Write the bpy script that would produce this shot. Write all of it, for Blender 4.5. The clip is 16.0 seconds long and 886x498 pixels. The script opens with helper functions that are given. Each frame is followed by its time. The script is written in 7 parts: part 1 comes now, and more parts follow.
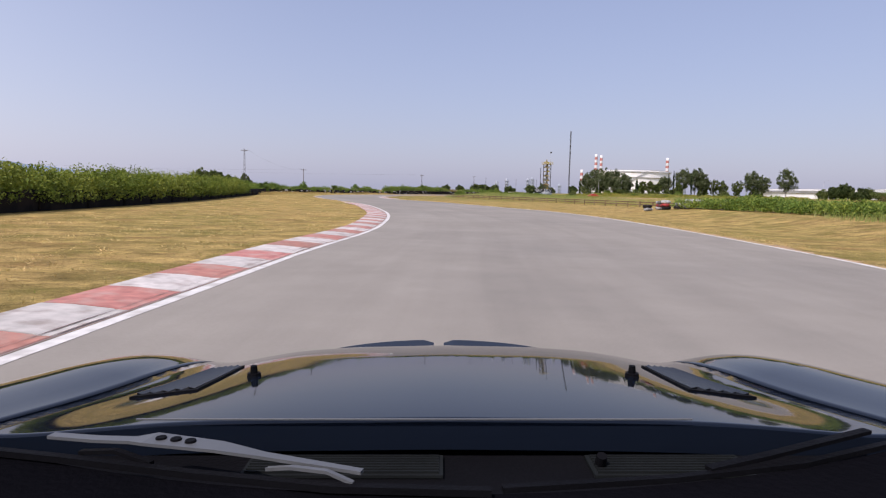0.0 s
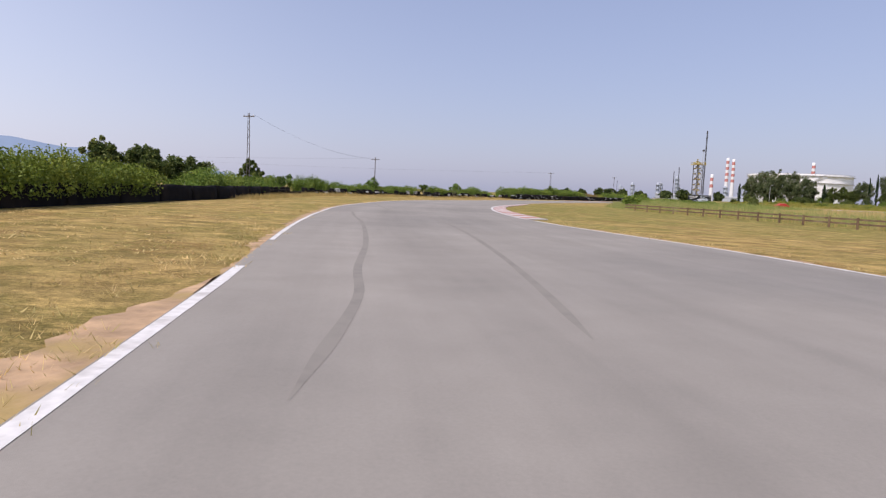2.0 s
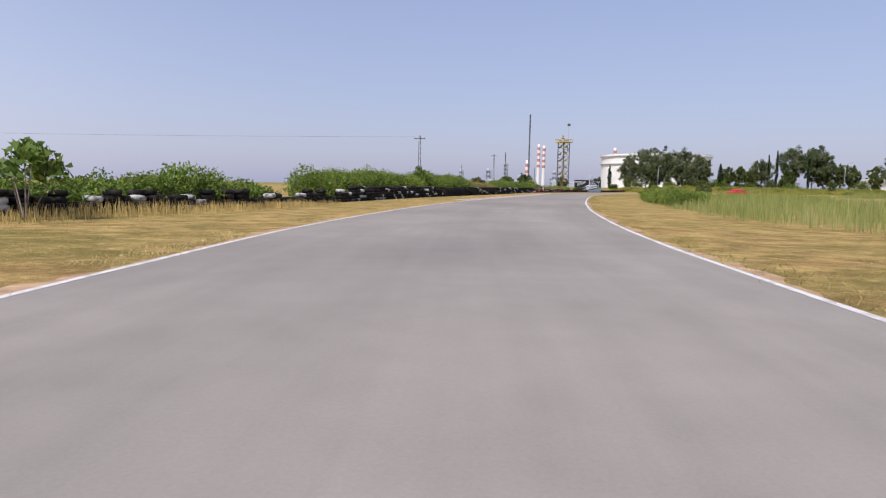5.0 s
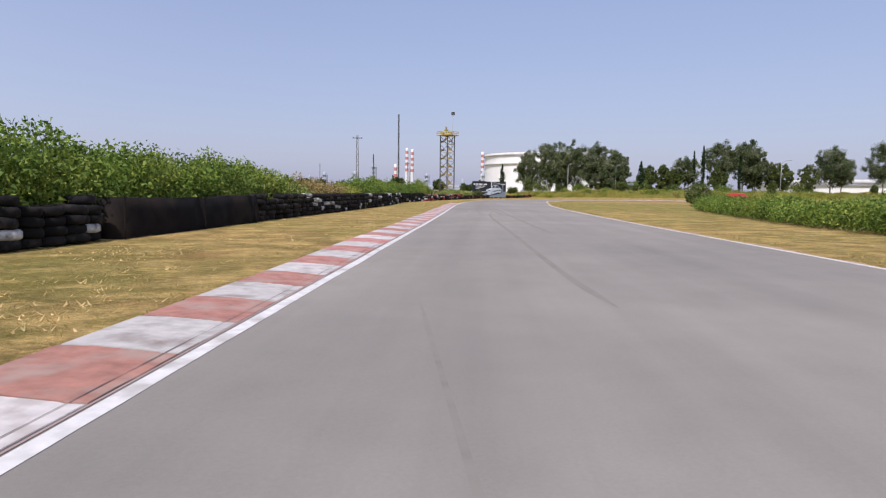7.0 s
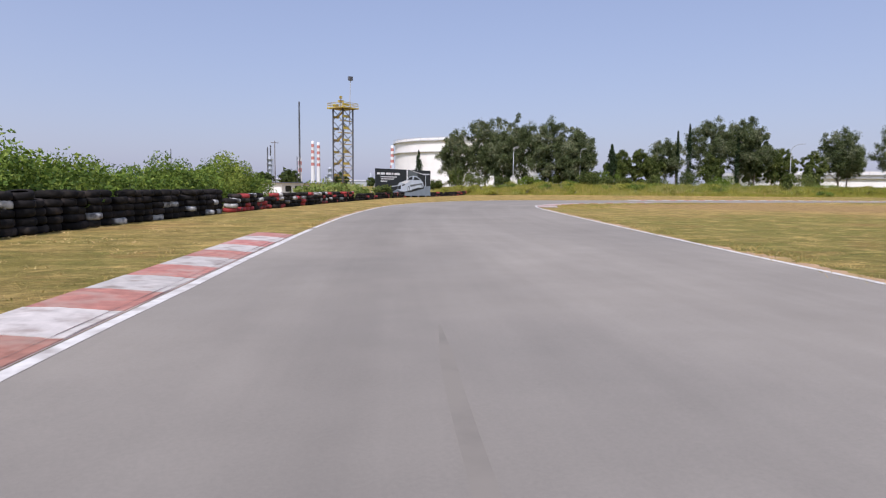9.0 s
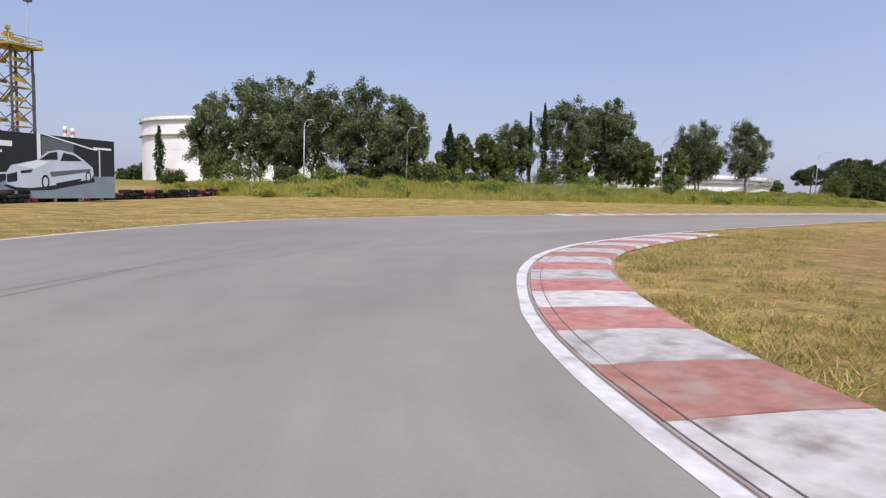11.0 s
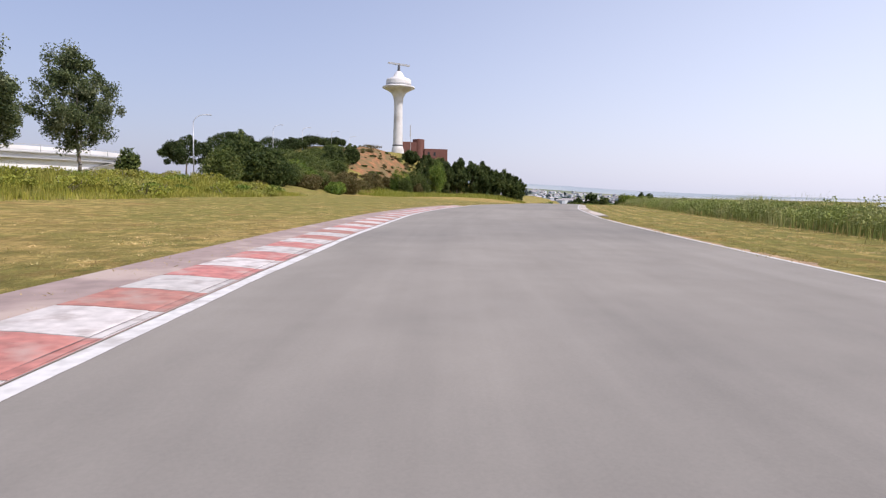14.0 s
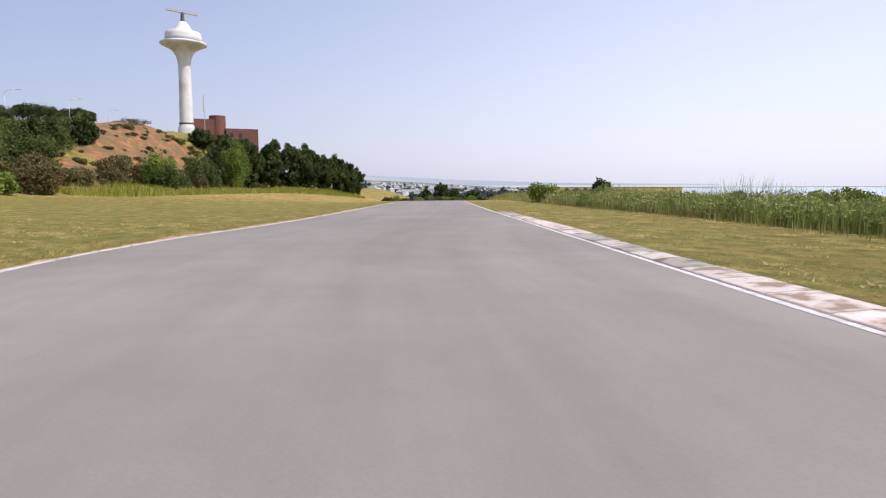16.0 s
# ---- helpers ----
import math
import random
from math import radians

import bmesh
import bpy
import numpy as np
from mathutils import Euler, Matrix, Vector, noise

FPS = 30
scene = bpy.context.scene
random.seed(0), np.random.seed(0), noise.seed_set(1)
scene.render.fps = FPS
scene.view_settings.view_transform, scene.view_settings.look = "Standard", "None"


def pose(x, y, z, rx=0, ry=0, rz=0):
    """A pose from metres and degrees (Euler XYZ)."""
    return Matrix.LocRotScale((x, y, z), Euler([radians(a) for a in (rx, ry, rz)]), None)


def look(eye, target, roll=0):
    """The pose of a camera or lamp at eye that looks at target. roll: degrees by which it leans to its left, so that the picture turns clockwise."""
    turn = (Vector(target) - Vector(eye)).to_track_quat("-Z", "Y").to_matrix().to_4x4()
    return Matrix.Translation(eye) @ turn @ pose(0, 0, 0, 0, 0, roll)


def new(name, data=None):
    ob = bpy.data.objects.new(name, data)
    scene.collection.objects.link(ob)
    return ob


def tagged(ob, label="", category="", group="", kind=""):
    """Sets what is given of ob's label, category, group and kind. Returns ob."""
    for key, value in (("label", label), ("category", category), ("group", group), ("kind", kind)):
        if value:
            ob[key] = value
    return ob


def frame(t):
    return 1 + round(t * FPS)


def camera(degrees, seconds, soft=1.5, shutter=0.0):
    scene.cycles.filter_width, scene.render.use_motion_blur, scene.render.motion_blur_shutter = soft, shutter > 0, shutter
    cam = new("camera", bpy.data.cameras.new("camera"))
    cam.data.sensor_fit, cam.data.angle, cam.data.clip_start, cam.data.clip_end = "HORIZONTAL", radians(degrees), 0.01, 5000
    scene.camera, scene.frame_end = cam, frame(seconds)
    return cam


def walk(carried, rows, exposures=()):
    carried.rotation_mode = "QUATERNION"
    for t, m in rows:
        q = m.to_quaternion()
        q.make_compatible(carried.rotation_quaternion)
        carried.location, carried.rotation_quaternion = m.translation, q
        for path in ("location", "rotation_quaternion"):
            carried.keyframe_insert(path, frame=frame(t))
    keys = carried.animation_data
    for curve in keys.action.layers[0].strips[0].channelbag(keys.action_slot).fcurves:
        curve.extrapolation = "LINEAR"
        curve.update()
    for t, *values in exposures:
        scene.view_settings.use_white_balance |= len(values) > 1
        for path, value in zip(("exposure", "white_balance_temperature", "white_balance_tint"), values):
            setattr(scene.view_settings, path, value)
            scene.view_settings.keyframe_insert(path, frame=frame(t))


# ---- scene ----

# ---------------------------------------------------------------- camera and its drive
cam = camera(69.6, 16.0, soft=1.2)
EYE, TIP = 1.16, -0.1
DRIVE = [  # seconds, x, y, yaw, pitch, roll
    (0, 0.00, 0.00, 2.97, -5.10, 1.41), (0.5, -1.24, 13.23, 5.79, -5.01, 1.78), (1, -2.98, 26.15, 8.68, -5.06, 1.70),
    (1.5, -5.29, 38.68, 11.32, -5.16, 2.02), (2, -8.05, 51.14, 12.83, -5.19, 2.46), (2.5, -10.86, 63.64, 12.81, -5.12, 2.66),
    (3, -13.52, 76.22, 11.07, -5.49, 1.74), (3.5, -15.86, 89.00, 8.10, -5.41, 1.89), (4, -17.60, 102.18, 3.97, -5.46, 1.53),
    (4.2, -17.93, 107.59, 2.35, -5.63, 1.64), (4.5, -18.32, 115.70, -0.05, -5.85, 1.72), (5, -17.98, 129.16, -3.21, -5.60, 1.05),
    (5.5, -16.94, 142.33, -5.97, -5.30, 0.65), (6, -15.35, 155.18, -8.73, -5.03, 0.68), (6.3, -14.08, 162.77, -10.50, -5.00, 0.93),
    (6.5, -13.29, 167.86, -11.71, -4.98, 1.08), (7, -10.68, 180.51, -14.92, -5.02, 0.70), (7.5, -7.18, 193.03, -17.65, -5.41, 0.61),
    (8, -3.25, 205.30, -18.97, -5.45, 0.48), (8.2, -1.62, 210.00, -19.58, -5.44, 0.58), (8.5, 0.80, 217.11, -20.40, -5.42, 0.67),
    (9, 5.19, 228.19, -22.94, -5.36, 0.61), (9.5, 9.91, 238.46, -25.32, -5.30, 0.78), (10, 14.59, 248.02, -28.57, -5.29, 1.24),
    (10.3, 17.57, 253.20, -32.18, -5.50, 1.40), (10.5, 19.59, 256.58, -35.06, -5.64, 1.47), (11, 25.11, 264.15, -41.60, -5.17, 1.65),
    (11.5, 31.63, 270.69, -51.33, -4.88, 1.99), (12, 39.09, 275.42, -60.67, -4.86, 1.71), (12.5, 47.24, 278.57, -69.23, -4.85, 1.65),
    (13, 56.30, 280.81, -77.95, -4.78, 1.58), (13.5, 66.31, 281.98, -86.23, -4.80, 1.42), (14, 76.89, 281.88, -93.31, -5.06, 1.16),
    (14.5, 88.40, 280.72, -98.39, -5.18, 0.72), (15, 100.10, 278.71, -102.55, -5.32, 0.70), (15.5, 111.41, 276.05, -105.33, -5.49, 0.50),
    (16, 122.49, 273.17, -107.51, -5.64, -0.10),
]


def drive_pose(x, y, yaw, pitch, roll):
    a, p = radians(yaw), radians(pitch + TIP)
    eye = Vector((x, y, EYE))
    way = Vector((-math.sin(a) * math.cos(p), math.cos(a) * math.cos(p), math.sin(p)))
    return look(eye, eye + 2 * way, roll)


walk(cam, [(t, drive_pose(*r)) for t, *r in DRIVE], exposures=[(0, 0.05, 6350, 22.0), (4, 0.05, 6250, 20.0), (11, 0.03, 6080, 20.0), (12.5, 0.05, 6120, 20.0), (13.5, 0.12, 6250, 20.0), (16, 0.12, 6300, 20.0)])

# ---------------------------------------------------------------- sky and sun
SUN_UP, SUN_AZ = 52.0, 214.0  # degrees above the horizon, clockwise from +y
world = bpy.data.worlds.new("sky")
scene.world = world
world.use_nodes = True
wn = world.node_tree
sky = wn.nodes.new("ShaderNodeTexSky")
sky.sky_type = "NISHITA"
sky.sun_disc = False
sky.sun_elevation, sky.sun_rotation = radians(SUN_UP), radians(SUN_AZ)
sky.air_density, sky.dust_density, sky.ozone_density = 1.3, 1.4, 2.5
wn.nodes["Background"].inputs[1].default_value = 0.11
# summer haze over the clear sky: thicker low down, whiter round to the sun
where = wn.nodes.new("ShaderNodeTexCoord")


def haze_dot(direction, lo, hi, out_lo, out_hi):
    d = wn.nodes.new("ShaderNodeVectorMath")
    d.operation = "DOT_PRODUCT"
    d.inputs[1].default_value = direction
    wn.links.new(where.outputs["Generated"], d.inputs[0])
    m = wn.nodes.new("ShaderNodeMapRange")
    m.interpolation_type = "SMOOTHSTEP"
    for k, v in enumerate((lo, hi, out_lo, out_hi)):
        m.inputs[k + 1].default_value = v
    wn.links.new(d.outputs["Value"], m.inputs[0])
    return m.outputs[0]


tone = wn.nodes.new("ShaderNodeMix")
tone.data_type = "RGBA"
tone.inputs[6].default_value = (4.0, 4.5, 6.3, 1)
tone.inputs[7].default_value = (9.6, 10.1, 11.3, 1)
wn.links.new(haze_dot((math.sin(radians(207)), math.cos(radians(207)), -0.35), -0.98, 0.35, 0, 1), tone.inputs[0])
veil = wn.nodes.new("ShaderNodeMix")
veil.data_type = "RGBA"
wn.links.new(haze_dot((0, 0, 1), 0.0, 0.7, 0.60, 0.25), veil.inputs[0])
wn.links.new(sky.outputs[0], veil.inputs[6])
wn.links.new(tone.outputs[2], veil.inputs[7])
wn.links.new(veil.outputs[2], wn.nodes["Background"].inputs[0])
sun_data = bpy.data.lights.new("sun", "SUN")
sun_data.energy, sun_data.angle, sun_data.color = 4.2, radians(0.6), (1.0, 0.95, 0.86)
sun = new("sun", sun_data)
_az, _el = radians(SUN_AZ), radians(SUN_UP)
SUN_DIR = Vector((math.sin(_az) * math.cos(_el), math.cos(_az) * math.cos(_el), math.sin(_el)))
sun.matrix_world = look(SUN_DIR * 50, (0, 0, 0))

# ---------------------------------------------------------------- materials


def material(name, colour, rough=0.8, metal=0.0, vary=0.15, scale=3.0, bump=0.0, bump_scale=40.0, second=None, second_scale=0.3,
             second_at=(0.5, 0.62), per_object=0.0, per_island=0.0, translucent=0.0, spec=0.5):
    """A surface with variation at two scales: grain (vary, scale) and patches of a second colour."""
    m = bpy.data.materials.new(name)
    m.use_nodes = True
    t = m.node_tree
    b = t.nodes["Principled BSDF"]
    b.inputs["Roughness"].default_value, b.inputs["Metallic"].default_value = rough, metal
    b.inputs["Specular IOR Level"].default_value = spec
    geo = t.nodes.new("ShaderNodeNewGeometry")

    def noise_node(s, detail=6.0):
        n = t.nodes.new("ShaderNodeTexNoise")
        n.inputs["Scale"].default_value, n.inputs["Detail"].default_value = s, detail
        t.links.new(geo.outputs["Position"], n.inputs["Vector"])
        return n

    def mixed(fac, a, c):
        n = t.nodes.new("ShaderNodeMix")
        n.data_type = "RGBA"
        for slot, v in ((6, a), (7, c)):
            if isinstance(v, tuple):
                n.inputs[slot].default_value = (*v, 1)
            else:
                t.links.new(v, n.inputs[slot])
        t.links.new(fac, n.inputs[0])
        return n.outputs[2]

    def ramp(value, lo, hi):
        n = t.nodes.new("ShaderNodeMapRange")
        n.inputs[1].default_value, n.inputs[2].default_value = lo, hi
        t.links.new(value, n.inputs[0])
        return n.outputs[0]

    dark = tuple(c * (1 - vary) for c in colour)
    light = tuple(min(1, c * (1 + vary)) for c in colour)
    out = mixed(ramp(noise_node(scale).outputs[0], 0.3, 0.7), dark, light)
    if second:
        out = mixed(ramp(noise_node(second_scale).outputs[0], *second_at), out, second)
    for amount, source in ((per_object, "obj"), (per_island, "isl")):
        if amount:
            if source == "obj":
                r = t.nodes.new("ShaderNodeObjectInfo").outputs["Random"]
            else:
                r = geo.outputs["Random Per Island"]
            h = t.nodes.new("ShaderNodeHueSaturation")
            t.links.new(ramp_value(t, r, 1 - amount, 1 + amount), h.inputs["Value"])
            t.links.new(ramp_value(t, r, 0.5 + amount * 0.06, 0.5 - amount * 0.06), h.inputs["Hue"])
            t.links.new(out, h.inputs["Color"])
            out = h.outputs[0]
    t.links.new(out, b.inputs["Base Color"])
    if bump:
        n = t.nodes.new("ShaderNodeBump")
        n.inputs["Strength"].default_value, n.inputs["Distance"].default_value = bump, 0.02
        t.links.new(noise_node(bump_scale).outputs[0], n.inputs["Height"])
        t.links.new(n.outputs[0], b.inputs["Normal"])
    if translucent:
        tr = t.nodes.new("ShaderNodeBsdfTranslucent")
        t.links.new(out, tr.inputs[0])
        mx = t.nodes.new("ShaderNodeMixShader")
        mx.inputs[0].default_value = translucent
        t.links.new(b.outputs[0], mx.inputs[1])
        t.links.new(tr.outputs[0], mx.inputs[2])
        t.links.new(mx.outputs[0], t.nodes["Material Output"].inputs["Surface"])
    return m


def ramp_value(t, value, lo, hi):
    n = t.nodes.new("ShaderNodeMapRange")
    n.inputs[3].default_value, n.inputs[4].default_value = lo, hi
    t.links.new(value, n.inputs[0])
    return n.outputs[0]


def leafy(name, colour, second=None, vary=0.35, island=0.28):
    return material(name, colour, rough=0.6, vary=vary, scale=0.9, second=second, second_scale=0.35, per_island=island, translucent=0.27, spec=0.2)


def asphalt_material():
    """Worn asphalt: fine stone grain, broad pale and dark patches, faint cracks."""
    m = material("asphalt", (0.255, 0.232, 0.200), rough=0.88, vary=0.07, scale=0.5, bump=0.16, bump_scale=260.0,
                 second=(0.196, 0.181, 0.160), second_scale=0.11, second_at=(0.45, 0.75), spec=0.35)
    t = m.node_tree
    b = t.nodes["Principled BSDF"]
    geo = t.nodes.new("ShaderNodeNewGeometry")
    base = b.inputs["Base Color"].links[0].from_socket
    grain = t.nodes.new("ShaderNodeTexNoise")
    grain.inputs["Scale"].default_value, grain.inputs["Detail"].default_value, grain.inputs["Roughness"].default_value = 38.0, 5.0, 0.8
    t.links.new(geo.outputs["Position"], grain.inputs["Vector"])
    worn = t.nodes.new("ShaderNodeTexNoise")
    worn.inputs["Scale"].default_value, worn.inputs["Detail"].default_value = 1.7, 7.0
    t.links.new(geo.outputs["Position"], worn.inputs["Vector"])
    total = t.nodes.new("ShaderNodeMath")
    total.operation = "ADD"
    t.links.new(ramp_value(t, grain.outputs[0], 0.66, 1.0), total.inputs[0])
    t.links.new(ramp_value(t, worn.outputs[0], 0.06, 0.25), total.inputs[1])
    h = t.nodes.new("ShaderNodeHueSaturation")
    t.links.new(total.outputs[0], h.inputs["Value"])
    t.links.new(base, h.inputs["Color"])
    lane, dist = t.nodes.new("ShaderNodeAttribute"), t.nodes.new("ShaderNodeAttribute")
    lane.attribute_name, dist.attribute_name = "lane", "dist"
    bands = []
    for k, (across, along, lo, hi) in enumerate(((0.8, 0.025, 0.91, 1.08), (2.4, 0.10, 0.965, 1.035), (0.35, 0.09, 0.94, 1.06))):
        xy = t.nodes.new("ShaderNodeCombineXYZ")
        for slot, (node, s) in enumerate(((lane, across), (dist, along))):
            mul = t.nodes.new("ShaderNodeMath")
            mul.operation = "MULTIPLY"
            mul.inputs[1].default_value = s
            t.links.new(node.outputs["Fac"], mul.inputs[0])
            t.links.new(mul.outputs[0], xy.inputs[slot])
        xy.inputs[2].default_value = 3.7 * k
        n = t.nodes.new("ShaderNodeTexNoise")
        n.inputs["Scale"].default_value, n.inputs["Detail"].default_value, n.inputs["Roughness"].default_value = 1.0, 5.0, 0.6
        t.links.new(xy.outputs[0], n.inputs["Vector"])
        m_range = t.nodes.new("ShaderNodeMapRange")
        for slot, v in enumerate((0.3, 0.7, lo, hi)):
            m_range.inputs[slot + 1].default_value = v
        t.links.new(n.outputs[0], m_range.inputs[0])
        bands.append(m_range.outputs[0])
    value = total.outputs[0]
    for s in bands:
        mul = t.nodes.new("ShaderNodeMath")
        mul.operation = "MULTIPLY"
        t.links.new(value, mul.inputs[0])
        t.links.new(s, mul.inputs[1])
        value = mul.outputs[0]
    t.links.new(value, h.inputs["Value"])
    t.links.new(h.outputs[0], b.inputs["Base Color"])
    return m


def ground_material():
    """Mown, sun-dried grass, greener where the attribute says so, with streaks left by the mower."""
    m = bpy.data.materials.new("dry_grass")
    m.use_nodes = True
    t = m.node_tree
    b = t.nodes["Principled BSDF"]
    b.inputs["Roughness"].default_value = 0.95
    b.inputs["Specular IOR Level"].default_value = 0.1
    geo = t.nodes.new("ShaderNodeNewGeometry")

    def noise_at(scale, detail, stretch=(1, 1, 1), turn=0.0, rough=0.55):
        mp = t.nodes.new("ShaderNodeMapping")
        mp.inputs["Scale"].default_value, mp.inputs["Rotation"].default_value = stretch, (0, 0, turn)
        t.links.new(geo.outputs["Position"], mp.inputs[0])
        n = t.nodes.new("ShaderNodeTexNoise")
        n.inputs["Scale"].default_value, n.inputs["Detail"].default_value, n.inputs["Roughness"].default_value = scale, detail, rough
        t.links.new(mp.outputs[0], n.inputs["Vector"])
        return n.outputs[0]

    def ramp(v, lo, hi):
        n = t.nodes.new("ShaderNodeMapRange")
        n.inputs[1].default_value, n.inputs[2].default_value = lo, hi
        t.links.new(v, n.inputs[0])
        return n.outputs[0]

    def mixed(fac, a, c):
        n = t.nodes.new("ShaderNodeMix")
        n.data_type = "RGBA"
        for slot, v in ((6, a), (7, c)):
            if isinstance(v, tuple):
                n.inputs[slot].default_value = (*v, 1)
            else:
                t.links.new(v, n.inputs[slot])
        t.links.new(fac, n.inputs[0])
        return n.outputs[2]

    straw = mixed(ramp(noise_at(1.1, 8), 0.3, 0.7), (0.16, 0.108, 0.036), (0.52, 0.36, 0.135))
    green = mixed(ramp(noise_at(1.7, 8), 0.3, 0.7), (0.100, 0.103, 0.023), (0.265, 0.235, 0.066))
    at = t.nodes.new("ShaderNodeAttribute")
    at.attribute_name = "green"
    add = t.nodes.new("ShaderNodeMath")
    add.operation = "MULTIPLY_ADD"
    t.links.new(noise_at(0.16, 7, rough=0.65), add.inputs[0])
    add.inputs[1].default_value = 1.6
    t.links.new(at.outputs["Fac"], add.inputs[2])
    col = mixed(ramp(add.outputs[0], 0.85, 1.35), straw, green)
    dry = t.nodes.new("ShaderNodeMapRange")
    dry.inputs[1].default_value, dry.inputs[2].default_value, dry.inputs[3].default_value, dry.inputs[4].default_value = 0.2, 0.9, 1.0, 0.5
    t.links.new(at.outputs["Fac"], dry.inputs[0])

    def on_dry(v):
        n = t.nodes.new("ShaderNodeMath")
        n.operation = "MULTIPLY"
        t.links.new(v, n.inputs[0])
        t.links.new(dry.outputs[0], n.inputs[1])
        return n.outputs[0]

    streak = noise_at(0.9, 7, (0.5, 1.7, 1), radians(75), 0.7)
    col = mixed(on_dry(ramp(streak, 0.56, 0.84)), col, (0.54, 0.385, 0.14))
    clump = noise_at(1.3, 9, (0.7, 1.3, 1), radians(65), 0.75)
    col = mixed(on_dry(ramp(clump, 0.50, 0.66)), col, (0.56, 0.39, 0.14))
    moss = noise_at(0.55, 9, (0.8, 1.2, 1), radians(65), 0.72)
    col = mixed(ramp(moss, 0.50, 0.64), col, (0.20, 0.165, 0.044))
    rust = noise_at(0.33, 8, (1, 1.5, 1), radians(60), 0.7)
    col = mixed(ramp(rust, 0.54, 0.72), col, (0.25, 0.145, 0.055))
    dark = noise_at(1.6, 10, (0.8, 1.2, 1), radians(75), 0.78)
    col = mixed(ramp(dark, 0.54, 0.76), col, (0.12, 0.095, 0.028))
    bare = t.nodes.new("ShaderNodeMapRange")
    bare.inputs[1].default_value, bare.inputs[2].default_value, bare.inputs[3].default_value, bare.inputs[4].default_value = -0.05, -0.5, 0.0, 0.8
    t.links.new(at.outputs["Fac"], bare.inputs[0])
    col = mixed(bare.outputs[0], col, mixed(ramp(noise_at(2.2, 8), 0.3, 0.7), (0.20, 0.125, 0.052), (0.38, 0.245, 0.115)))
    soil = noise_at(0.45, 9, rough=0.7)
    col = mixed(ramp(soil, 0.66, 0.80), col, (0.27, 0.17, 0.085))
    fibre = t.nodes.new("ShaderNodeHueSaturation")
    f = t.nodes.new("ShaderNodeMath")
    f.operation = "MULTIPLY"
    for slot, node in enumerate((noise_at(9, 8, (0.8, 1.2, 1), radians(70), 0.82), noise_at(42, 4, rough=0.8))):
        n = t.nodes.new("ShaderNodeMapRange")
        n.inputs[1].default_value, n.inputs[2].default_value, n.inputs[3].default_value, n.inputs[4].default_value = 0.3, 0.7, (0.55, 0.66)[slot], (1.45, 1.34)[slot]
        t.links.new(node, n.inputs[0])
        t.links.new(n.outputs[0], f.inputs[slot])
    t.links.new(f.outputs[0], fibre.inputs["Value"])
    t.links.new(col, fibre.inputs["Color"])
    col = fibre.outputs[0]
    t.links.new(col, b.inputs["Base Color"])
    bump = t.nodes.new("ShaderNodeBump")
    bump.inputs["Strength"].default_value, bump.inputs["Distance"].default_value = 0.9, 0.08
    t.links.new(noise_at(7.0, 8, rough=0.75), bump.inputs["Height"])
    t.links.new(bump.outputs[0], b.inputs["Normal"])
    return m


M_ASPHALT = asphalt_material()
M_GROUND = ground_material()
M_WHITE = material("road_paint", (0.60, 0.58, 0.55), rough=0.7, vary=0.14, scale=9, second=(0.36, 0.33, 0.30), second_scale=2.6, second_at=(0.52, 0.72))
M_KERB_W = material("kerb_white", (0.50, 0.465, 0.435), rough=0.78, vary=0.16, scale=7, second=(0.27, 0.22, 0.19), second_scale=3.2, second_at=(0.50, 0.72), per_object=0.14)
M_KERB_R = material("kerb_red", (0.39, 0.165, 0.130), rough=0.78, vary=0.24, scale=7, second=(0.40, 0.27, 0.225), second_scale=3.0, second_at=(0.48, 0.70), per_object=0.15)
M_KERB_OLD = material("kerb_old", (0.56, 0.50, 0.44), rough=0.9, vary=0.2, scale=3, second=(0.25, 0.185, 0.13), second_scale=3.0, second_at=(0.46, 0.62), per_object=0.40, bump=0.6, bump_scale=9)
M_CONCRETE = material("concrete", (0.30, 0.225, 0.20), rough=0.9, vary=0.15, scale=3, second=(0.42, 0.33, 0.28), second_scale=0.8)
M_SOIL = material("soil", (0.26, 0.120, 0.048), rough=0.95, vary=0.45, scale=1.1, bump=1.0, bump_scale=3, second=(0.15, 0.105, 0.038), second_scale=0.45, second_at=(0.42, 0.56))
M_RUBBER = material("tyre_rubber", (0.012, 0.011, 0.011), rough=0.85, vary=0.3, scale=8, second=(0.035, 0.030, 0.026), second_scale=3, per_object=0.4, spec=0.15)
# Pale blue-grey puts the haze before these hills into their colour.
M_HAZEHILL = material("haze_pale_hill", (0.30, 0.34, 0.37), rough=1.0, vary=0.06, scale=0.004, second=(0.34, 0.37, 0.38), second_scale=0.002, spec=0.0)
M_TYRE_W = material("tyre_white", (0.45, 0.45, 0.44), rough=0.7, vary=0.2, scale=6, second=(0.10, 0.10, 0.10), second_scale=3.5, second_at=(0.45, 0.6))
M_TYRE_R = material("tyre_red", (0.30, 0.03, 0.03), rough=0.7, vary=0.2, scale=6, second=(0.06, 0.03, 0.03), second_scale=3.5)
M_NET = material("black_net", (0.010, 0.009, 0.009), spec=0.1, rough=0.95, vary=0.3, scale=2, bump=0.5, bump_scale=6, second=(0.022, 0.017, 0.014), second_scale=0.6)
M_HEDGE = leafy("hedge_leaf", (0.14, 0.185, 0.025), (0.20, 0.235, 0.036))
M_BRAMBLE = leafy("bramble_leaf", (0.125, 0.19, 0.030), (0.19, 0.25, 0.042), island=0.4)
M_FIG = leafy("fig_leaf", (0.12, 0.185, 0.04), (0.085, 0.13, 0.03))
M_REED = leafy("reed_leaf", (0.185, 0.245, 0.055), (0.29, 0.29, 0.09))
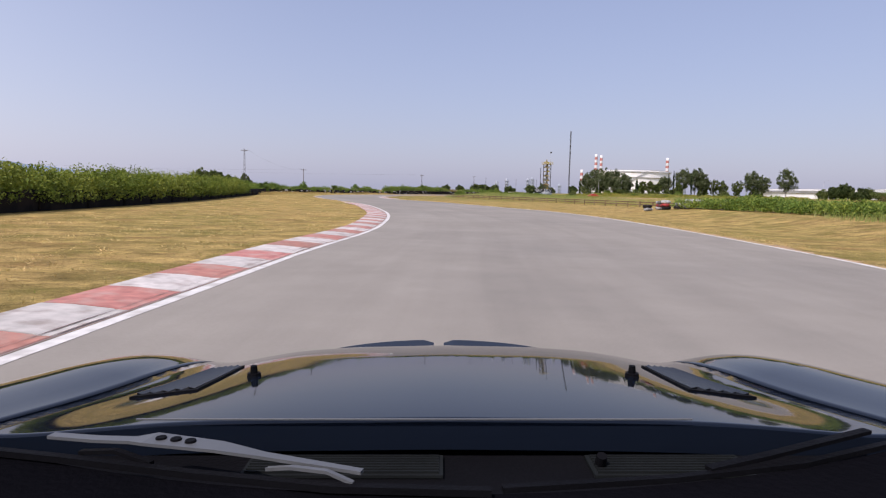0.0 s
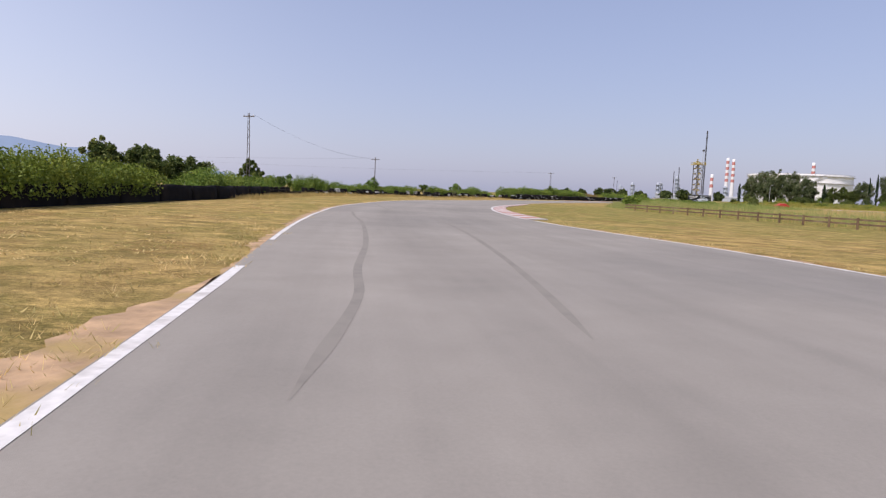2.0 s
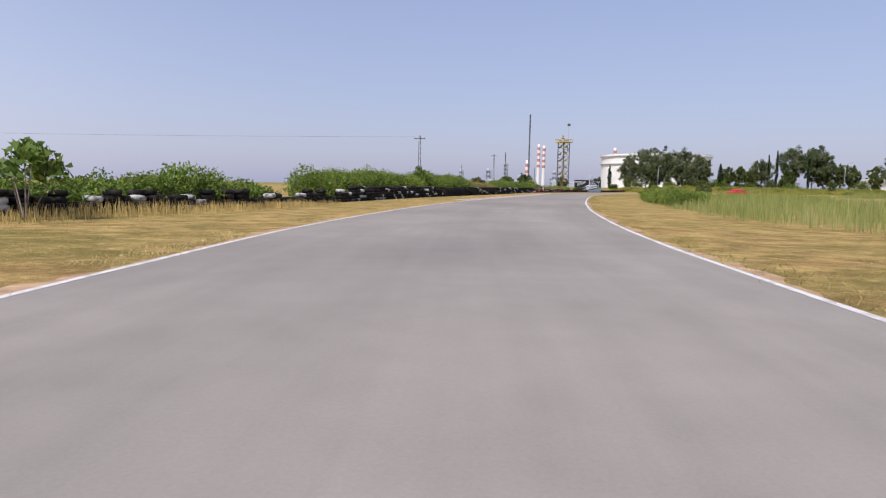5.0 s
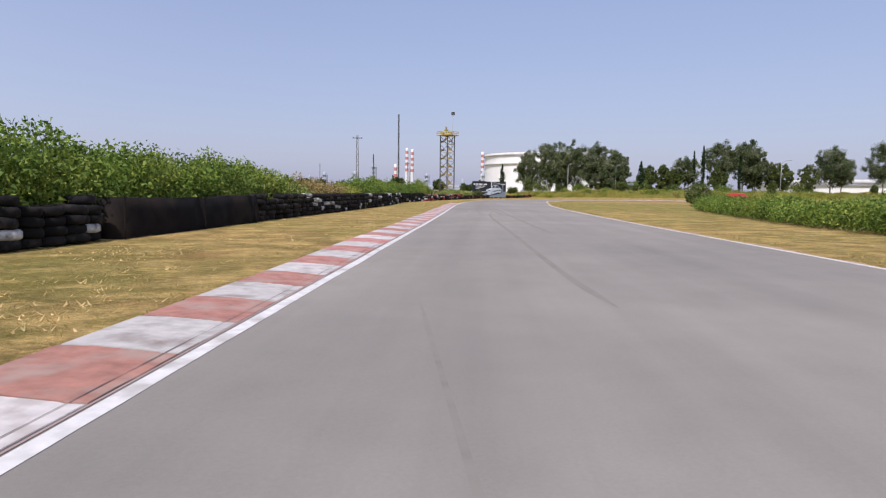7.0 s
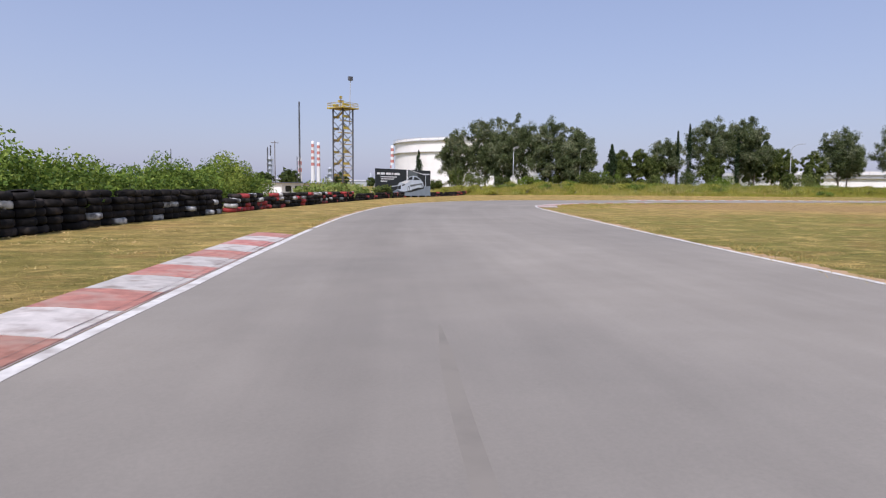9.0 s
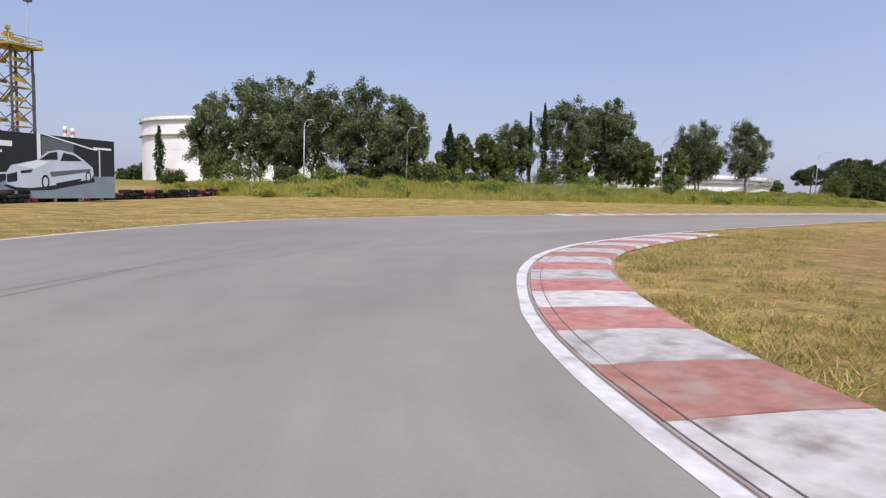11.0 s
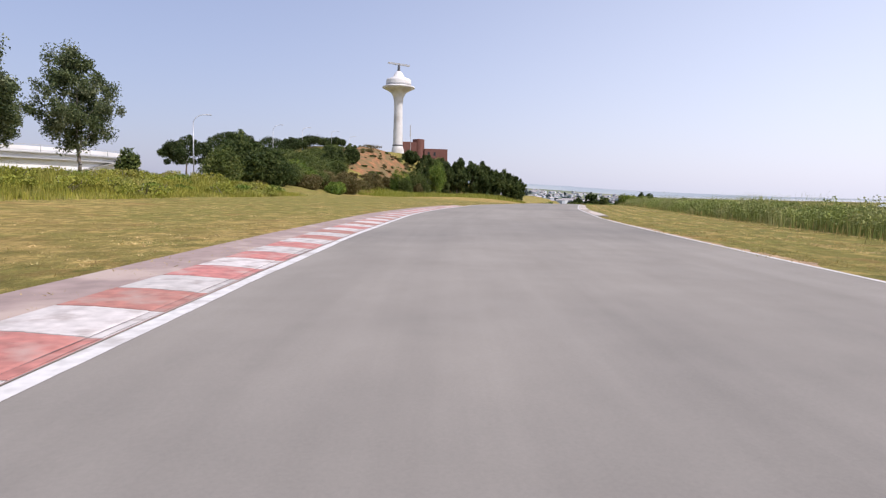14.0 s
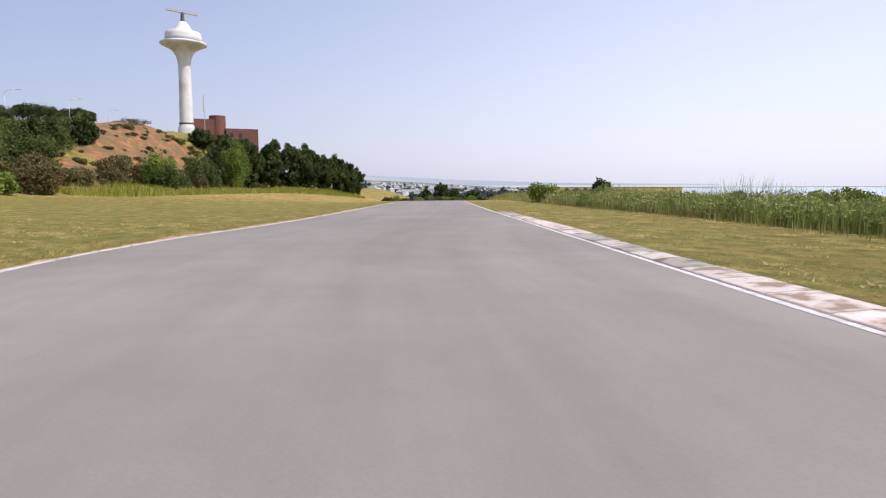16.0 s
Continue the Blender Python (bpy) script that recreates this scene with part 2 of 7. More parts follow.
M_LONG = leafy("long_grass_blade", (0.26, 0.255, 0.04), (0.33, 0.31, 0.08))
M_CANE = leafy("cane_leaf", (0.235, 0.275, 0.075), (0.36, 0.35, 0.14))
M_CUT = leafy("cut_grass", (0.58, 0.44, 0.19), (0.44, 0.36, 0.13))
M_STRAW = leafy("dry_stalk", (0.46, 0.35, 0.13), (0.34, 0.26, 0.09))
M_TUFT = leafy("short_grass", (0.42, 0.32, 0.11), (0.28, 0.26, 0.08), island=0.3)
M_WEED = leafy("weed_leaf", (0.25, 0.265, 0.040), (0.32, 0.33, 0.075))
M_POPLAR = leafy("poplar_leaf", (0.090, 0.118, 0.048), (0.180, 0.205, 0.110), island=0.6)
M_CYPRESS = leafy("cypress_leaf", (0.026, 0.046, 0.018), (0.035, 0.06, 0.022), island=0.3)
M_PINE = leafy("pine_leaf", (0.042, 0.062, 0.018), (0.068, 0.092, 0.028), island=0.5)
M_SHRUB = leafy("shrub_leaf", (0.085, 0.115, 0.028), (0.14, 0.17, 0.046), island=0.5)
M_OLIVE = leafy("olive_scrub", (0.125, 0.105, 0.036), (0.17, 0.145, 0.055), island=0.4)
M_DARKWOOD = leafy("wood_leaf", (0.054, 0.080, 0.022), (0.094, 0.125, 0.036), island=0.55)
M_BARK = material("bark", (0.16, 0.13, 0.10), rough=0.9, vary=0.3, scale=5, second=(0.30, 0.28, 0.25), second_scale=1.2)
M_POLE = material("weathered_pole", (0.10, 0.09, 0.085), rough=0.8, vary=0.25, scale=4)
M_STEEL = material("galvanised_steel", (0.42, 0.43, 0.44), rough=0.5, metal=0.4, vary=0.12, scale=3)
M_WIRE = material("cable", (0.05, 0.05, 0.055), rough=0.6, vary=0.1)
M_TANK = material("tank_white", (0.76, 0.75, 0.73), rough=0.6, vary=0.04, scale=0.3, second=(0.62, 0.60, 0.57), second_scale=0.12, second_at=(0.55, 0.8))
M_TANK_EDGE = material("tank_grey", (0.40, 0.40, 0.40), rough=0.6, vary=0.1)
M_YELLOW = material("tower_yellow", (0.42, 0.32, 0.05), rough=0.6, vary=0.15, scale=2, second=(0.20, 0.14, 0.06), second_scale=0.9)
M_DARKSTEEL = material("dark_steel", (0.07, 0.07, 0.075), rough=0.6, vary=0.2)
# Band paint, faded in colour to imitate the haze in front of it.
M_CHIM_R = material("hazed_chimney_red", (0.44, 0.17, 0.15), rough=0.7, vary=0.1)
M_CHIM_W = material("hazed_chimney_white", (0.62, 0.62, 0.63), rough=0.7, vary=0.05)
# Far steel made pale and bluish, its haze being part of the colour.
M_FAR = material("hazed_plant_steel", (0.33, 0.36, 0.41), rough=0.8, vary=0.15, scale=0.05)
# Distance haze on the ridge is painted as this blue-grey base.
M_HILL = material("haze_blue_hill", (0.21, 0.27, 0.36), rough=1.0, vary=0.08, scale=0.004, second=(0.20, 0.265, 0.34), second_scale=0.002, spec=0.0)
M_TOWER = material("tower_concrete", (0.62, 0.61, 0.59), rough=0.75, vary=0.06, scale=0.8, second=(0.48, 0.46, 0.43), second_scale=0.25)
M_BRICK = material("brick_red", (0.145, 0.058, 0.044), rough=0.85, vary=0.12, scale=1.5)
# Walls blue-grey and tiles less red, as haze tinted into both colours.
M_HOUSE_HAZED = material("hazed_house_wall", (0.40, 0.43, 0.47), rough=0.85, vary=0.1, per_object=0.2)
M_ROOF_HAZED = material("hazed_roof_tile", (0.33, 0.30, 0.30), rough=0.85, vary=0.15, per_object=0.25)
M_RAIL = material("rusty_rail", (0.13, 0.08, 0.042), rough=0.8, vary=0.3, scale=2, second=(0.20, 0.15, 0.08), second_scale=0.9)
M_SKID = material("skid_rubber", (0.198, 0.180, 0.156), rough=0.88, vary=0.10, scale=5, second=(0.214, 0.195, 0.168), second_scale=1.6, second_at=(0.42, 0.56), spec=0.3)
M_RED = material("red_paint", (0.38, 0.02, 0.018), rough=0.35, vary=0.08)
M_GLASSDARK = material("dark_glass", (0.02, 0.022, 0.025), rough=0.1, vary=0.1)

# ---------------------------------------------------------------- helpers for meshes


def link(name, verts, faces, mats, parent=None, label="", index=None, smooth=False):
    me = bpy.data.meshes.new(name)
    me.from_pydata([tuple(map(float, v)) for v in verts], [], [tuple(map(int, f)) for f in faces])
    for m in mats if isinstance(mats, (list, tuple)) else [mats]:
        me.materials.append(m)
    if index is not None:
        me.polygons.foreach_set("material_index", np.asarray(index, dtype=np.int32))
    if smooth:
        me.polygons.foreach_set("use_smooth", np.ones(len(me.polygons), dtype=bool))
    me.update()
    ob = new(name, me)
    if parent is not None:
        ob.parent = parent
    if label:
        ob["label"] = label
    return ob


def part(name, bm, mat, parent=None, label="", smooth=False):
    me = bpy.data.meshes.new(name)
    bm.to_mesh(me)
    bm.free()
    for m in mat if isinstance(mat, (list, tuple)) else [mat]:
        me.materials.append(m)
    if smooth:
        me.polygons.foreach_set("use_smooth", np.ones(len(me.polygons), dtype=bool))
    ob = new(name, me)
    if parent is not None:
        ob.parent = parent
    if label:
        ob["label"] = label
    return ob


def root(name, at, label, category, group="", turn=0.0):
    ob = new(name)
    ob.empty_display_size = 0.2
    ob.matrix_basis = pose(*at, 0, 0, turn)
    return tagged(ob, label, category, group)


def box(bm, lo, hi, m=None):
    r = bmesh.ops.create_cube(bm, size=1.0)
    size = [b - a for a, b in zip(lo, hi)]
    mid = [(a + b) / 2 for a, b in zip(lo, hi)]
    bmesh.ops.transform(bm, matrix=(m or Matrix()) @ Matrix.Translation(mid) @ Matrix.Diagonal((*size, 1)), verts=r["verts"])
    return r["verts"]


def tube(bm, a, b, r0, r1=None, n=8, cap=True):
    """A tapered round bar from a to b."""
    a, b = Vector(a), Vector(b)
    q = (b - a).to_track_quat("Z", "Y").to_matrix().to_4x4()
    r = bmesh.ops.create_cone(bm, cap_ends=cap, segments=n, radius1=r0, radius2=r0 if r1 is None else r1, depth=(b - a).length)
    bmesh.ops.transform(bm, matrix=Matrix.Translation((a + b) / 2) @ q, verts=r["verts"])
    return r["verts"]


def lathe(bm, profile, n=32, at=(0, 0, 0)):
    rings = []
    for r, z in profile:
        rings.append([bm.verts.new((at[0] + r * math.cos(2 * math.pi * i / n), at[1] + r * math.sin(2 * math.pi * i / n), at[2] + z)) for i in range(n)])
    for a, b in zip(rings, rings[1:]):
        for i in range(n):
            bm.faces.new((a[i], a[(i + 1) % n], b[(i + 1) % n], b[i]))
    return rings


def spline(points, step=1.0):
    """Points every step metres or so along a smooth curve through the given ones."""
    p = np.array(points, float)
    p = np.vstack([2 * p[0] - p[1], p, 2 * p[-1] - p[-2]])
    out = []
    for k in range(1, len(p) - 2):
        n = max(1, int(np.linalg.norm(p[k + 1] - p[k]) / step))
        for u in np.arange(n) / n:
            out.append(0.5 * (2 * p[k] + (p[k + 1] - p[k - 1]) * u + (2 * p[k - 1] - 5 * p[k] + 4 * p[k + 1] - p[k + 2]) * u * u
                              + (3 * p[k] - p[k - 1] - 3 * p[k + 1] + p[k + 2]) * u ** 3))
    out.append(p[-2])
    return np.array(out)


def evenly(line, step):
    """The same line with points exactly step apart, and its left normals."""
    d = np.r_[0, np.cumsum(np.linalg.norm(np.diff(line, axis=0), axis=1))]
    s = np.arange(0, d[-1], step)
    q = np.stack([np.interp(s, d, line[:, i]) for i in range(2)], 1)
    g = np.gradient(q, axis=0)
    g /= np.linalg.norm(g, axis=1)[:, None]
    return q, np.stack([-g[:, 1], g[:, 0]], 1)


def nearest(line, p):
    return int(np.argmin(((line - np.array(p)) ** 2).sum(1)))


def between(line, a, b):
    i, j = nearest(line, a), nearest(line, b)
    return line[i:j + 1]


def ribbon(name, inner, outer, z, mat, label="", category="", kind="structure", parent=None):
    n = len(inner)
    verts = [(*a, z + fall(*a)) for a in inner] + [(*b, z + fall(*b)) for b in outer]
    faces = [(i, n + i, n + i + 1, i + 1) for i in range(n - 1)]
    ob = link(name, verts, faces, mat, parent)
    flip_up(ob)
    return tagged(ob, label, category, "", kind)


def flip_up(ob):
    me = ob.data
    if sum(p.normal.z for p in me.polygons) < 0:
        me.flip_normals()


# ---------------------------------------------------------------- the lie of the land


def ease(a, b, x):
    t = min(1.0, max(0.0, (x - a) / (b - a)))
    return t * t * (3 - 2 * t)


BANK_X = [35, 60, 80, 105, 125, 150, 180, 220, 300]
BANK_Y = [320, 309.5, 306, 301, 296.5, 293.5, 291, 289, 286]


def fall(x, y):
    """Past the last bend the track runs over a long crest, and the land drops away towards the town."""
    along = min(max(0.0, x - 120), 190)
    down = 1.35e-4 * along * along + min(max(0.0, x - 310) * 0.02, 10.8)
    return -down * max(ease(30, 8, y - (264 - 0.32 * (x - 165))), ease(380, 520, x) * ease(460, 360, y))


def ground_z(x, y):
    toe = y - float(np.interp(x, BANK_X, BANK_Y))
    bank = (0.35 * ease(-11, 0, toe) + 1.15 * ease(0, 10, toe)) * ease(36, 66, x) * ease(190, 150, x) + 2.0 * ease(0, 13, toe) * ease(150, 190, x)
    south = 24 + 6 * ease(240, 262, x) + 16 * ease(262, 290, x)
    r = math.hypot((x - 300) / 112, (y - 298) / (60 if y > 298 else south))
    hill = 12.6 * ease(1.0, 0.36, r) + 1.2 * ease(1.1, 0.8, r) * noise.noise((x * 0.06, y * 0.06, 3))
    mound = 0.4 * ease(10.6, 14, x) * ease(62, 50, y) * ease(-12, 6, y) * ease(90, 50, x)
    return max(bank, hill, mound) + fall(x, y)


ROAD_L = spline([(-2.90, -60.00), (-3.12, -30.00), (-3.15, -10.00), (-3.08, 2.99), (-3.15, 11.00), (-3.08, 18.99), (-4.12, 28.96), (-5.95, 37.90), (-8.44, 47.36), (-11.86, 56.70), (-15.97, 66.93),
                 (-19.18, 75.94), (-21.91, 84.97), (-23.80, 95.00), (-25.08, 105.02), (-25.05, 112.98), (-23.97, 121.94), (-22.32, 131.94), (-20.90, 145.94), (-18.23, 159.97), (-15.02, 173.06), (-12.62, 181.04),
                 (-8.75, 192.97), (-5.64, 202.38), (-2.51, 211.98), (0.68, 221.91), (4.21, 232.87), (8.67, 245.84), (13.23, 257.31), (18.57, 268.17), (25.19, 276.85), (33.50, 283.26), (43.08, 285.37),
                 (52.96, 285.07), (62.98, 284.90), (71.96, 284.50), (81.99, 284.09), (92.02, 283.40), (101.03, 282.50), (109.02, 281.56), (117.99, 279.86), (126.93, 277.65), (135.79, 275.54), (144.58, 271.78),
                 (154.50, 268.22), (169.46, 263.33), (189.58, 257.20), (219.82, 248.45), (260.08, 236.24)])
ROAD_R = spline([(6.87, -60.01), (6.55, -30.00), (6.33, -9.99), (6.39, 2.08), (7.13, 12.14), (7.13, 22.03), (6.48, 31.76), (4.81, 41.35), (1.84, 49.46), (-1.14, 58.04), (-4.68, 67.30),
                 (-8.95, 75.51), (-11.73, 82.74), (-14.06, 91.90), (-15.38, 101.47), (-15.40, 109.01), (-14.98, 118.03), (-14.28, 128.05), (-12.41, 143.04), (-9.32, 157.99), (-5.78, 171.95), (-3.00, 181.99),
                 (-0.08, 192.10), (2.94, 202.15), (5.92, 211.64), (9.42, 222.12), (13.45, 233.16), (18.47, 245.16), (23.26, 256.15), (26.90, 263.87), (30.48, 268.72), (36.09, 272.55), (44.48, 274.41),
                 (53.30, 275.19), (63.01, 275.77), (73.00, 275.92), (81.99, 275.39), (92.00, 274.39), (100.00, 273.40), (107.00, 272.40), (114.98, 270.81), (124.97, 268.67), (135.01, 266.03), (145.07, 263.22),
                 (155.10, 260.34), (170.12, 255.68), (190.10, 249.31), (220.05, 239.64), (259.98, 226.43)])

# ---------------------------------------------------------------- ground, road, lines, kerbs


def build_ground():
    """One sheet, fine round the track and coarser towards the horizon."""
    fx = np.arange(-64, 400, 3.0)
    fy = np.arange(-40, 372, 3.0)
    far = np.array([8, 20, 40, 80, 160, 320, 640, 1300, 2600, 4200.0])
    xs = np.r_[fx[0] - far[::-1], fx, fx[-1] + far]
    ys = np.r_[fy[0] - far[::-1], fy, fy[-1] + far]
    verts, green = [], []
    for y in ys:
        for x in xs:
            verts.append((x, y, ground_z(x, y) - 0.004))
            green.append(green_at(x, y))
    nx = len(xs)
    faces = [(j * nx + i, j * nx + i + 1, (j + 1) * nx + i + 1, (j + 1) * nx + i) for j in range(len(ys) - 1) for i in range(nx - 1)]
    ob = link("ground", verts, faces, M_GROUND, smooth=True)
    a = ob.data.attributes.new("green", "FLOAT", "POINT")
    a.data.foreach_set("value", np.array(green, dtype=np.float32))
    return tagged(ob, "dry mown grass verges, straw yellow with greener patches", "ground", "", "structure")


def green_at(x, y):
    """How green the grass is: the west verge is straw, the infields and the far end are greener."""
    g = 0.16
    g += 0.45 * ease(40, 0, math.hypot((x + 2) * 0.9, y - 105))
    g += 0.62 * ease(75, 10, math.hypot(x - 135, y - 260))
    g += 0.50 * ease(55, 10, math.hypot(x - 157, y - 283))
    g += 0.32 * ease(38, 10, math.hypot(x - 25, y - 232)) + 0.28 * ease(32, 8, math.hypot(x - 72, y - 267))
    g += 0.15 * ease(22, 4, math.hypot(x - 38, y - 266))
    g += 0.5 * ease(258, 244, y + 0.30 * (x - 150)) * ease(80, 110, x)
    g -= 0.75 * ease(26, 10, math.hypot(x - 50, (y - 263) * 1.3))
    g += 0.5 * ease(0.5, 0.9, ground_z(x, y))
    g += 0.35 * ease(0, 60, abs(x - 60) - 220) + 0.3 * ease(380, 480, y)
    g += 0.25 * ease(15, 45, x - 0.05 * y) * ease(150, 80, y)
    return g


build_ground()

N = 900


def build_road():
    """Both edges were given in pairs, so equal shares of the curves face one another."""
    cols = 7
    left, right = ROAD_L, ROAD_R
    u = np.linspace(0, 1, N)
    a = np.stack([np.interp(u * (len(left) - 1), np.arange(len(left)), left[:, i]) for i in range(2)], 1)
    b = []
    j = 0
    for p in a:
        seg = right[j:j + 40]
        j += int(np.argmin(((seg - p) ** 2).sum(1)))
        b.append(right[j])
    b = np.array(b)
    k = np.ones(9) / 9
    for i in range(2):
        pad = np.r_[np.repeat(b[0, i], 4), b[:, i], np.repeat(b[-1, i], 4)]
        b[:, i] = np.convolve(pad, k, "valid")
    verts, faces = [], []
    for p, q in zip(a, b):
        for c in range(cols):
            f = c / (cols - 1)
            at = p * (1 - f) + q * f
            verts.append((*at, 0.012 + 0.02 * math.sin(math.pi * f) + fall(*at)))
    for i in range(N - 1):
        for c in range(cols - 1):
            o = i * cols + c
            faces.append((o, o + 1, o + cols + 1, o + cols))
    ob = link("road", verts, faces, M_ASPHALT, smooth=True)
    middle = (a + b) / 2
    run = np.r_[0, np.cumsum(np.linalg.norm(np.diff(middle, axis=0), axis=1))]
    wide = np.linalg.norm(b - a, axis=1)
    for name, values in (("lane", (wide[:, None] * np.linspace(0, 1, cols)).ravel()), ("dist", np.repeat(run, cols))):
        at = ob.data.attributes.new(name, "FLOAT", "POINT")
        at.data.foreach_set("value", values.astype(np.float32))
    flip_up(ob)
    return tagged(ob, "grey worn asphalt race track with faint tyre marks", "road", "", "structure")


build_road()
LINE_L, NORM_L = evenly(ROAD_L, 0.5)
LINE_R, NORM_R = evenly(ROAD_R, 0.5)


def edge_line(line, norm, side, a, b, width, name="edge_line", label="worn white painted edge line on the asphalt"):
    i, j = nearest(line, a), nearest(line, b)
    p, n = evenly(line[i:j + 1], 0.25)
    n = n * side
    w = np.array([width * (0.9 + 0.2 * noise.noise((x * 0.4, y * 0.4, 1)) + 0.04 * noise.noise((x * 2.5, y * 2.5, 4))) for x, y in p])[:, None]
    return ribbon(name, p - n * 0.02, p - n * (0.02 + w), 0.0165, M_WHITE, label, "road marking")


edge_line(LINE_L, NORM_L, 1, (-2.6, -10), (-9.9, 52.6), 0.14)
edge_line(LINE_L, NORM_L, 1, (-10.3, 53), (-12.6, 59), 0.15)
edge_line(LINE_L, NORM_L, 1, (-14.2, 63), (-14, 177), 0.12)
edge_line(LINE_L, NORM_L, 1, (-13.8, 177.5), (8, 246), 0.145)
edge_line(LINE_L, NORM_L, 1, (8.2, 246.5), (50.5, 287), 0.12)
edge_line(LINE_L, NORM_L, 1, (51, 287), (126, 278), 0.175)
edge_line(LINE_L, NORM_L, 1, (126.5, 278), (258, 237), 0.15)
edge_line(LINE_R, NORM_R, -1, (6.5, -10), (-9, 79.5), 0.13)
edge_line(LINE_R, NORM_R, -1, (-9.2, 80), (-15.1, 118), 0.15)
edge_line(LINE_R, NORM_R, -1, (-15, 118.5), (22, 252.5), 0.13)
edge_line(LINE_R, NORM_R, -1, (22, 252.5), (45, 274.4), 0.155)
edge_line(LINE_R, NORM_R, -1, (45, 274.4), (258, 227), 0.11)


def build_kerb(line, norm, side, a, b, width, colours, gap=0.16, back=0.0, label="red and white painted concrete kerb along the track", rise=0.06, ragged=0.0):
    """Kerb blocks laid end to end outside the edge line, on a strip of bare concrete."""
    i, j = nearest(line, a), nearest(line, b)
    p, n = evenly(line[i:j + 1], 0.265)
    n = n * side
    base = ribbon("kerb", p + n * 0.0, p + n * (gap + width + back), 0.016, M_CONCRETE, label, "kerb", "structure")
    per = 4
    for k in range(0, len(p) - per, per):
        verts, faces = [], []
        prof = [(0.02, 0.012), (0.03, 0.020), (gap, 0.022), (gap + 0.03, 0.03), (gap + width * 0.55, rise), (gap + width - 0.06, rise * 1.05), (gap + width * (1 + ragged * math.sin(k * 2.3)), 0.015)]
        wob = 1 + (0.04 + 0.5 * ragged) * math.sin(k * 1.7)
        for s in range(per + 1):
            inset = 0.012 if s == 0 else (-0.012 if s == per else 0)
            t = p[min(k + s + 1, len(p) - 1)] - p[k + s]
            t = t / max(np.linalg.norm(t), 1e-6)
            for o, z in prof:
                at = p[k + s] + n[k + s] * (gap + (o - gap) * wob) + t * inset
                verts.append((*at, z + fall(*at)))
        m = len(prof)
        for s in range(per):
            for c in range(m - 1):
                o = s * m + c
                faces.append((o, o + 1, o + m + 1, o + m))
        faces.append(tuple(range(m)))
        faces.append(tuple(range(per * m, per * m + m))[::-1])
        ob = link("kerb_block", verts, faces, colours[(k // per) % len(colours)], base)
        flip_up(ob)
    w = np.array([0.007 + 0.014 * noise.noise((x * 1.1, y * 1.1, 8)) + 0.012 * noise.noise((x * 4, y * 4, 8)) for x, y in p]).clip(0.003)[:, None]
    if gap > 0.04:
        ribbon("kerb_joint", p + n * (gap - 0.02), p + n * (gap - 0.02 + w), 0.0275, M_JOINT, "", "", "", base)
        ribbon("kerb_joint", p + n * 0.022, p + n * (0.022 + 0.8 * w), 0.0245, M_JOINT, "", "", "", base)
    return base


M_JOINT = material("kerb_joint", (0.17, 0.13, 0.115), rough=0.9, vary=0.3, scale=6)
RW = [M_KERB_W, M_KERB_R]
build_kerb(LINE_L, NORM_L, 1, (-2.6, -4), (-9.8, 52.3), 0.78, RW, gap=0.14)
build_kerb(LINE_R, NORM_R, -1, (-9.4, 80), (-15.1, 117), 0.76, RW, gap=0.14)
build_kerb(LINE_L, NORM_L, 1, (-13.2, 179), (7.6, 244), 0.80, RW, gap=0.14)
build_kerb(LINE_R, NORM_R, -1, (26.8, 263), (44.5, 274.3), 1.08, RW, gap=0.18)
build_kerb(LINE_L, NORM_L, 1, (52, 287.0), (129, 277.6), 0.90, RW, gap=0.14, back=1.0)
build_kerb(LINE_R, NORM_R, -1, (110, 271.8), (151, 262), 0.58, [M_KERB_OLD], gap=0.03, label="old worn stone kerb with flaking white paint", rise=0.05, ragged=0.16)

# ---------------------------------------------------------------- plants


def leaf_mesh(name, centres, sizes, mat, parent=None, seed=0, droop=0.0, label=""):
    """Many small leaves, one pointed blade each, turned at random."""
    rng = np.random.default_rng(seed)
    c = np.asarray(centres, float)
    n = len(c)
    s = np.broadcast_to(np.asarray(sizes, float), (n,))[:, None]
    u = rng.normal(size=(n, 3))
    u[:, 2] -= droop
    u /= np.linalg.norm(u, axis=1)[:, None]
    w = rng.normal(size=(n, 3))
    v = np.cross(u, w)
    v /= np.linalg.norm(v, axis=1)[:, None] + 1e-9
    tri = np.stack([c + u * s * 1.15, c - u * s * 0.6 + v * s * 0.6, c - u * s * 0.6 - v * s * 0.6], 1).reshape(-1, 3)
    me = bpy.data.meshes.new(name)
    me.vertices.add(3 * n)
    me.vertices.foreach_set("co", tri.ravel())
    me.loops.add(3 * n)
    me.loops.foreach_set("vertex_index", np.arange(3 * n, dtype=np.int32))
    me.polygons.add(n)
    me.polygons.foreach_set("loop_start", np.arange(0, 3 * n, 3, dtype=np.int32))
    me.materials.append(mat)
    me.update(calc_edges=True)
    ob = new(name, me)
    if parent is not None:
        ob.parent = parent
    if label:
        ob["label"] = label
    return ob


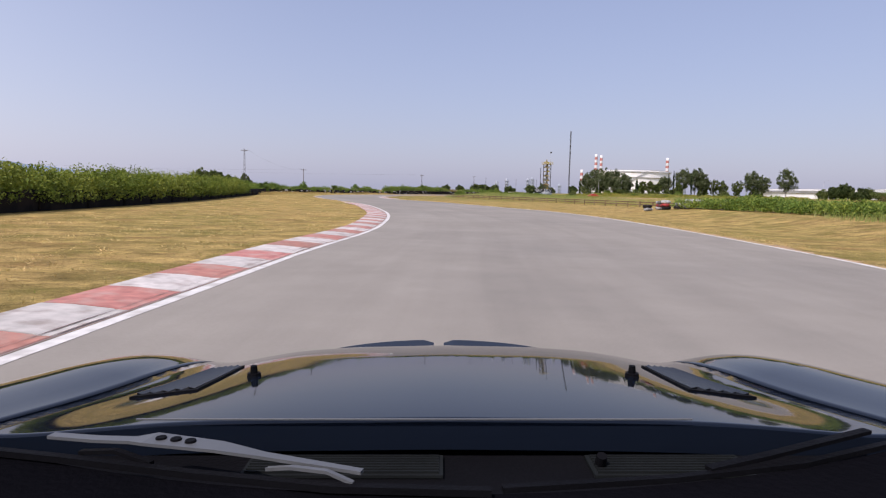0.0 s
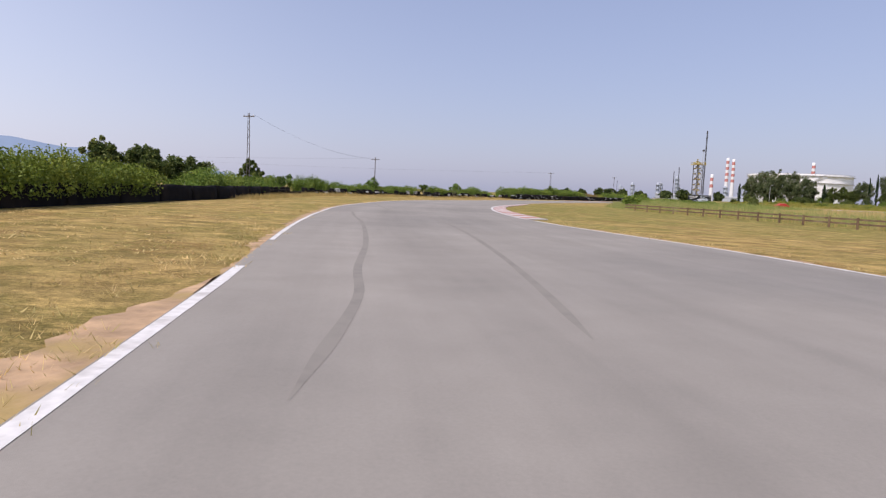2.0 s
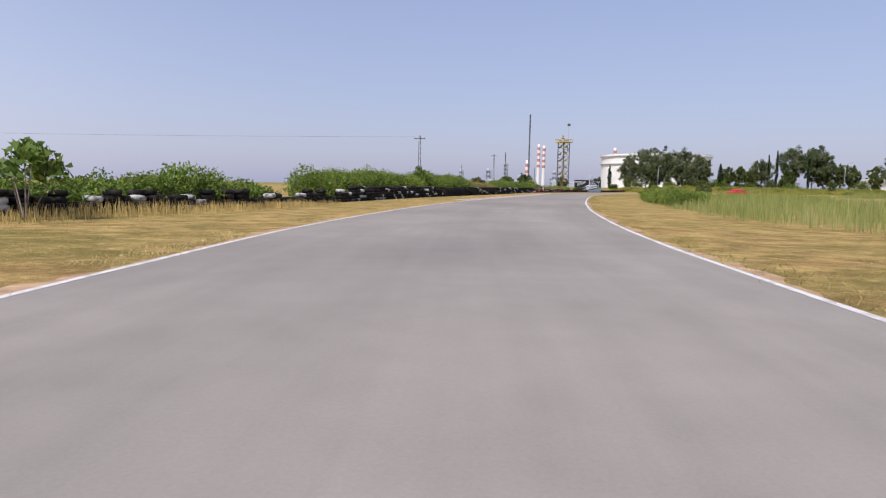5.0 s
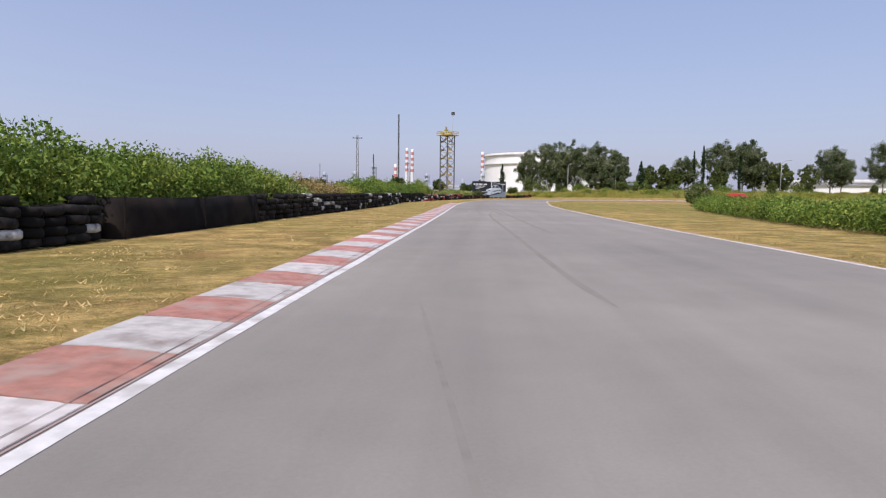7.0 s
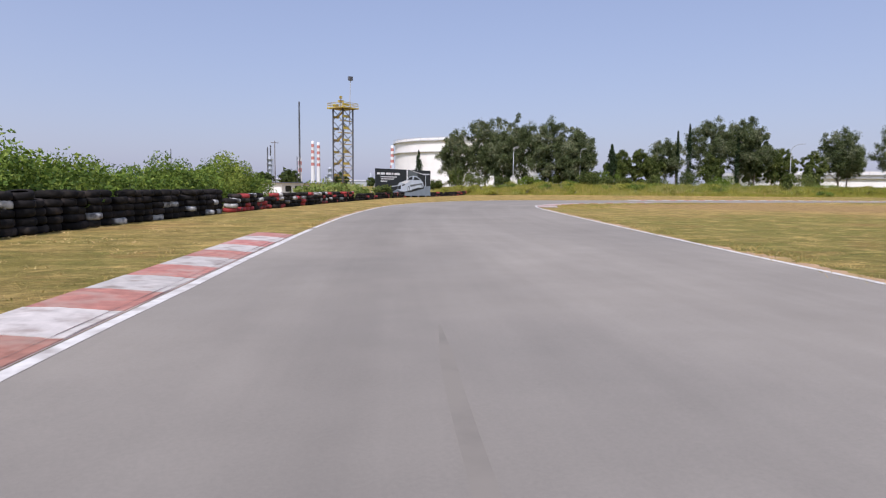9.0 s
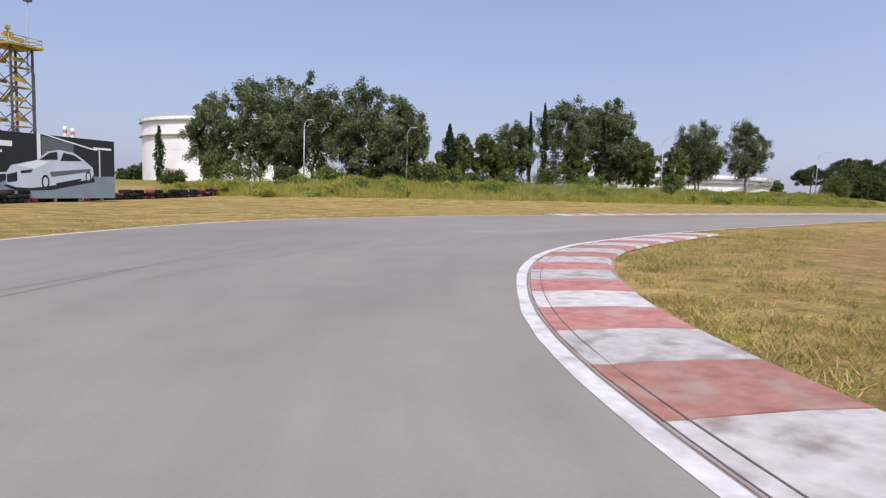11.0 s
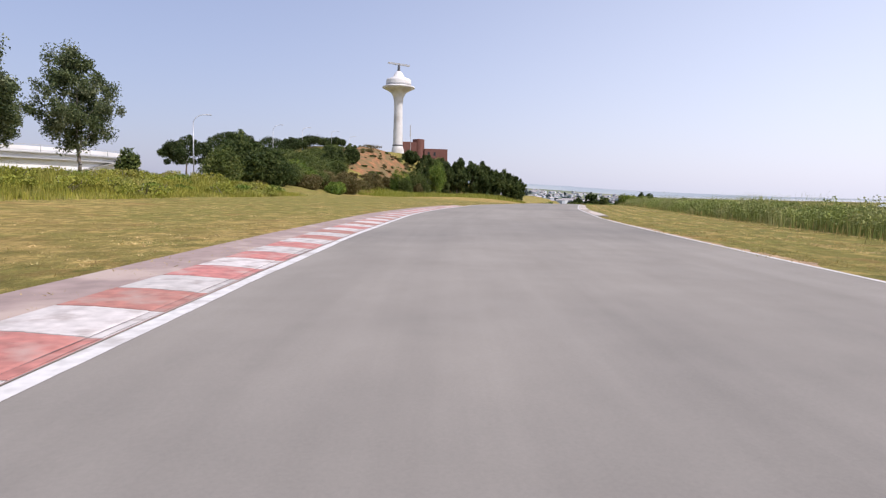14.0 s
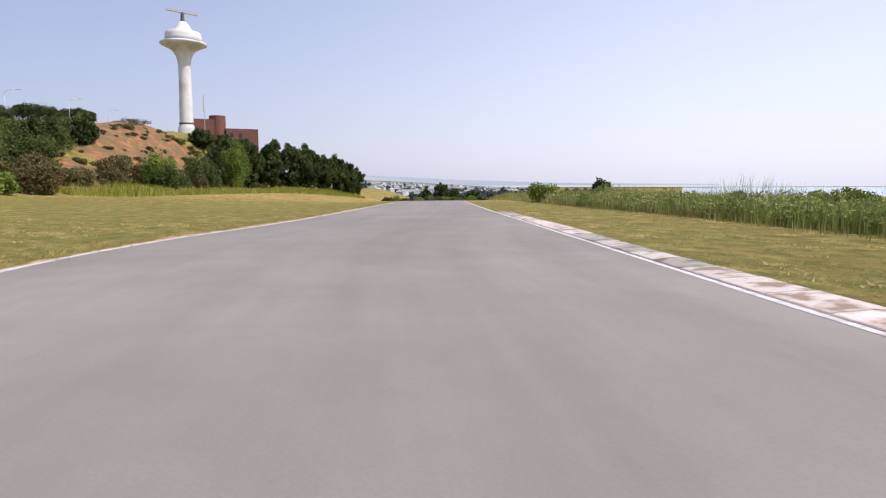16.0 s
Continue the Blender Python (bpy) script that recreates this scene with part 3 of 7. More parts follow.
def blade_mesh(name, feet, heights, widths, mat, parent=None, seed=0, lean=0.25, short=False):
    """Upright blades, each a bent tapering strip of two pieces, or one pointed piece when short."""
    rng = np.random.default_rng(seed)
    f = np.asarray(feet, float)
    n = len(f)
    a = rng.uniform(0, 2 * math.pi, n)
    side = np.stack([np.cos(a), np.sin(a), 0 * a], 1) * np.asarray(widths)[:, None]
    b = rng.uniform(0, 2 * math.pi, n)
    bend = np.stack([np.cos(b), np.sin(b), 0 * b], 1) * (np.asarray(heights) * rng.uniform(0.3, 1, n) * lean)[:, None]
    up = np.array([0, 0, 1.0]) * np.asarray(heights)[:, None]
    mid, top = f + up * 0.6 + bend * 0.35, f + up + bend
    shape = (f - side, f + side, top) if short else (f - side, f + side, mid + side * 0.7, mid - side * 0.7, top)
    order, starts = ([0, 1, 2], [0]) if short else ([0, 1, 2, 3, 3, 2, 4], [0, 4])
    k, m = len(shape), len(order)
    me = bpy.data.meshes.new(name)
    me.vertices.add(k * n)
    me.vertices.foreach_set("co", np.stack(shape, 1).ravel())
    me.loops.add(m * n)
    me.loops.foreach_set("vertex_index", (np.arange(n)[:, None] * k + np.array(order)).ravel().astype(np.int32))
    me.polygons.add(len(starts) * n)
    me.polygons.foreach_set("loop_start", (np.arange(n)[:, None] * m + np.array(starts)).ravel().astype(np.int32))
    me.materials.append(mat)
    me.update(calc_edges=True)
    ob = new(name, me)
    if parent is not None:
        ob.parent = parent
    return ob


def shell(rng, centre, radii, count, inner=0.72):
    d = rng.normal(size=(count, 3))
    d /= np.linalg.norm(d, axis=1)[:, None]
    return np.array(centre) + d * np.array(radii) * rng.uniform(inner, 1.08, (count, 1))


def trunk_mesh(parent, h, r, rng, forks=5, spread=1.5, first=0.35, mat=None, lean=0.02):
    bm = bmesh.new()
    p = Vector((0, 0, -0.3))
    pts = [p]
    for k in range(1, 6):
        pts.append(Vector((rng.normal() * lean * h, rng.normal() * lean * h, h * k / 5)))
    for k in range(5):
        tube(bm, pts[k], pts[k + 1], r * (1 - k * 0.16), r * (1 - (k + 1) * 0.16), 7, cap=False)
    for k in range(forks):
        f = first + (0.95 - first) * k / max(1, forks - 1)
        a = rng.uniform(0, 2 * math.pi)
        at = pts[0].lerp(pts[5], f)
        tip = at + Vector((math.cos(a) * spread, math.sin(a) * spread, spread * 0.9 + 0.05 * h))
        tube(bm, at, tip, r * 0.45 * (1.1 - f), r * 0.12, 5, cap=False)
    return part("trunk", bm, mat or M_BARK, parent, smooth=True)


def broadleaf(at, h, w, seed, mat=None, label="tall grey-green poplar with an airy crown", low=0.28, leaf=0.30, dens=1.0, group="roadside trees", name="tree", category="tree"):
    rng = np.random.default_rng(seed)
    t = root(name, at, label, category, group)
    trunk_mesh(t, h * 0.70, max(0.05, h * 0.015), rng, 7, w * 0.20, 0.25)
    pts = []
    zc, zr = h * (1 + low) / 2, h * (1 - low) / 2
    for k in range(int(60 + w * 9)):
        d = rng.normal(size=3)
        d /= np.linalg.norm(d)
        lobe = 1 + 0.30 * noise.noise((d[0] * 1.9 + seed, d[1] * 1.9, d[2] * 1.9)) + 0.16 * noise.noise((d[0] * 5 + seed, d[1] * 5, d[2] * 5))
        f = rng.uniform(0.12, 1.0) ** 0.5 * lobe
        wide = w / 2 * (1 - 0.25 * abs(d[2]))
        c = (d[0] * wide * 0.88 * f, d[1] * wide * 0.88 * f, zc + d[2] * zr * 0.90 * f)
        r = w * rng.uniform(0.045, 0.10)
        pts.append(shell(rng, c, (r, r, r * rng.uniform(0.8, 1.5)), int(90 * dens), 0.25))
    p = np.concatenate(pts)
    leaf_mesh("crown", p, leaf * rng.uniform(0.7, 1.4, len(p)), mat or M_POPLAR, t, seed)
    return t


def cypress(at, h, w, seed, label="slim dark green cypress", group="cypresses", mat=None, leaf=0.22):
    rng = np.random.default_rng(seed)
    t = root("cypress_tree", at, label, "cypress", group)
    trunk_mesh(t, h * 0.7, 0.12, rng, 0)
    pts = []
    for k in range(18):
        f = (k + 0.5) / 18
        r = w / 2 * (0.5 + 0.9 * f) if f < 0.4 else w / 2 * (1.0 - ((f - 0.4) / 0.62) ** 1.6)
        r = max(0.12, r)
        for j in range(3):
            a = rng.uniform(0, 6.3)
            pts.append(shell(rng, (math.cos(a) * r * 0.35, math.sin(a) * r * 0.35, h * (0.05 + 0.95 * f)), (r * 0.7, r * 0.7, h * 0.05), 34, 0.5))
    p = np.concatenate(pts)
    leaf_mesh("crown", p, leaf * rng.uniform(0.6, 1.1, len(p)), mat or M_CYPRESS, t, seed)
    return t


def umbrella_pine(at, h, w, seed, label="umbrella pine with a flat dark crown", group="umbrella pines", crown=0.58):
    """A bare trunk forking under a domed cap of rounded needle clumps."""
    rng = np.random.default_rng(seed)
    t = root("pine_tree", at, label, "pine", group)
    deep = min(w * crown, h * 0.7)
    trunk_mesh(t, h - deep * 0.75, 0.20, rng, 6, w * 0.24, 0.72)
    pts = []
    for k in range(64):
        a, f = rng.uniform(0, 6.3), math.sqrt(rng.uniform(0, 1)) if k > 16 else rng.uniform(0.85, 1.0)
        r = w * rng.uniform(0.065, 0.115)
        lift = math.sqrt(max(0.0, 1 - (0.92 * f) ** 2))
        z = h - deep + (deep - r) * lift * (rng.uniform(0.75, 1.0) if k % 3 else rng.uniform(0.1, 0.7))
        pts.append(shell(rng, (math.cos(a) * w * 0.42 * f, math.sin(a) * w * 0.42 * f, z), (r, r, r * 0.8), 190, 0.45))
    p = np.concatenate(pts)
    leaf_mesh("crown", p, 0.15 * rng.uniform(0.6, 1.25, len(p)), M_PINE, t, seed)
    return t


def shrub(at, h, w, seed, mat=None, label="dense green shrub", group="", leaf=0.16, dens=1.0, name="shrub", category="shrub", depth=None, turn=0.0, blobs=14):
    rng = np.random.default_rng(seed)
    t = root(name, at, label, category, group, turn)
    depth = depth or w
    bm = bmesh.new()
    for k in range(6):
        a = rng.uniform(0, 6.3)
        tube(bm, (rng.normal() * w * 0.06, rng.normal() * depth * 0.06, -0.1), (math.cos(a) * w * 0.3, math.sin(a) * depth * 0.3, h * rng.uniform(0.5, 0.8)), 0.035, 0.012, 5, cap=False)
    part("stem", bm, M_BARK, t)
    pts = []
    for k in range(blobs):
        a, f = rng.uniform(0, 6.3), math.sqrt(rng.uniform(0, 1))
        r = rng.uniform(0.16, 0.27)
        z = h * rng.uniform(0.22, 0.80) * (1.05 - 0.35 * f)
        pts.append(shell(rng, (math.cos(a) * w * 0.36 * f, math.sin(a) * depth * 0.36 * f, z), (w * r, depth * r, h * r), int(150 * dens), 0.5))
    p = np.concatenate(pts)
    p[:, 2] = np.maximum(p[:, 2], 0.03)
    leaf_mesh("foliage", p, leaf * rng.uniform(0.6, 1.2, len(p)), mat or M_SHRUB, t, seed)
    return t


def hedge_run(points, height, depth, step, mat, label, group, seed, leaf=0.10, dens=70, shift=0.0, rough=0.35, base=0.25, name="hedge", category="hedge", skip=(), clump=0.6):
    """Bushes grown together along a line, one thing for each stretch of it."""
    line, norm = evenly(spline(points, 1.0), 0.5)
    rng = np.random.default_rng(seed)
    per = int(step / 0.5)
    k, made = 0, 0
    while k < len(line) - 3:
        n = min(len(line) - k, per + int(rng.integers(-2, 3)))
        if made not in skip:
            seg, nn = line[k:k + n], norm[k:k + n]
            mid = seg[len(seg) // 2]
            t = root(name, (mid[0], mid[1], ground_z(*mid)), label, category, group)
            pts = []
            for q, m in zip(seg, nn):
                h = height * (1 + rough * noise.noise((q[0] * 0.22, q[1] * 0.22, seed)) + rough * 0.6 * noise.noise((q[0] * 0.9, q[1] * 0.9, seed)))
                for j in range(3):
                    o = shift + depth * (j - 1) * 0.33 + rng.normal() * 0.1
                    c = q + m * o
                    hz = h * (0.95 if j == 1 else 0.82) * rng.uniform(0.85, 1.1)
                    cnt = int(dens * 0.18 * (hz + depth) / 3)
                    for level in (0.30, 0.70):
                        s = clump * rng.uniform(0.7, 1.25)
                        pts.append(shell(rng, (c[0] - mid[0] + rng.normal() * 0.15, c[1] - mid[1] + rng.normal() * 0.15, base + (hz - base) * level), (s, s, (hz - base) * 0.32), cnt, 0.5))
            p = np.concatenate(pts)
            p[:, 2] = np.maximum(p[:, 2], 0.04)
            leaf_mesh("foliage", p, leaf * rng.uniform(0.68, 1.45, len(p)), mat, t, seed + made)
            bm = bmesh.new()
            for q in seg[::3]:
                tube(bm, (q[0] - mid[0] + rng.normal() * 0.2, q[1] - mid[1], -0.1), (q[0] - mid[0] + rng.normal() * 0.3, q[1] - mid[1] + rng.normal() * 0.3, height * 0.6), 0.03, 0.012, 5, cap=False)
            part("stem", bm, M_BARK, t)
        k += n
        made += 1


def reed_bed(points, depth, side, height, count, mat, label, seed, name="reeds", low=0.35, width=0.0095):
    """A bed of reeds and tall weeds behind a line, as one growth."""
    line, norm = evenly(spline(points, 1.0), 0.5)
    rng = np.random.default_rng(seed)
    i = rng.integers(0, len(line), count)
    off = depth * rng.uniform(0, 1, count) ** 1.3
    p = line[i] + norm[i] * side * (off + rng.normal(0, 0.25, count))[:, None] + rng.normal(0, 0.3, (count, 2))
    h = np.array([height * (0.78 + 0.55 * noise.noise((x * 0.15, y * 0.15, seed)) + 0.3 * noise.noise((x * 0.7, y * 0.7, seed))) for x, y in p])
    h *= rng.uniform(low, 1.1, count) * (0.65 + 0.35 * np.minimum(1, off / (0.3 * depth + 0.01)))
    z = np.array([ground_z(x, y) for x, y in p])
    ob = blade_mesh(name, np.c_[p, z - 0.02], h, width * rng.uniform(0.6, 1.4, count), mat, None, seed, 0.25, name == "long_grass")
    return tagged(ob, label, "reeds", "", "stuff")


M_BROWN = leafy("brown_reed", (0.25, 0.185, 0.068), (0.33, 0.265, 0.10))

# ---------------------------------------------------------------- west side: barrier, hedges, poles
BARRIER = [(-13, -8), (-14.8, 6), (-16.5, 18), (-18.3, 31), (-20.8, 45), (-24.6, 61), (-28.6, 77), (-31.2, 88), (-35, 101), (-36.6, 113),
           (-35.8, 125), (-33.4, 137), (-29.6, 148), (-25.4, 160), (-21.8, 171.5), (-19.6, 180), (-16.6, 190), (-13.4, 199), (-9.2, 211), (-5.6, 221),
           (-1.9, 232), (1.5, 244), (7, 257), (14, 271), (19.2, 281), (23.5, 289), (28, 297), (36.5, 307.5), (47, 318), (60, 326)]
BAR = spline(BARRIER, 0.5)


def behind(y0, y1, back, step=8.0):
    """Points beside the barrier from y0 to y1, set back from it."""
    line, norm = evenly(BAR[(BAR[:, 1] >= y0) & (BAR[:, 1] <= y1)], step)
    return [tuple(p) for p in line + norm * back]


def net_wall(a, b, height, label, seed):
    """Tyre stacks wrapped in black netting: a lumpy wall in sheets, with stakes."""
    line, norm = evenly(between(BAR, a, b), 0.5)
    rng = np.random.default_rng(seed)
    per = 8
    for k in range(0, len(line) - 1, per):
        n = min(per, len(line) - 1 - k)
        mid = line[k + n // 2]
        t = root("net_barrier", (mid[0], mid[1], 0), label, "barrier", "net-wrapped barriers")
        verts, faces = [], []
        for s in range(n + 1):
            q, m = line[k + s], norm[k + s]
            h = height * (1 + 0.10 * noise.noise((q[0] * 0.5, q[1] * 0.5, seed)) - (0.04 if s % 4 else 0))
            for o, z in ((-0.34, 0.0), (-0.36, h * 0.35), (-0.31, h * 0.7), (-0.24, h), (0.24, h * 0.99), (0.34, 0.0)):
                w = 0.05 * noise.noise((q[0] * 1.3, q[1] * 1.3, z * 2 + seed))
                verts.append((*(q + m * (o + w) - mid), z))
        for s in range(n):
            for c in range(5):
                o = s * 6 + c
                faces.append((o, o + 6, o + 7, o + 1))
        faces += [tuple(range(6)), tuple(range(6 * n, 6 * n + 6))[::-1]]
        link("netting", verts, faces, M_NET, t, smooth=True)
        bm = bmesh.new()
        q = line[k] - norm[k] * 0.42 - mid
        tube(bm, (*q, -0.1), (q[0], q[1], height * 1.04), 0.022, 0.022, 6)
        part("stake", bm, M_NET, t)


def tyre_data():
    bm = bmesh.new()
    lathe(bm, [(0.19, 0.02), (0.26, 0.0), (0.31, 0.04), (0.315, 0.10), (0.31, 0.16), (0.26, 0.20), (0.19, 0.18)], 12)
    me = bpy.data.meshes.new("tyre")
    bm.to_mesh(me)
    bm.free()
    me.polygons.foreach_set("use_smooth", np.ones(len(me.polygons), dtype=bool))
    return me


TYRES = {}
for _n, _m in (("black", M_RUBBER), ("white", M_TYRE_W), ("red", M_TYRE_R)):
    TYRES[_n] = tyre_data()
    TYRES[_n].materials.append(_m)


def tyre_stack(at, count, rng, colours=("black",)):
    kinds = [colours[int(rng.integers(0, len(colours)))] for _ in range(count)]
    t = root("tyre_stack", (*at, ground_z(*at)), "stack of old car tyres in a barrier" if "red" not in kinds else "stack of black and red painted tyres", "tyre stack", "tyre barrier")
    t.rotation_euler = (0, 0, rng.uniform(0, 6))
    for k, c in enumerate(kinds):
        o = new("tyre", TYRES[c])
        o.parent = t
        o.location = (rng.normal() * 0.035, rng.normal() * 0.035, 0.2 * k)
        o.rotation_euler = (rng.normal() * 0.05, rng.normal() * 0.05, rng.uniform(0, 6))
    return t


def tyre_wall(a, b, seed, count=5, colours=("black",), step=0.62, uneven=(-1, 0, 0)):
    line, norm = evenly(between(BAR, a, b), step)
    rng = np.random.default_rng(seed)
    for q, m in zip(line, norm):
        tyre_stack(q + rng.normal(0, 0.05, 2), count + int(rng.choice(uneven)), rng, colours)


net_wall((-13, -8), (-35, 101), 0.82, "low wall of tyres wrapped in black netting under a hedge", 5)
MIXED = ("black",) * 7 + ("white",)
tyre_wall((-35.2, 102), (-21.8, 171.5), 10, 4, MIXED, 0.68, (-2, -1, 0))
tyre_wall((-21.6, 172), (-14.4, 196), 11, 5, MIXED)
net_wall((-14.2, 196.6), (-11.4, 204.6), 0.95, "tyre wall wrapped in sagging black netting", 6)
tyre_wall((-11.2, 205.2), (-9.6, 210), 15, 5, ("black",))
tyre_wall((-9.4, 210.5), (-6.8, 217.6), 12, 5, MIXED)
tyre_wall((-6.6, 218), (-0.6, 236.5), 17, 5, ("black",) * 12 + ("white",))
tyre_wall((-0.4, 237), (7, 257), 16, 5, MIXED)
tyre_wall((7.4, 258), (19.2, 281), 13, 4, ("black",) * 5 + ("red", "white"))
tyre_wall((19.6, 282), (47, 318), 14, 3, ("black",) * 9 + ("red",))

hedge_run(behind(-8, 85, 0.5), 2.05, 2.0, 6, M_HEDGE,
          "light green hedge grown over a netted barrier", "west hedge", 21, leaf=0.058, dens=900, rough=0.18, base=0.30)
hedge_run(behind(85, 172, 1.35), 1.6, 1.8, 4, M_BRAMBLE,
          "bramble bush growing over the barrier", "bramble hedge", 22, leaf=0.065, dens=760, rough=0.6, base=0.2, clump=0.66, skip=(6, 14, 20))
hedge_run(behind(172, 216, 1.9), 2.35, 2.8, 5, M_BRAMBLE,
          "tall overgrown green bushes behind the tyre wall", "bushes behind the tyres", 23, leaf=0.06, dens=1250, rough=0.26, clump=0.75)
hedge_run(behind(227, 271, 1.6), 2.2, 2.2, 6, M_BRAMBLE,
          "weedy green bushes behind the tyre wall", "bushes behind the tyres", 24, leaf=0.06, dens=1000, rough=0.55)
hedge_run(behind(274, 293, 1.4), 1.5, 2.4, 6, M_REED, "rank weeds behind the tyre wall", "weeds by the billboard", 25, leaf=0.10, dens=200, rough=0.4)
reed_bed(behind(88, 173, -0.2), 2.2, -1, 0.55, 14000, M_STRAW, "dry straw-coloured weeds along the barrier", 31)
reed_bed(behind(178, 252, 0.8), 3.0, 1, 1.9, 5000, M_REED, "tall reeds behind the tyre wall", 32)
hedge_run(behind(203, 216, 1.7, 4.0), 1.75, 2.4, 5, M_REED, "yellow-green weedy bushes behind the tyre wall", "bushes behind the tyres", 26, leaf=0.06, dens=900, rough=0.3)
hedge_run(behind(215, 223, 1.5, 3.0), 1.75, 2.0, 4, M_BROWN, "withered brown bush behind the tyre wall", "bushes behind the tyres", 27, leaf=0.05, dens=1100, rough=0.3, clump=0.5)
hedge_run(behind(221, 229, 1.5, 3.0), 1.45, 2.0, 4, M_WEED, "dry yellow-green weeds behind the tyre wall", "bushes behind the tyres", 28, leaf=0.05, dens=900, rough=0.4, clump=0.5)
reed_bed(behind(216, 231, 0.7, 3.0), 2.4, 1, 1.5, 7000, M_BROWN, "dry brown reeds behind the tyre wall", 33)
reed_bed(behind(220, 258, 0.9, 3.0), 3.0, 1, 1.9, 9000, M_REED, "yellow-green reeds among the bushes behind the tyre wall", 34)

# trees and tall shrubs on the west side


def fig_sapling(at, h, w, seed, label, leaf=0.14, count=70, mat=None):
    """A few splayed stems with open bunches of large leaves at their ends."""
    rng = np.random.default_rng(seed)
    t = root("sapling", at, label, "sapling", "saplings by the barrier")
    pts = []
    for k in range(9):
        a, f = rng.uniform(0, 6.3), rng.uniform(0.15, 1.0)
        tip = Vector((math.cos(a) * w * 0.42 * f, math.sin(a) * w * 0.42 * f, h * rng.uniform(0.50, 0.92) * (1.05 - 0.2 * f)))
        if k % 2 == 0:
            bm = bmesh.new()
            tube(bm, (rng.normal() * 0.05, rng.normal() * 0.05, -0.05), tip * 0.9, 0.03, 0.012, 5, cap=False)
            part("stem", bm, M_BARK, t)
        s = w * rng.uniform(0.14, 0.24)
        pts.append(shell(rng, tip, (s, s, s * 0.8), count, 0.25))
    p = np.concatenate(pts)
    leaf_mesh("foliage", p, leaf * rng.uniform(0.6, 1.2, len(p)), mat or M_FIG, t, seed)
    return t


broadleaf((-37.2, 84.7, 0), 3.6, 3.4, 41, M_SHRUB, "small dark green tree behind the hedge", 0.1, 0.10, 1.3, "small trees behind the hedge")
broadleaf((-36.5, 88, 0), 3.4, 3.8, 42, M_SHRUB, "small dark green tree behind the hedge", 0.1, 0.10, 1.3, "small trees behind the hedge")
broadleaf((-37.5, 93, 0), 2.9, 4.2, 43, M_SHRUB, "low spreading green tree behind the hedge", 0.05, 0.10, 1.3, "small trees behind the hedge")
broadleaf((-38.6, 104.5, 0), 3.3, 2.6, 44, M_SHRUB, "round dark green tree at the foot of a pole", 0.02, 0.10, 1.3, "small trees behind the hedge")
fig_sapling((-36.2, 106.5, 0), 2.1, 1.7, 45, "thin leafy fig sapling in dry weeds")
fig_sapling((-36.0, 131.0, 0), 2.3, 2.0, 46, "leafy fig sapling by the tyre barrier")
fig_sapling((-28.6, 147.6, 0), 2.2, 2.2, 47, "dark leafy fig sapling by the tyre barrier")
fig_sapling((-32.2, 143.0, 0), 2.0, 1.5, 48, "thin leafy fig sapling by the tyre barrier")
fig_sapling((-16.8, 193.4, 0), 3.2, 2.2, 49, "tall fig sapling with large bright leaves among tyres", 0.10, 220, M_BRAMBLE)


def wood_pole(at, h, seed, lattice=False, arm=True, label="weathered utility pole with a crossarm"):
    t = root("utility_pole", at, label, "utility pole", "utility poles")
    bm = bmesh.new()
    if lattice:
        for sx in (-1, 1):
            tube(bm, (0.17 * sx, 0, -0.3), (0.07 * sx, 0, h), 0.035, 0.03, 5)
        n = 12
        for k in range(n):
            f, g = k / n, (k + 1) / n
            s = 1 if k % 2 else -1
            tube(bm, (s * (0.17 - 0.1 * f), 0, h * f), (-s * (0.17 - 0.1 * g), 0, h * g), 0.014, 0.014, 4)
    else:
        tube(bm, (0, 0, -0.3), (0, 0, h), 0.085, 0.06, 8)
    part("post", bm, M_POLE, t, smooth=not lattice)
    if arm:
        bm = bmesh.new()
        box(bm, (-0.55, -0.04, h - 0.35), (0.55, 0.04, h - 0.27))
        part("crossarm", bm, M_POLE, t)
        for x in (-0.48, 0, 0.48):
            bm = bmesh.new()
            lathe(bm, [(0.02, 0), (0.045, 0.03), (0.03, 0.07), (0.045, 0.10), (0.0, 0.14)], 8, (x, 0, h - 0.27))
            part("insulator", bm, M_STEEL, t, smooth=True)
    return t


POLES = [(-41, 51, 5.6), (-38.4, 103.7, 7.3), (-37.0, 134.4, 5.2), (-16.9, 192.6, 6.0), (-1.6, 252, 7.3), (19.3, 326, 7.9)]
for k, (x, y, h) in enumerate(POLES):
    wood_pole((x, y, 0), h, k, lattice=k in (1, 3, 4), label="tall lattice utility pole with a crossarm" if k in (1, 3, 4) else "weathered utility pole with a crossarm")


def wire(a, b, sag, r=0.007, name="overhead_wire", label="thin sagging overhead wire between poles"):
    a, b = Vector(a), Vector(b)
    pts = [a.lerp(b, k / 12) - Vector((0, 0, 4 * sag * (k / 12) * (1 - k / 12))) for k in range(13)]
    side = (b - a).cross(Vector((0, 0, 1))).normalized() * r
    bm = bmesh.new()
    rings = [[bm.verts.new(p + o) for o in (side, Vector((0, 0, r)), -side, Vector((0, 0, -r)))] for p in pts]
    for p, q in zip(rings, rings[1:]):
        for i in range(4):
            bm.faces.new((p[i], p[(i + 1) % 4], q[(i + 1) % 4], q[i]))
    return tagged(part(name, bm, M_WIRE), label, "wire", "overhead wires")


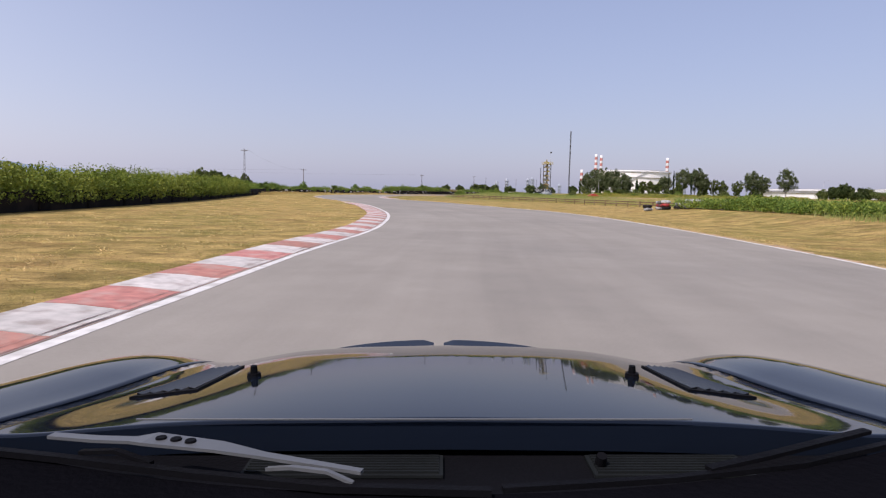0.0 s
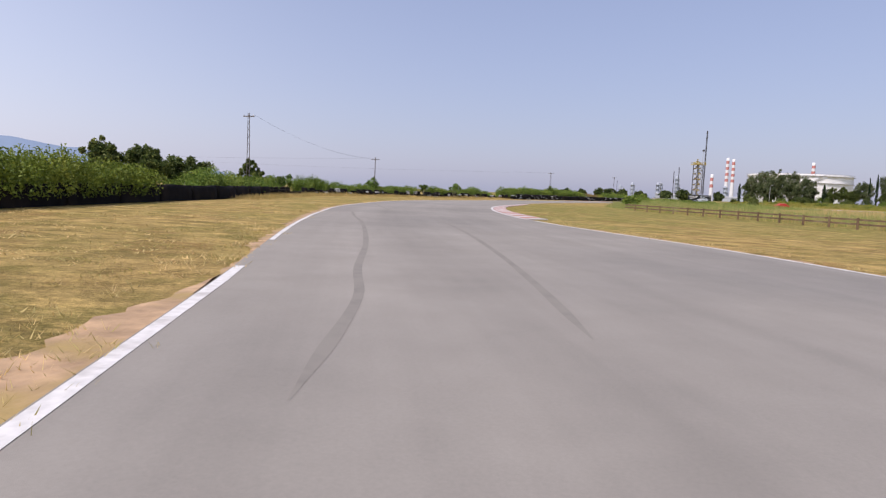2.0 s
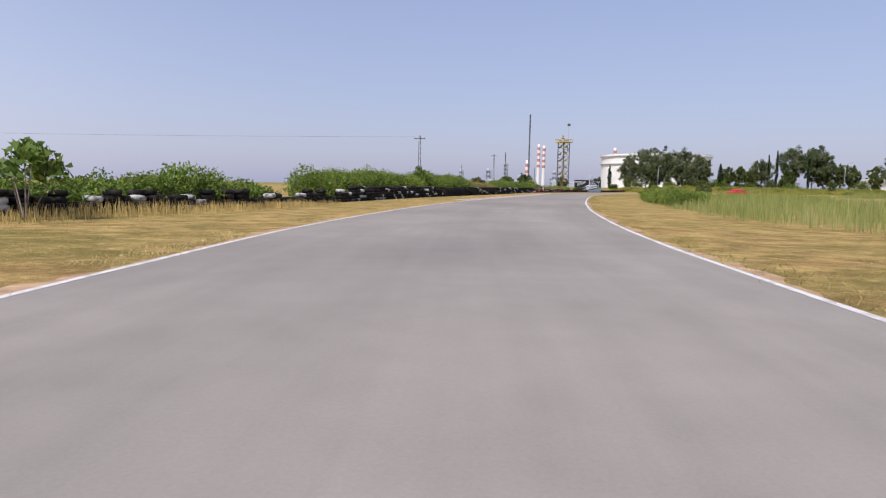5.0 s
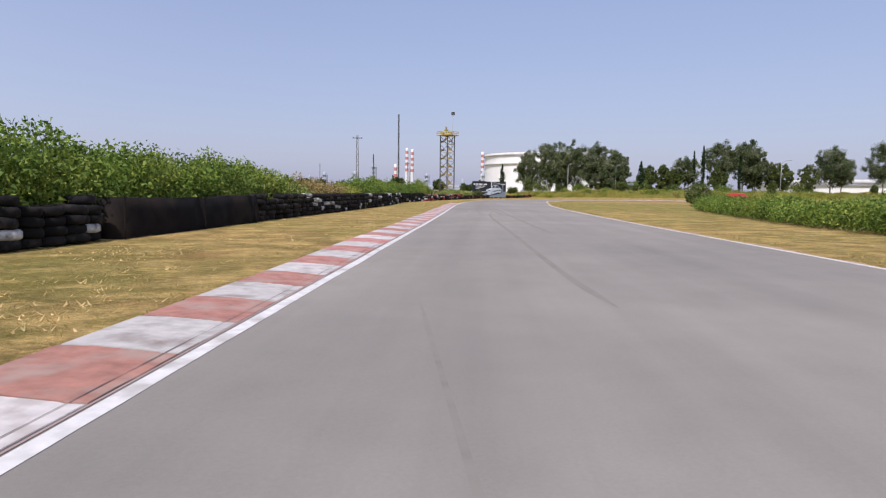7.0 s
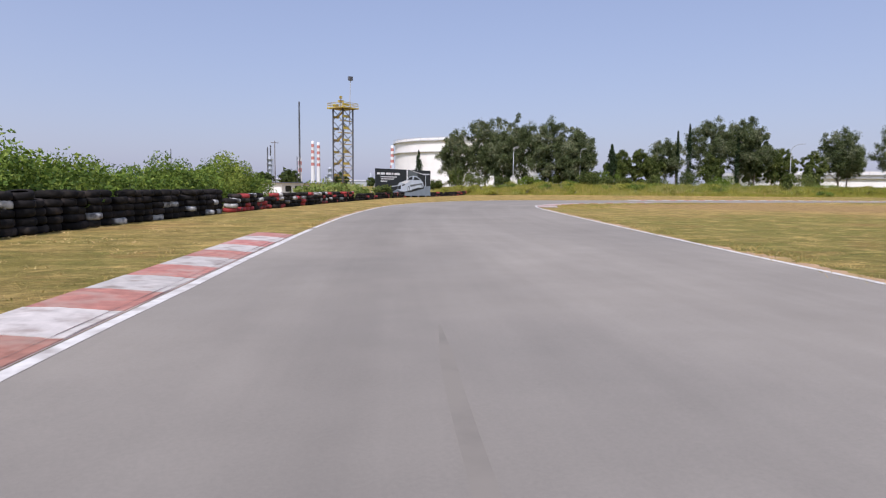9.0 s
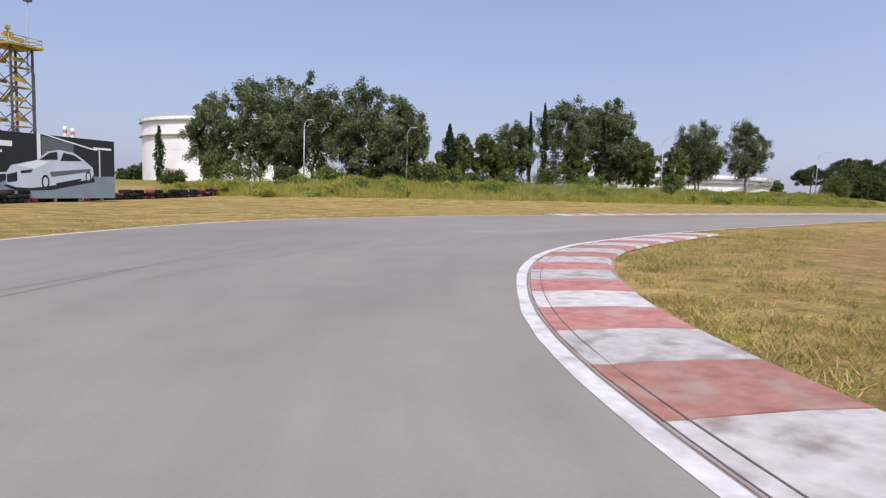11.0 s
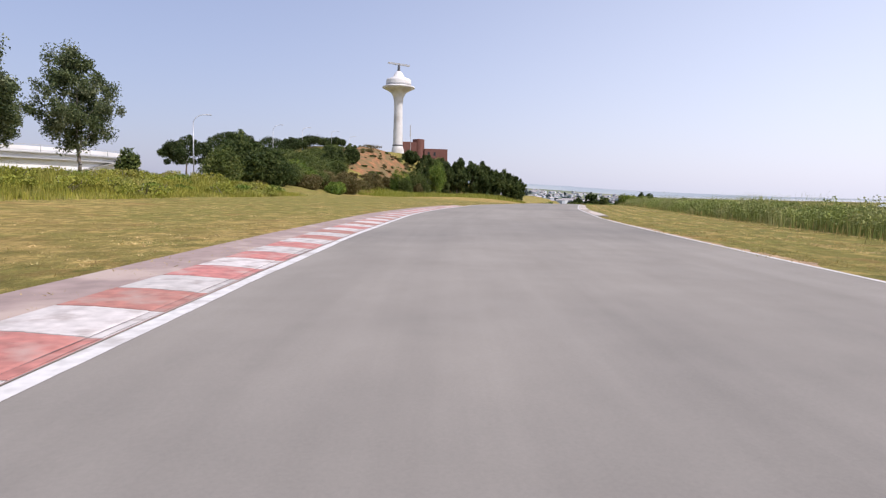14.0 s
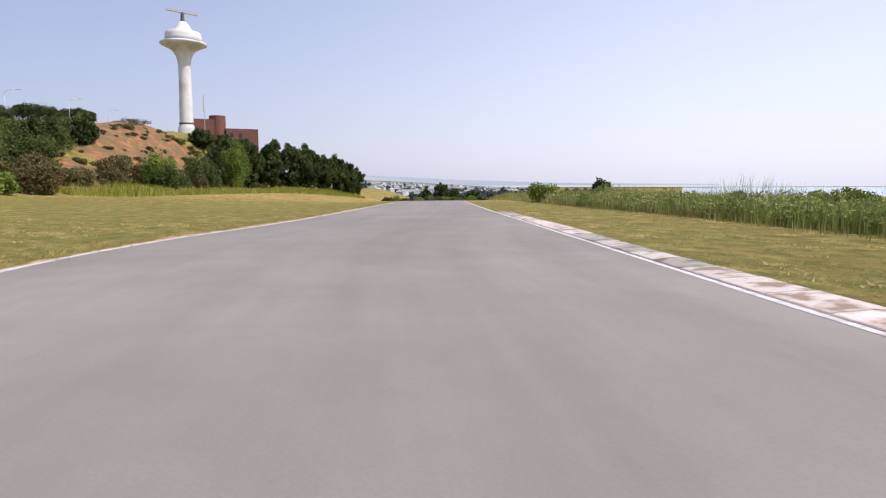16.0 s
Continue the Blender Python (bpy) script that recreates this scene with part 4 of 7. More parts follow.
for k, (x1, y1, h1) in ((2, (-130, 150, 6.0)), (3, (-150, 200, 7.0))):
    x0, y0, h0 = POLES[k]
    wood_pole((x1, y1, 0), h1, k)
    wire((x0 - 0.48, y0, h0 - 0.15), (x1 - 0.48, y1, h1 - 0.15), 0.8)
(x0, y0, h0), (x1, y1, h1) = POLES[1:3]
wire((x0 + 0.48, y0, h0 - 0.15), (x1 + 0.48, y1, h1 - 0.15), 1.0)

# ---------------------------------------------------------------- east side: rail, reeds, bramble, red car
reed_bed([(24, 18), (24, 40), (21, 58), (15, 73), (10, 83), (5.5, 94), (0.5, 105), (-4.5, 115), (-6, 127), (-4.6, 138), (-4.4, 153), (-2, 166), (1.2, 177)], 14, -1, 1.25, 45000, M_CANE,
         "tall green and yellowing reeds in the infield", 51)
reed_bed([(14, 24), (17, 36), (15, 46)], 5, -1, 0.6, 2500, M_CANE, "weeds round discarded tyres", 52)
reed_bed([(20, 58), (14.5, 73), (9.5, 83), (5, 94), (0, 105), (-5, 115)], 2, -1, 1.1, 3000, M_STRAW, "dry yellow grass along the guard rail", 53)
hedge_run([(14.5, 43.8), (16.5, 38), (18, 31), (18, 22), (16.5, 13)], 0.8, 3.0, 6, M_BRAMBLE, "low bramble thicket on the verge", "infield bramble", 54, leaf=0.06, dens=520, rough=0.5, base=0.05)
hedge_run([(1.2, 172), (3.6, 182), (6.6, 191), (10, 200), (15.5, 211), (21.5, 222)], 1.15, 2.6, 6, M_BRAMBLE, "low bright green bramble thicket beside the track", "infield bramble", 55, leaf=0.055, dens=700, rough=0.35, base=0.05)
hedge_run([(21, 221), (27, 229), (33, 237)], 1.0, 2.6, 6, M_REED, "low weeds beside the track", "infield bramble", 56, leaf=0.06, dens=380, rough=0.5, base=0.05)
reed_bed([(5, 176), (9, 190), (14, 203), (22, 217), (30, 229), (38, 240)], 16, -1, 1.2, 16000, M_REED, "tall green reeds in the infield", 57)
shrub((35.5, 242.8, 0), 3.3, 3.2, 58, M_SHRUB, "tall bushy green shrub standing in weeds", "infield shrubs", 0.16, 1.2)
shrub((-3.5, 128, 0), 1.9, 2.2, 59, M_BRAMBLE, "leafy green shrub in the reeds", "infield shrubs", 0.13)


def guard_rail(points, label):
    line, norm = evenly(spline(points, 1.0), 2.0)
    t = root("guard_rail", (line[0][0], line[0][1], 0), label, "guard rail")
    o = line[0]
    for k in range(len(line) - 1):
        a, b = line[k] - o, line[k + 1] - o
        bm = bmesh.new()
        box(bm, (-0.05, -0.05, -0.1), (0.05, 0.05, 0.62), Matrix.Translation((*a, 0)))
        part("post", bm, M_RAIL, t)
        for z in (0.28, 0.52):
            bm = bmesh.new()
            d = Vector((*(b - a), 0))
            m = Matrix.Translation((*a, z)) @ d.to_track_quat("X", "Z").to_matrix().to_4x4()
            box(bm, (0, -0.09, -0.05), (d.length, -0.05, 0.05), m)
            part("rail", bm, M_RAIL, t)


guard_rail([(19.5, 58), (13.5, 72), (8.8, 82), (4.2, 93), (-0.8, 104), (-5.6, 114)], "low rusty brown guard rail in front of reeds")
_rng = np.random.default_rng(9)
for k in range(9):
    tyre_stack((12.0 + 0.5 * k + _rng.normal() * 0.1, 45.2 - 0.55 * k + _rng.normal() * 0.2), 3 if k % 3 else 2, _rng, ("white", "red", "black", "white") if k < 9 else ("red", "black"))


def small_car(at, turn, paint, label):
    t = root("car", at, label, "car", "", turn)
    bm = bmesh.new()
    prof = [(-2.0, 0.35), (-2.05, 0.75), (-1.75, 0.95), (-1.15, 1.0), (-0.6, 1.42), (0.75, 1.45), (1.4, 1.02), (1.95, 0.9), (2.02, 0.5), (1.95, 0.3)]
    sides = []
    for y, k in ((-0.82, 1.0), (-0.6, 1.0), (0.6, 1.0), (0.82, 1.0)):
        sides.append([bm.verts.new((x * (0.97 if abs(y) > 0.7 else 1), y * (0.86 if z > 1.1 else 1), z - (0.04 if abs(y) > 0.7 else 0))) for x, z in prof])
    for a, b in zip(sides, sides[1:]):
        for i in range(len(prof)):
            j = (i + 1) % len(prof)
            bm.faces.new((a[i], a[j], b[j], b[i]))
    bm.faces.new(sides[0])
    bm.faces.new(sides[-1][::-1])
    bmesh.ops.recalc_face_normals(bm, faces=bm.faces)
    part("body", bm, paint, t, smooth=False)
    for y in (-0.79, 0.79):
        bm = bmesh.new()
        s = 1 if y > 0 else -1
        v = [bm.verts.new(p) for p in ((-0.95, y * 0.96, 1.02), (1.15, y * 0.96, 1.04), (0.68, y * 0.89, 1.36), (-0.52, y * 0.89, 1.34))]
        bm.faces.new(v if s < 0 else v[::-1])
        bmesh.ops.solidify(bm, geom=bm.faces[:], thickness=0.03)
        part("side_window", bm, M_GLASSDARK, t)
    for x in (-1.25, 1.28):
        for y in (-0.8, 0.8):
            bm = bmesh.new()
            lathe(bm, [(0.18, -0.1), (0.30, -0.1), (0.32, -0.05), (0.32, 0.05), (0.30, 0.1), (0.18, 0.1)], 16)
            bmesh.ops.transform(bm, matrix=pose(x, y, 0.32, 90, 0, 0), verts=bm.verts)
            w = part("wheel", bm, M_RUBBER, t, smooth=True)
    return t


small_car((44, 247, 0.0), 20, M_RED, "old red car standing among weeds")

# ---------------------------------------------------------------- hairpin outside: billboard, tower, tanks, trees


def billboard():
    a, b = Vector((26.3, 297.7, 0)), Vector((35.0, 302.9, 0))
    w = (b - a).length
    d = (b - a).normalized()
    t = root("billboard", a, "long dark billboard with a printed silver car, on steel posts", "billboard")
    t.matrix_basis = Matrix.Translation(a) @ Matrix(((d.x, -d.y, 0, 0), (d.y, d.x, 0, 0), (0, 0, 1, 0), (0, 0, 0, 1)))
    z0, z1 = 0.2, 3.3
    dark = material("poster_dark", (0.018, 0.024, 0.028), rough=0.5, vary=0.1, spec=0.3)
    teal = material("poster_grey", (0.10, 0.12, 0.13), rough=0.5, vary=0.1)
    floor_m = material("poster_floor", (0.20, 0.25, 0.30), rough=0.5, vary=0.12, scale=0.8)
    silver = material("poster_silver", (0.50, 0.57, 0.65), rough=0.5, vary=0.1, scale=1.2)
    pale = material("poster_white", (0.75, 0.77, 0.78), rough=0.5, vary=0.04)

    def flat(name, pts, mat, y, label="", parent=t):
        bm = bmesh.new()
        f = bm.faces.new([bm.verts.new((x, -y, z)) for x, z in pts])
        bm.normal_update()
        if f.normal.y > 0:
            f.normal_flip()
        return part(name, bm, mat, parent, label)

    bm = bmesh.new()
    box(bm, (0, 0, z0), (w, 0.12, z1))
    board = part("board", bm, dark, t, "dark printed board")
    for k in range(7):
        bm = bmesh.new()
        x = w * (k + 0.5) / 7
        box(bm, (x - 0.06, 0.13, -0.3), (x + 0.06, 0.25, z1 - 0.1))
        tube(bm, (x, 0.25, 2.6), (x, 1.6, -0.1), 0.05, 0.05, 6)
        part("post", bm, M_STEEL, t)
    H = z1 - z0
    P = lambda u, v: (u * w, z1 - v * H)
    flat("printed_floor", [P(0.28, 0.86), P(0.42, 0.66), P(1, 0.62), P(1, 1), P(0.28, 1)], floor_m, 0.006, "pale printed floor", board)
    flat("printed_wall", [P(0.56, 0.02), P(0.74, 0.10), P(0.74, 0.62), P(0.56, 0.62)], teal, 0.006, "", board)
    flat("printed_beam", [P(0.57, 0.0), P(0.60, 0.0), P(0.90, 0.18), P(0.86, 0.18)], pale, 0.010, "white printed light beam", board)
    flat("printed_column", [P(0.535, 0.0), P(0.555, 0.0), P(0.555, 0.40), P(0.535, 0.44)], pale, 0.010, "", board)
    flat("printed_column", [P(0.895, 0.18), P(0.905, 0.18), P(0.905, 0.64), P(0.895, 0.64)], silver, 0.010, "", board)
    flat("printed_skirting", [P(0.27, 0.63), P(0.40, 0.60), P(0.40, 0.62), P(0.27, 0.67)], silver, 0.010, "", board)
    flat("printed_shadow", [P(0.36, 0.80), P(0.42, 0.88), P(0.60, 0.87), P(0.87, 0.72), P(0.86, 0.64)], dark, 0.012, "", board)
    car = flat("printed_car", [P(0.375, 0.78), P(0.375, 0.62), P(0.40, 0.50), P(0.48, 0.44), P(0.535, 0.40), P(0.59, 0.26), P(0.66, 0.22), P(0.74, 0.25), P(0.80, 0.36),
                               P(0.855, 0.48), P(0.86, 0.60), P(0.84, 0.68), P(0.60, 0.80), P(0.50, 0.84), P(0.42, 0.83)], silver, 0.014, "printed silver car", board)
    flat("printed_window", [P(0.545, 0.40), P(0.60, 0.28), P(0.645, 0.25), P(0.645, 0.38)], dark, 0.018, "", car)
    flat("printed_window", [P(0.66, 0.40), P(0.68, 0.26), P(0.74, 0.29), P(0.79, 0.38)], dark, 0.018, "", car)
    flat("printed_bonnet", [P(0.43, 0.50), P(0.535, 0.405), P(0.60, 0.42), P(0.52, 0.54)], pale, 0.018, "", car)
    flat("printed_flank", [P(0.60, 0.58), P(0.84, 0.50), P(0.84, 0.55), P(0.61, 0.66)], teal, 0.018, "", car)
    flat("printed_sill", [P(0.63, 0.76), P(0.78, 0.67), P(0.785, 0.70), P(0.64, 0.80)], dark, 0.018, "", car)
    flat("printed_headlight", [P(0.445, 0.58), P(0.51, 0.55), P(0.50, 0.60), P(0.45, 0.62)], dark, 0.018, "", car)
    flat("printed_grille", [P(0.378, 0.64), P(0.43, 0.60), P(0.43, 0.74), P(0.38, 0.76)], dark, 0.018, "", car)
    for u, v, r in ((0.575, 0.74, 0.115), (0.825, 0.64, 0.095)):
        flat("printed_tyre", [P(u + 0.62 * r * H / w * math.cos(a) * 1.0, v + r * math.sin(a)) for a in np.linspace(0, 6.28, 18)[:-1]], dark, 0.020, "", car)
        flat("printed_rim", [P(u + 0.40 * r * H / w * math.cos(a) * 1.0, v + 0.65 * r * math.sin(a)) for a in np.linspace(0, 6.28, 18)[:-1]], silver, 0.023, "", car)
    for u0, u1, v0, v1 in ((0.02, 0.065, 0.14, 0.22), (0.08, 0.15, 0.14, 0.22), (0.17, 0.26, 0.14, 0.22), (0.275, 0.295, 0.14, 0.22), (0.315, 0.41, 0.14, 0.22),
                           (0.08, 0.36, 0.28, 0.315), (0.08, 0.31, 0.36, 0.39), (0.08, 0.19, 0.44, 0.475), (0.86, 0.98, 0.13, 0.165)):
        flat("heading_bar", [P(u0, v0), P(u1, v0), P(u1, v1), P(u0, v1)], pale, 0.010, "white bar of print", board)


billboard()
shrub((26.6, 296.2, 0), 1.6, 2.4, 61, M_SHRUB, "dark green bush in front of the billboard", "", 0.13)


def yellow_tower(at):
    t = root("steel_tower", at, "yellow-painted steel stair tower with railed landings", "tower", "", 30)
    h, w = 17.0, 1.45
    for sx in (-1, 1):
        for sy in (-1, 1):
            bm = bmesh.new()
            box(bm, (sx * w - 0.11, sy * w - 0.11, -1), (sx * w + 0.11, sy * w + 0.11, h))
            part("leg", bm, M_DARKSTEEL, t)
    n = 7
    for k in range(n):
        z, z2 = h * k / n, h * (k + 1) / n
        bm = bmesh.new()
        box(bm, (-w, -w, z2 - 0.10), (w, -w * 0.3 if k % 2 else w * 0.1, z2))
        part("landing", bm, M_YELLOW, t)
        bm = bmesh.new()
        s = 1 if k % 2 else -1
        for y in (-w, w):
            tube(bm, (-w * s, y, z), (w * s, y, z2 - 0.1), 0.07, 0.07, 5)
        for x in (-w, w):
            tube(bm, (x, -w * s, z), (x, w * s, z2 - 0.1), 0.07, 0.07, 5)
        part("brace", bm, M_DARKSTEEL, t)
        bm = bmesh.new()
        box(bm, (-0.25, -w * 0.85, 0), (0.25, w * 0.85, 0.10), Matrix.Translation((0.8 * s, 0, (z + z2) / 2)) @ pose(0, 0, 0, 34 * s, 0, 0))
        part("stair", bm, M_YELLOW, t)
        for y in (-w - 0.1, w + 0.1):
            bm = bmesh.new()
            box(bm, (-w, y - 0.03, z2 + 0.55), (w * 0.2, y + 0.03, z2 + 1.05))
            part("guard_panel", bm, M_YELLOW, t)
    bm = bmesh.new()
    box(bm, (-w - 0.9, -w - 0.9, h), (w + 0.9, w + 0.9, h + 0.25))
    part("platform", bm, M_YELLOW, t)
    e = w + 0.8
    for a in range(4):
        bm = bmesh.new()
        for z in (0.7, 1.15):
            tube(bm, (-e, -e, h + z), (e, -e, h + z), 0.05, 0.05, 5)
        for b in (-1, 0, 1):
            tube(bm, (b * e * 0.98, -e, h + 0.2), (b * e * 0.98, -e, h + 1.15), 0.05, 0.05, 5)
        bmesh.ops.transform(bm, matrix=Matrix.Rotation(math.pi / 2 * a, 4, "Z"), verts=bm.verts)
        part("railing", bm, M_YELLOW, t)
    bm = bmesh.new()
    tube(bm, (-0.6, 0, h + 0.25), (-0.6, 0, h + 2.2), 0.10, 0.10, 6)
    box(bm, (-1.1, -0.4, h + 1.3), (-0.1, 0.4, h + 1.75))
    box(bm, (-0.9, -0.12, h + 2.1), (-0.3, 0.12, h + 2.6))
    part("fire_monitor", bm, M_YELLOW, t)
    bm = bmesh.new()
    tube(bm, (1.9, 0, h - 3), (2.2, 0, h + 6.3), 0.12, 0.07, 6)
    part("lamp_pole", bm, M_STEEL, t)
    bm = bmesh.new()
    box(bm, (1.8, -0.35, h + 6.2), (2.6, 0.35, h + 7.0))
    part("floodlight", bm, M_DARKSTEEL, t)


yellow_tower((38.5, 361.5, 0.4))


def storage_tank(at, r, h, label, seed):
    t = root("storage_tank", at, label, "storage tank", "storage tanks")
    bm = bmesh.new()
    lathe(bm, [(r, -1), (r, h * 0.25), (r + 0.02, h * 0.25 + 0.02), (r, h * 0.5), (r + 0.02, h * 0.5 + 0.02), (r, h * 0.75), (r + 0.02, h * 0.75 + 0.02), (r, h), (r - 1.0, h), (r - 1.0, h - 1.5), (0, h - 1.2)], 72)
    part("shell", bm, M_TANK, t, smooth=False)
    for z in (h - 1.0, h * 0.72):
        bm = bmesh.new()
        lathe(bm, [(r, z), (r + 0.7, z), (r + 0.7, z + 0.18), (r, z + 0.18)], 72)
        part("wind_girder", bm, M_TANK_EDGE, t)
    bm = bmesh.new()
    lathe(bm, [(r + 0.6, h + 0.15), (r + 0.66, h + 0.15), (r + 0.66, h + 0.22), (r + 0.6, h + 0.22)], 72)
    for k in range(48):
        a = 2 * math.pi * k / 48
        tube(bm, ((r + 0.63) * math.cos(a), (r + 0.63) * math.sin(a), h - 0.9), ((r + 0.63) * math.cos(a), (r + 0.63) * math.sin(a), h + 0.2), 0.05, 0.05, 4)
    part("handrail", bm, M_TANK_EDGE, t)
    bm = bmesh.new()
    for k in range(30):
        a = -2.4 + k * 0.035
        box(bm, (r, -0.5, 0), (r + 0.9, 0.5, 0.12), Matrix.Rotation(a, 4, "Z") @ Matrix.Translation((0, 0, h * k / 30)))
    part("stairway", bm, M_TANK_EDGE, t)
    return t


storage_tank((101.8, 436, 1), 25.3, 16.2, "huge white cylindrical storage tank behind trees", 1)
storage_tank((191, 364, 0), 32.0, 6.6, "wide low white storage tank behind trees", 2)
storage_tank((268, 392, 0), 30.0, 8.4, "wide low white storage tank in the distance", 3)


def chimney(at, h, r, label, stripes=9):
    t = root("chimney", at, label, "chimney", "refinery chimneys")
    for k in range(stripes):
        z0 = h * (0.40 + 0.60 * k / stripes)
        z1 = h * (0.40 + 0.60 * (k + 1) / stripes)
        rr = lambda z: r * (1.25 - 0.35 * z / h)
        bm = bmesh.new()
        lathe(bm, [(rr(z0), z0), (rr(z1), z1)] + ([(rr(z1) * 0.7, z1), (rr(z1) * 0.7, z1 - 3)] if k == stripes - 1 else []), 16)
        part("painted_band", bm, M_CHIM_R if k % 2 else M_CHIM_W, t, smooth=True)
    bm = bmesh.new()
    lathe(bm, [(r * 1.3, -2), (r * 1.11, h * 0.40)], 16)
    part("shaft", bm, M_CHIM_W, t, smooth=True)


chimney((346, 1917, 0), 120, 4.3, "tall red and white banded refinery chimney")
chimney((361, 1917, 0), 117, 4.3, "tall red and white banded refinery chimney")
chimney((472, 1636, 0), 97, 4.0, "single red and white banded refinery chimney")
chimney((255, 1600, 0), 62, 3.6, "short red and white banded refinery chimney", 5)


def lattice_mast(at, h, w, label, top=True, mat=None):
    t = root("mast", at, label, "mast", "refinery masts")
    bm = bmesh.new()
    for sx in (-1, 1):
        for sy in (-1, 1):
            tube(bm, (sx * w, sy * w, -1), (sx * w * 0.7, sy * w * 0.7, h), w * 0.18, w * 0.14, 4)
    n = max(6, int(h / (w * 5)))
    for k in range(n):
        s = 1 if k % 2 else -1
        for y in (-w, w):
            tube(bm, (-w * s, y, h * k / n), (w * s, y, h * (k + 1) / n), w * 0.10, w * 0.10, 4)
            tube(bm, (y, -w * s, h * k / n), (y, w * s, h * (k + 1) / n), w * 0.10, w * 0.10, 4)
    tube(bm, (0, 0, 0), (0, 0, h), w * 0.5, w * 0.4, 6)
    part("frame", bm, mat or M_DARKSTEEL, t)
    if top:
        bm = bmesh.new()
        tube(bm, (0, 0, h), (0, 0, h * 1.03), w * 1.2, w * 1.0, 8)
        part("flare_tip", bm, mat or M_DARKSTEEL, t)


lattice_mast((123.6, 880, 0), 83, 0.75, "very tall slender flare stack")
lattice_mast((89.8, 841.7, 0), 38, 0.5, "slender dark steel mast")
lattice_mast((66, 684, 0), 28, 0.35, "slender dark steel mast", False)
lattice_mast((5, 406, 0), 10.4, 0.10, "thin steel lamp mast", False)
lattice_mast((36.6, 405, 0), 9.4, 0.10, "thin steel lamp mast", False)
_rng = np.random.default_rng(77)
for k in range(16):
    x, y = 20 + 16 * k + _rng.uniform(-6, 6), 760 + _rng.uniform(-60, 140)
    t = root("process_column", (x, y, 0), "distant refinery column with pipework, coloured pale for haze", "refinery column", "distant refinery")
    h = _rng.uniform(10, 27)
    bm = bmesh.new()
    lathe(bm, [(1.6, -1), (1.6, h), (0.8, h + 1.2), (0.01, h + 1.5)], 10)
    part("vessel", bm, M_FAR, t, smooth=True)
    bm = bmesh.new()
    for z in np.arange(3, h, 4):
        box(bm, (-2.6, -2.6, z), (2.6, 2.6, z + 0.3))
    tube(bm, (2.4, 0, 0), (2.4, 0, h), 0.3, 0.3, 5)
    part("platform", bm, M_FAR, t)

# trees behind the bank, beside the tank
for k, (x, y, top, w) in enumerate([(58.6, 348, 12.6, 8.5), (62.5, 342.5, 14.6, 10), (66.5, 336, 14.4, 10), (69.5, 330.5, 13.2, 9), (73, 327.5, 12.2, 8.5), (75.2, 329, 10.4, 6.5), (64, 338, 11.5, 8), (71.5, 325, 10, 7)]):
    broadleaf((x, y, ground_z(x, y) - 0.3), (top - ground_z(x, y)) * 1.06 + 0.3, w * 1.15, 100 + k, M_POPLAR, "tall grey-green poplar in front of a white tank", 0.08, 0.14, 1.9, "poplars by the tank")
for k, (x, y, top, w) in enumerate([(93.5, 326.5, 11.0, 7), (101.6, 323.5, 15.0, 8.5), (106.6, 320.5, 15.0, 8.5), (109.8, 320, 12.4, 6.5), (133.2, 319.5, 13.9, 8.5), (149.0, 317.8, 15.2, 9), (139.5, 322, 12.0, 7)]):
    broadleaf((x, y, ground_z(x, y) - 0.3), (top - ground_z(x, y)) * 1.06 + 0.3, w * 1.24, 120 + k, M_POPLAR, "tall airy poplar on the grass bank", 0.20, 0.13, 1.9, "poplars on the bank")
for k, (x, y, top, w) in enumerate([(82.5, 326.5, 8.6, 5.5), (86, 325, 8.7, 5.2), (90, 326, 7.9, 5), (115.5, 320.5, 10, 5.5), (120, 321.5, 9.6, 5.5), (98, 319, 7.8, 5), (126.5, 320, 9.4, 5.5), (111, 322, 9.8, 6)]):
    broadleaf((x, y, ground_z(x, y) - 0.3), (top - ground_z(x, y)) * 1.05 + 0.3, w * 1.1, 140 + k, M_SHRUB, "bushy dark green tree on the bank", 0.05, 0.13, 1.5, "bushy trees on the bank")
for k, (x, y, top, w) in enumerate([(94.7, 324.6, 12.3, 0.9), (97.0, 324.0, 13.6, 1.3), (104.2, 319.0, 12.2, 1.2), (79.2, 324.4, 9.3, 2.4), (58.0, 368, 9.6, 2.2)]):
    cypress((x, y, ground_z(x, y) - 0.3), top - ground_z(x, y) + 0.3, w, 160 + k, "slim dark green cypress among poplars" if w < 2 else "broad dark green cypress")
for k, (x, y, h, w) in enumerate([(70.5, 318.5, 3.6, 4.5), (104.6, 308.2, 3.9, 2.2), (131.6, 305.2, 3.0, 2.2), (55.5, 341, 4.6, 3.0), (74, 318, 2.6, 3.5), (79, 320, 2.4, 3.0), (50, 338, 2.5, 3)]):
    shrub((x, y, ground_z(x, y) - 0.1), h, w, 180 + k, M_SHRUB, "dark green shrub on the grass bank", "shrubs on the bank", 0.17, 1.0)
reed_bed([(42, 320), (60, 309), (76, 306), (90, 303), (105, 300.5), (125, 297), (150, 293.5)], 16, 1, 0.9, 80000, M_LONG, "long green grass covering the bank", 62, "long_grass", width=0.034)
_rng = np.random.default_rng(28)
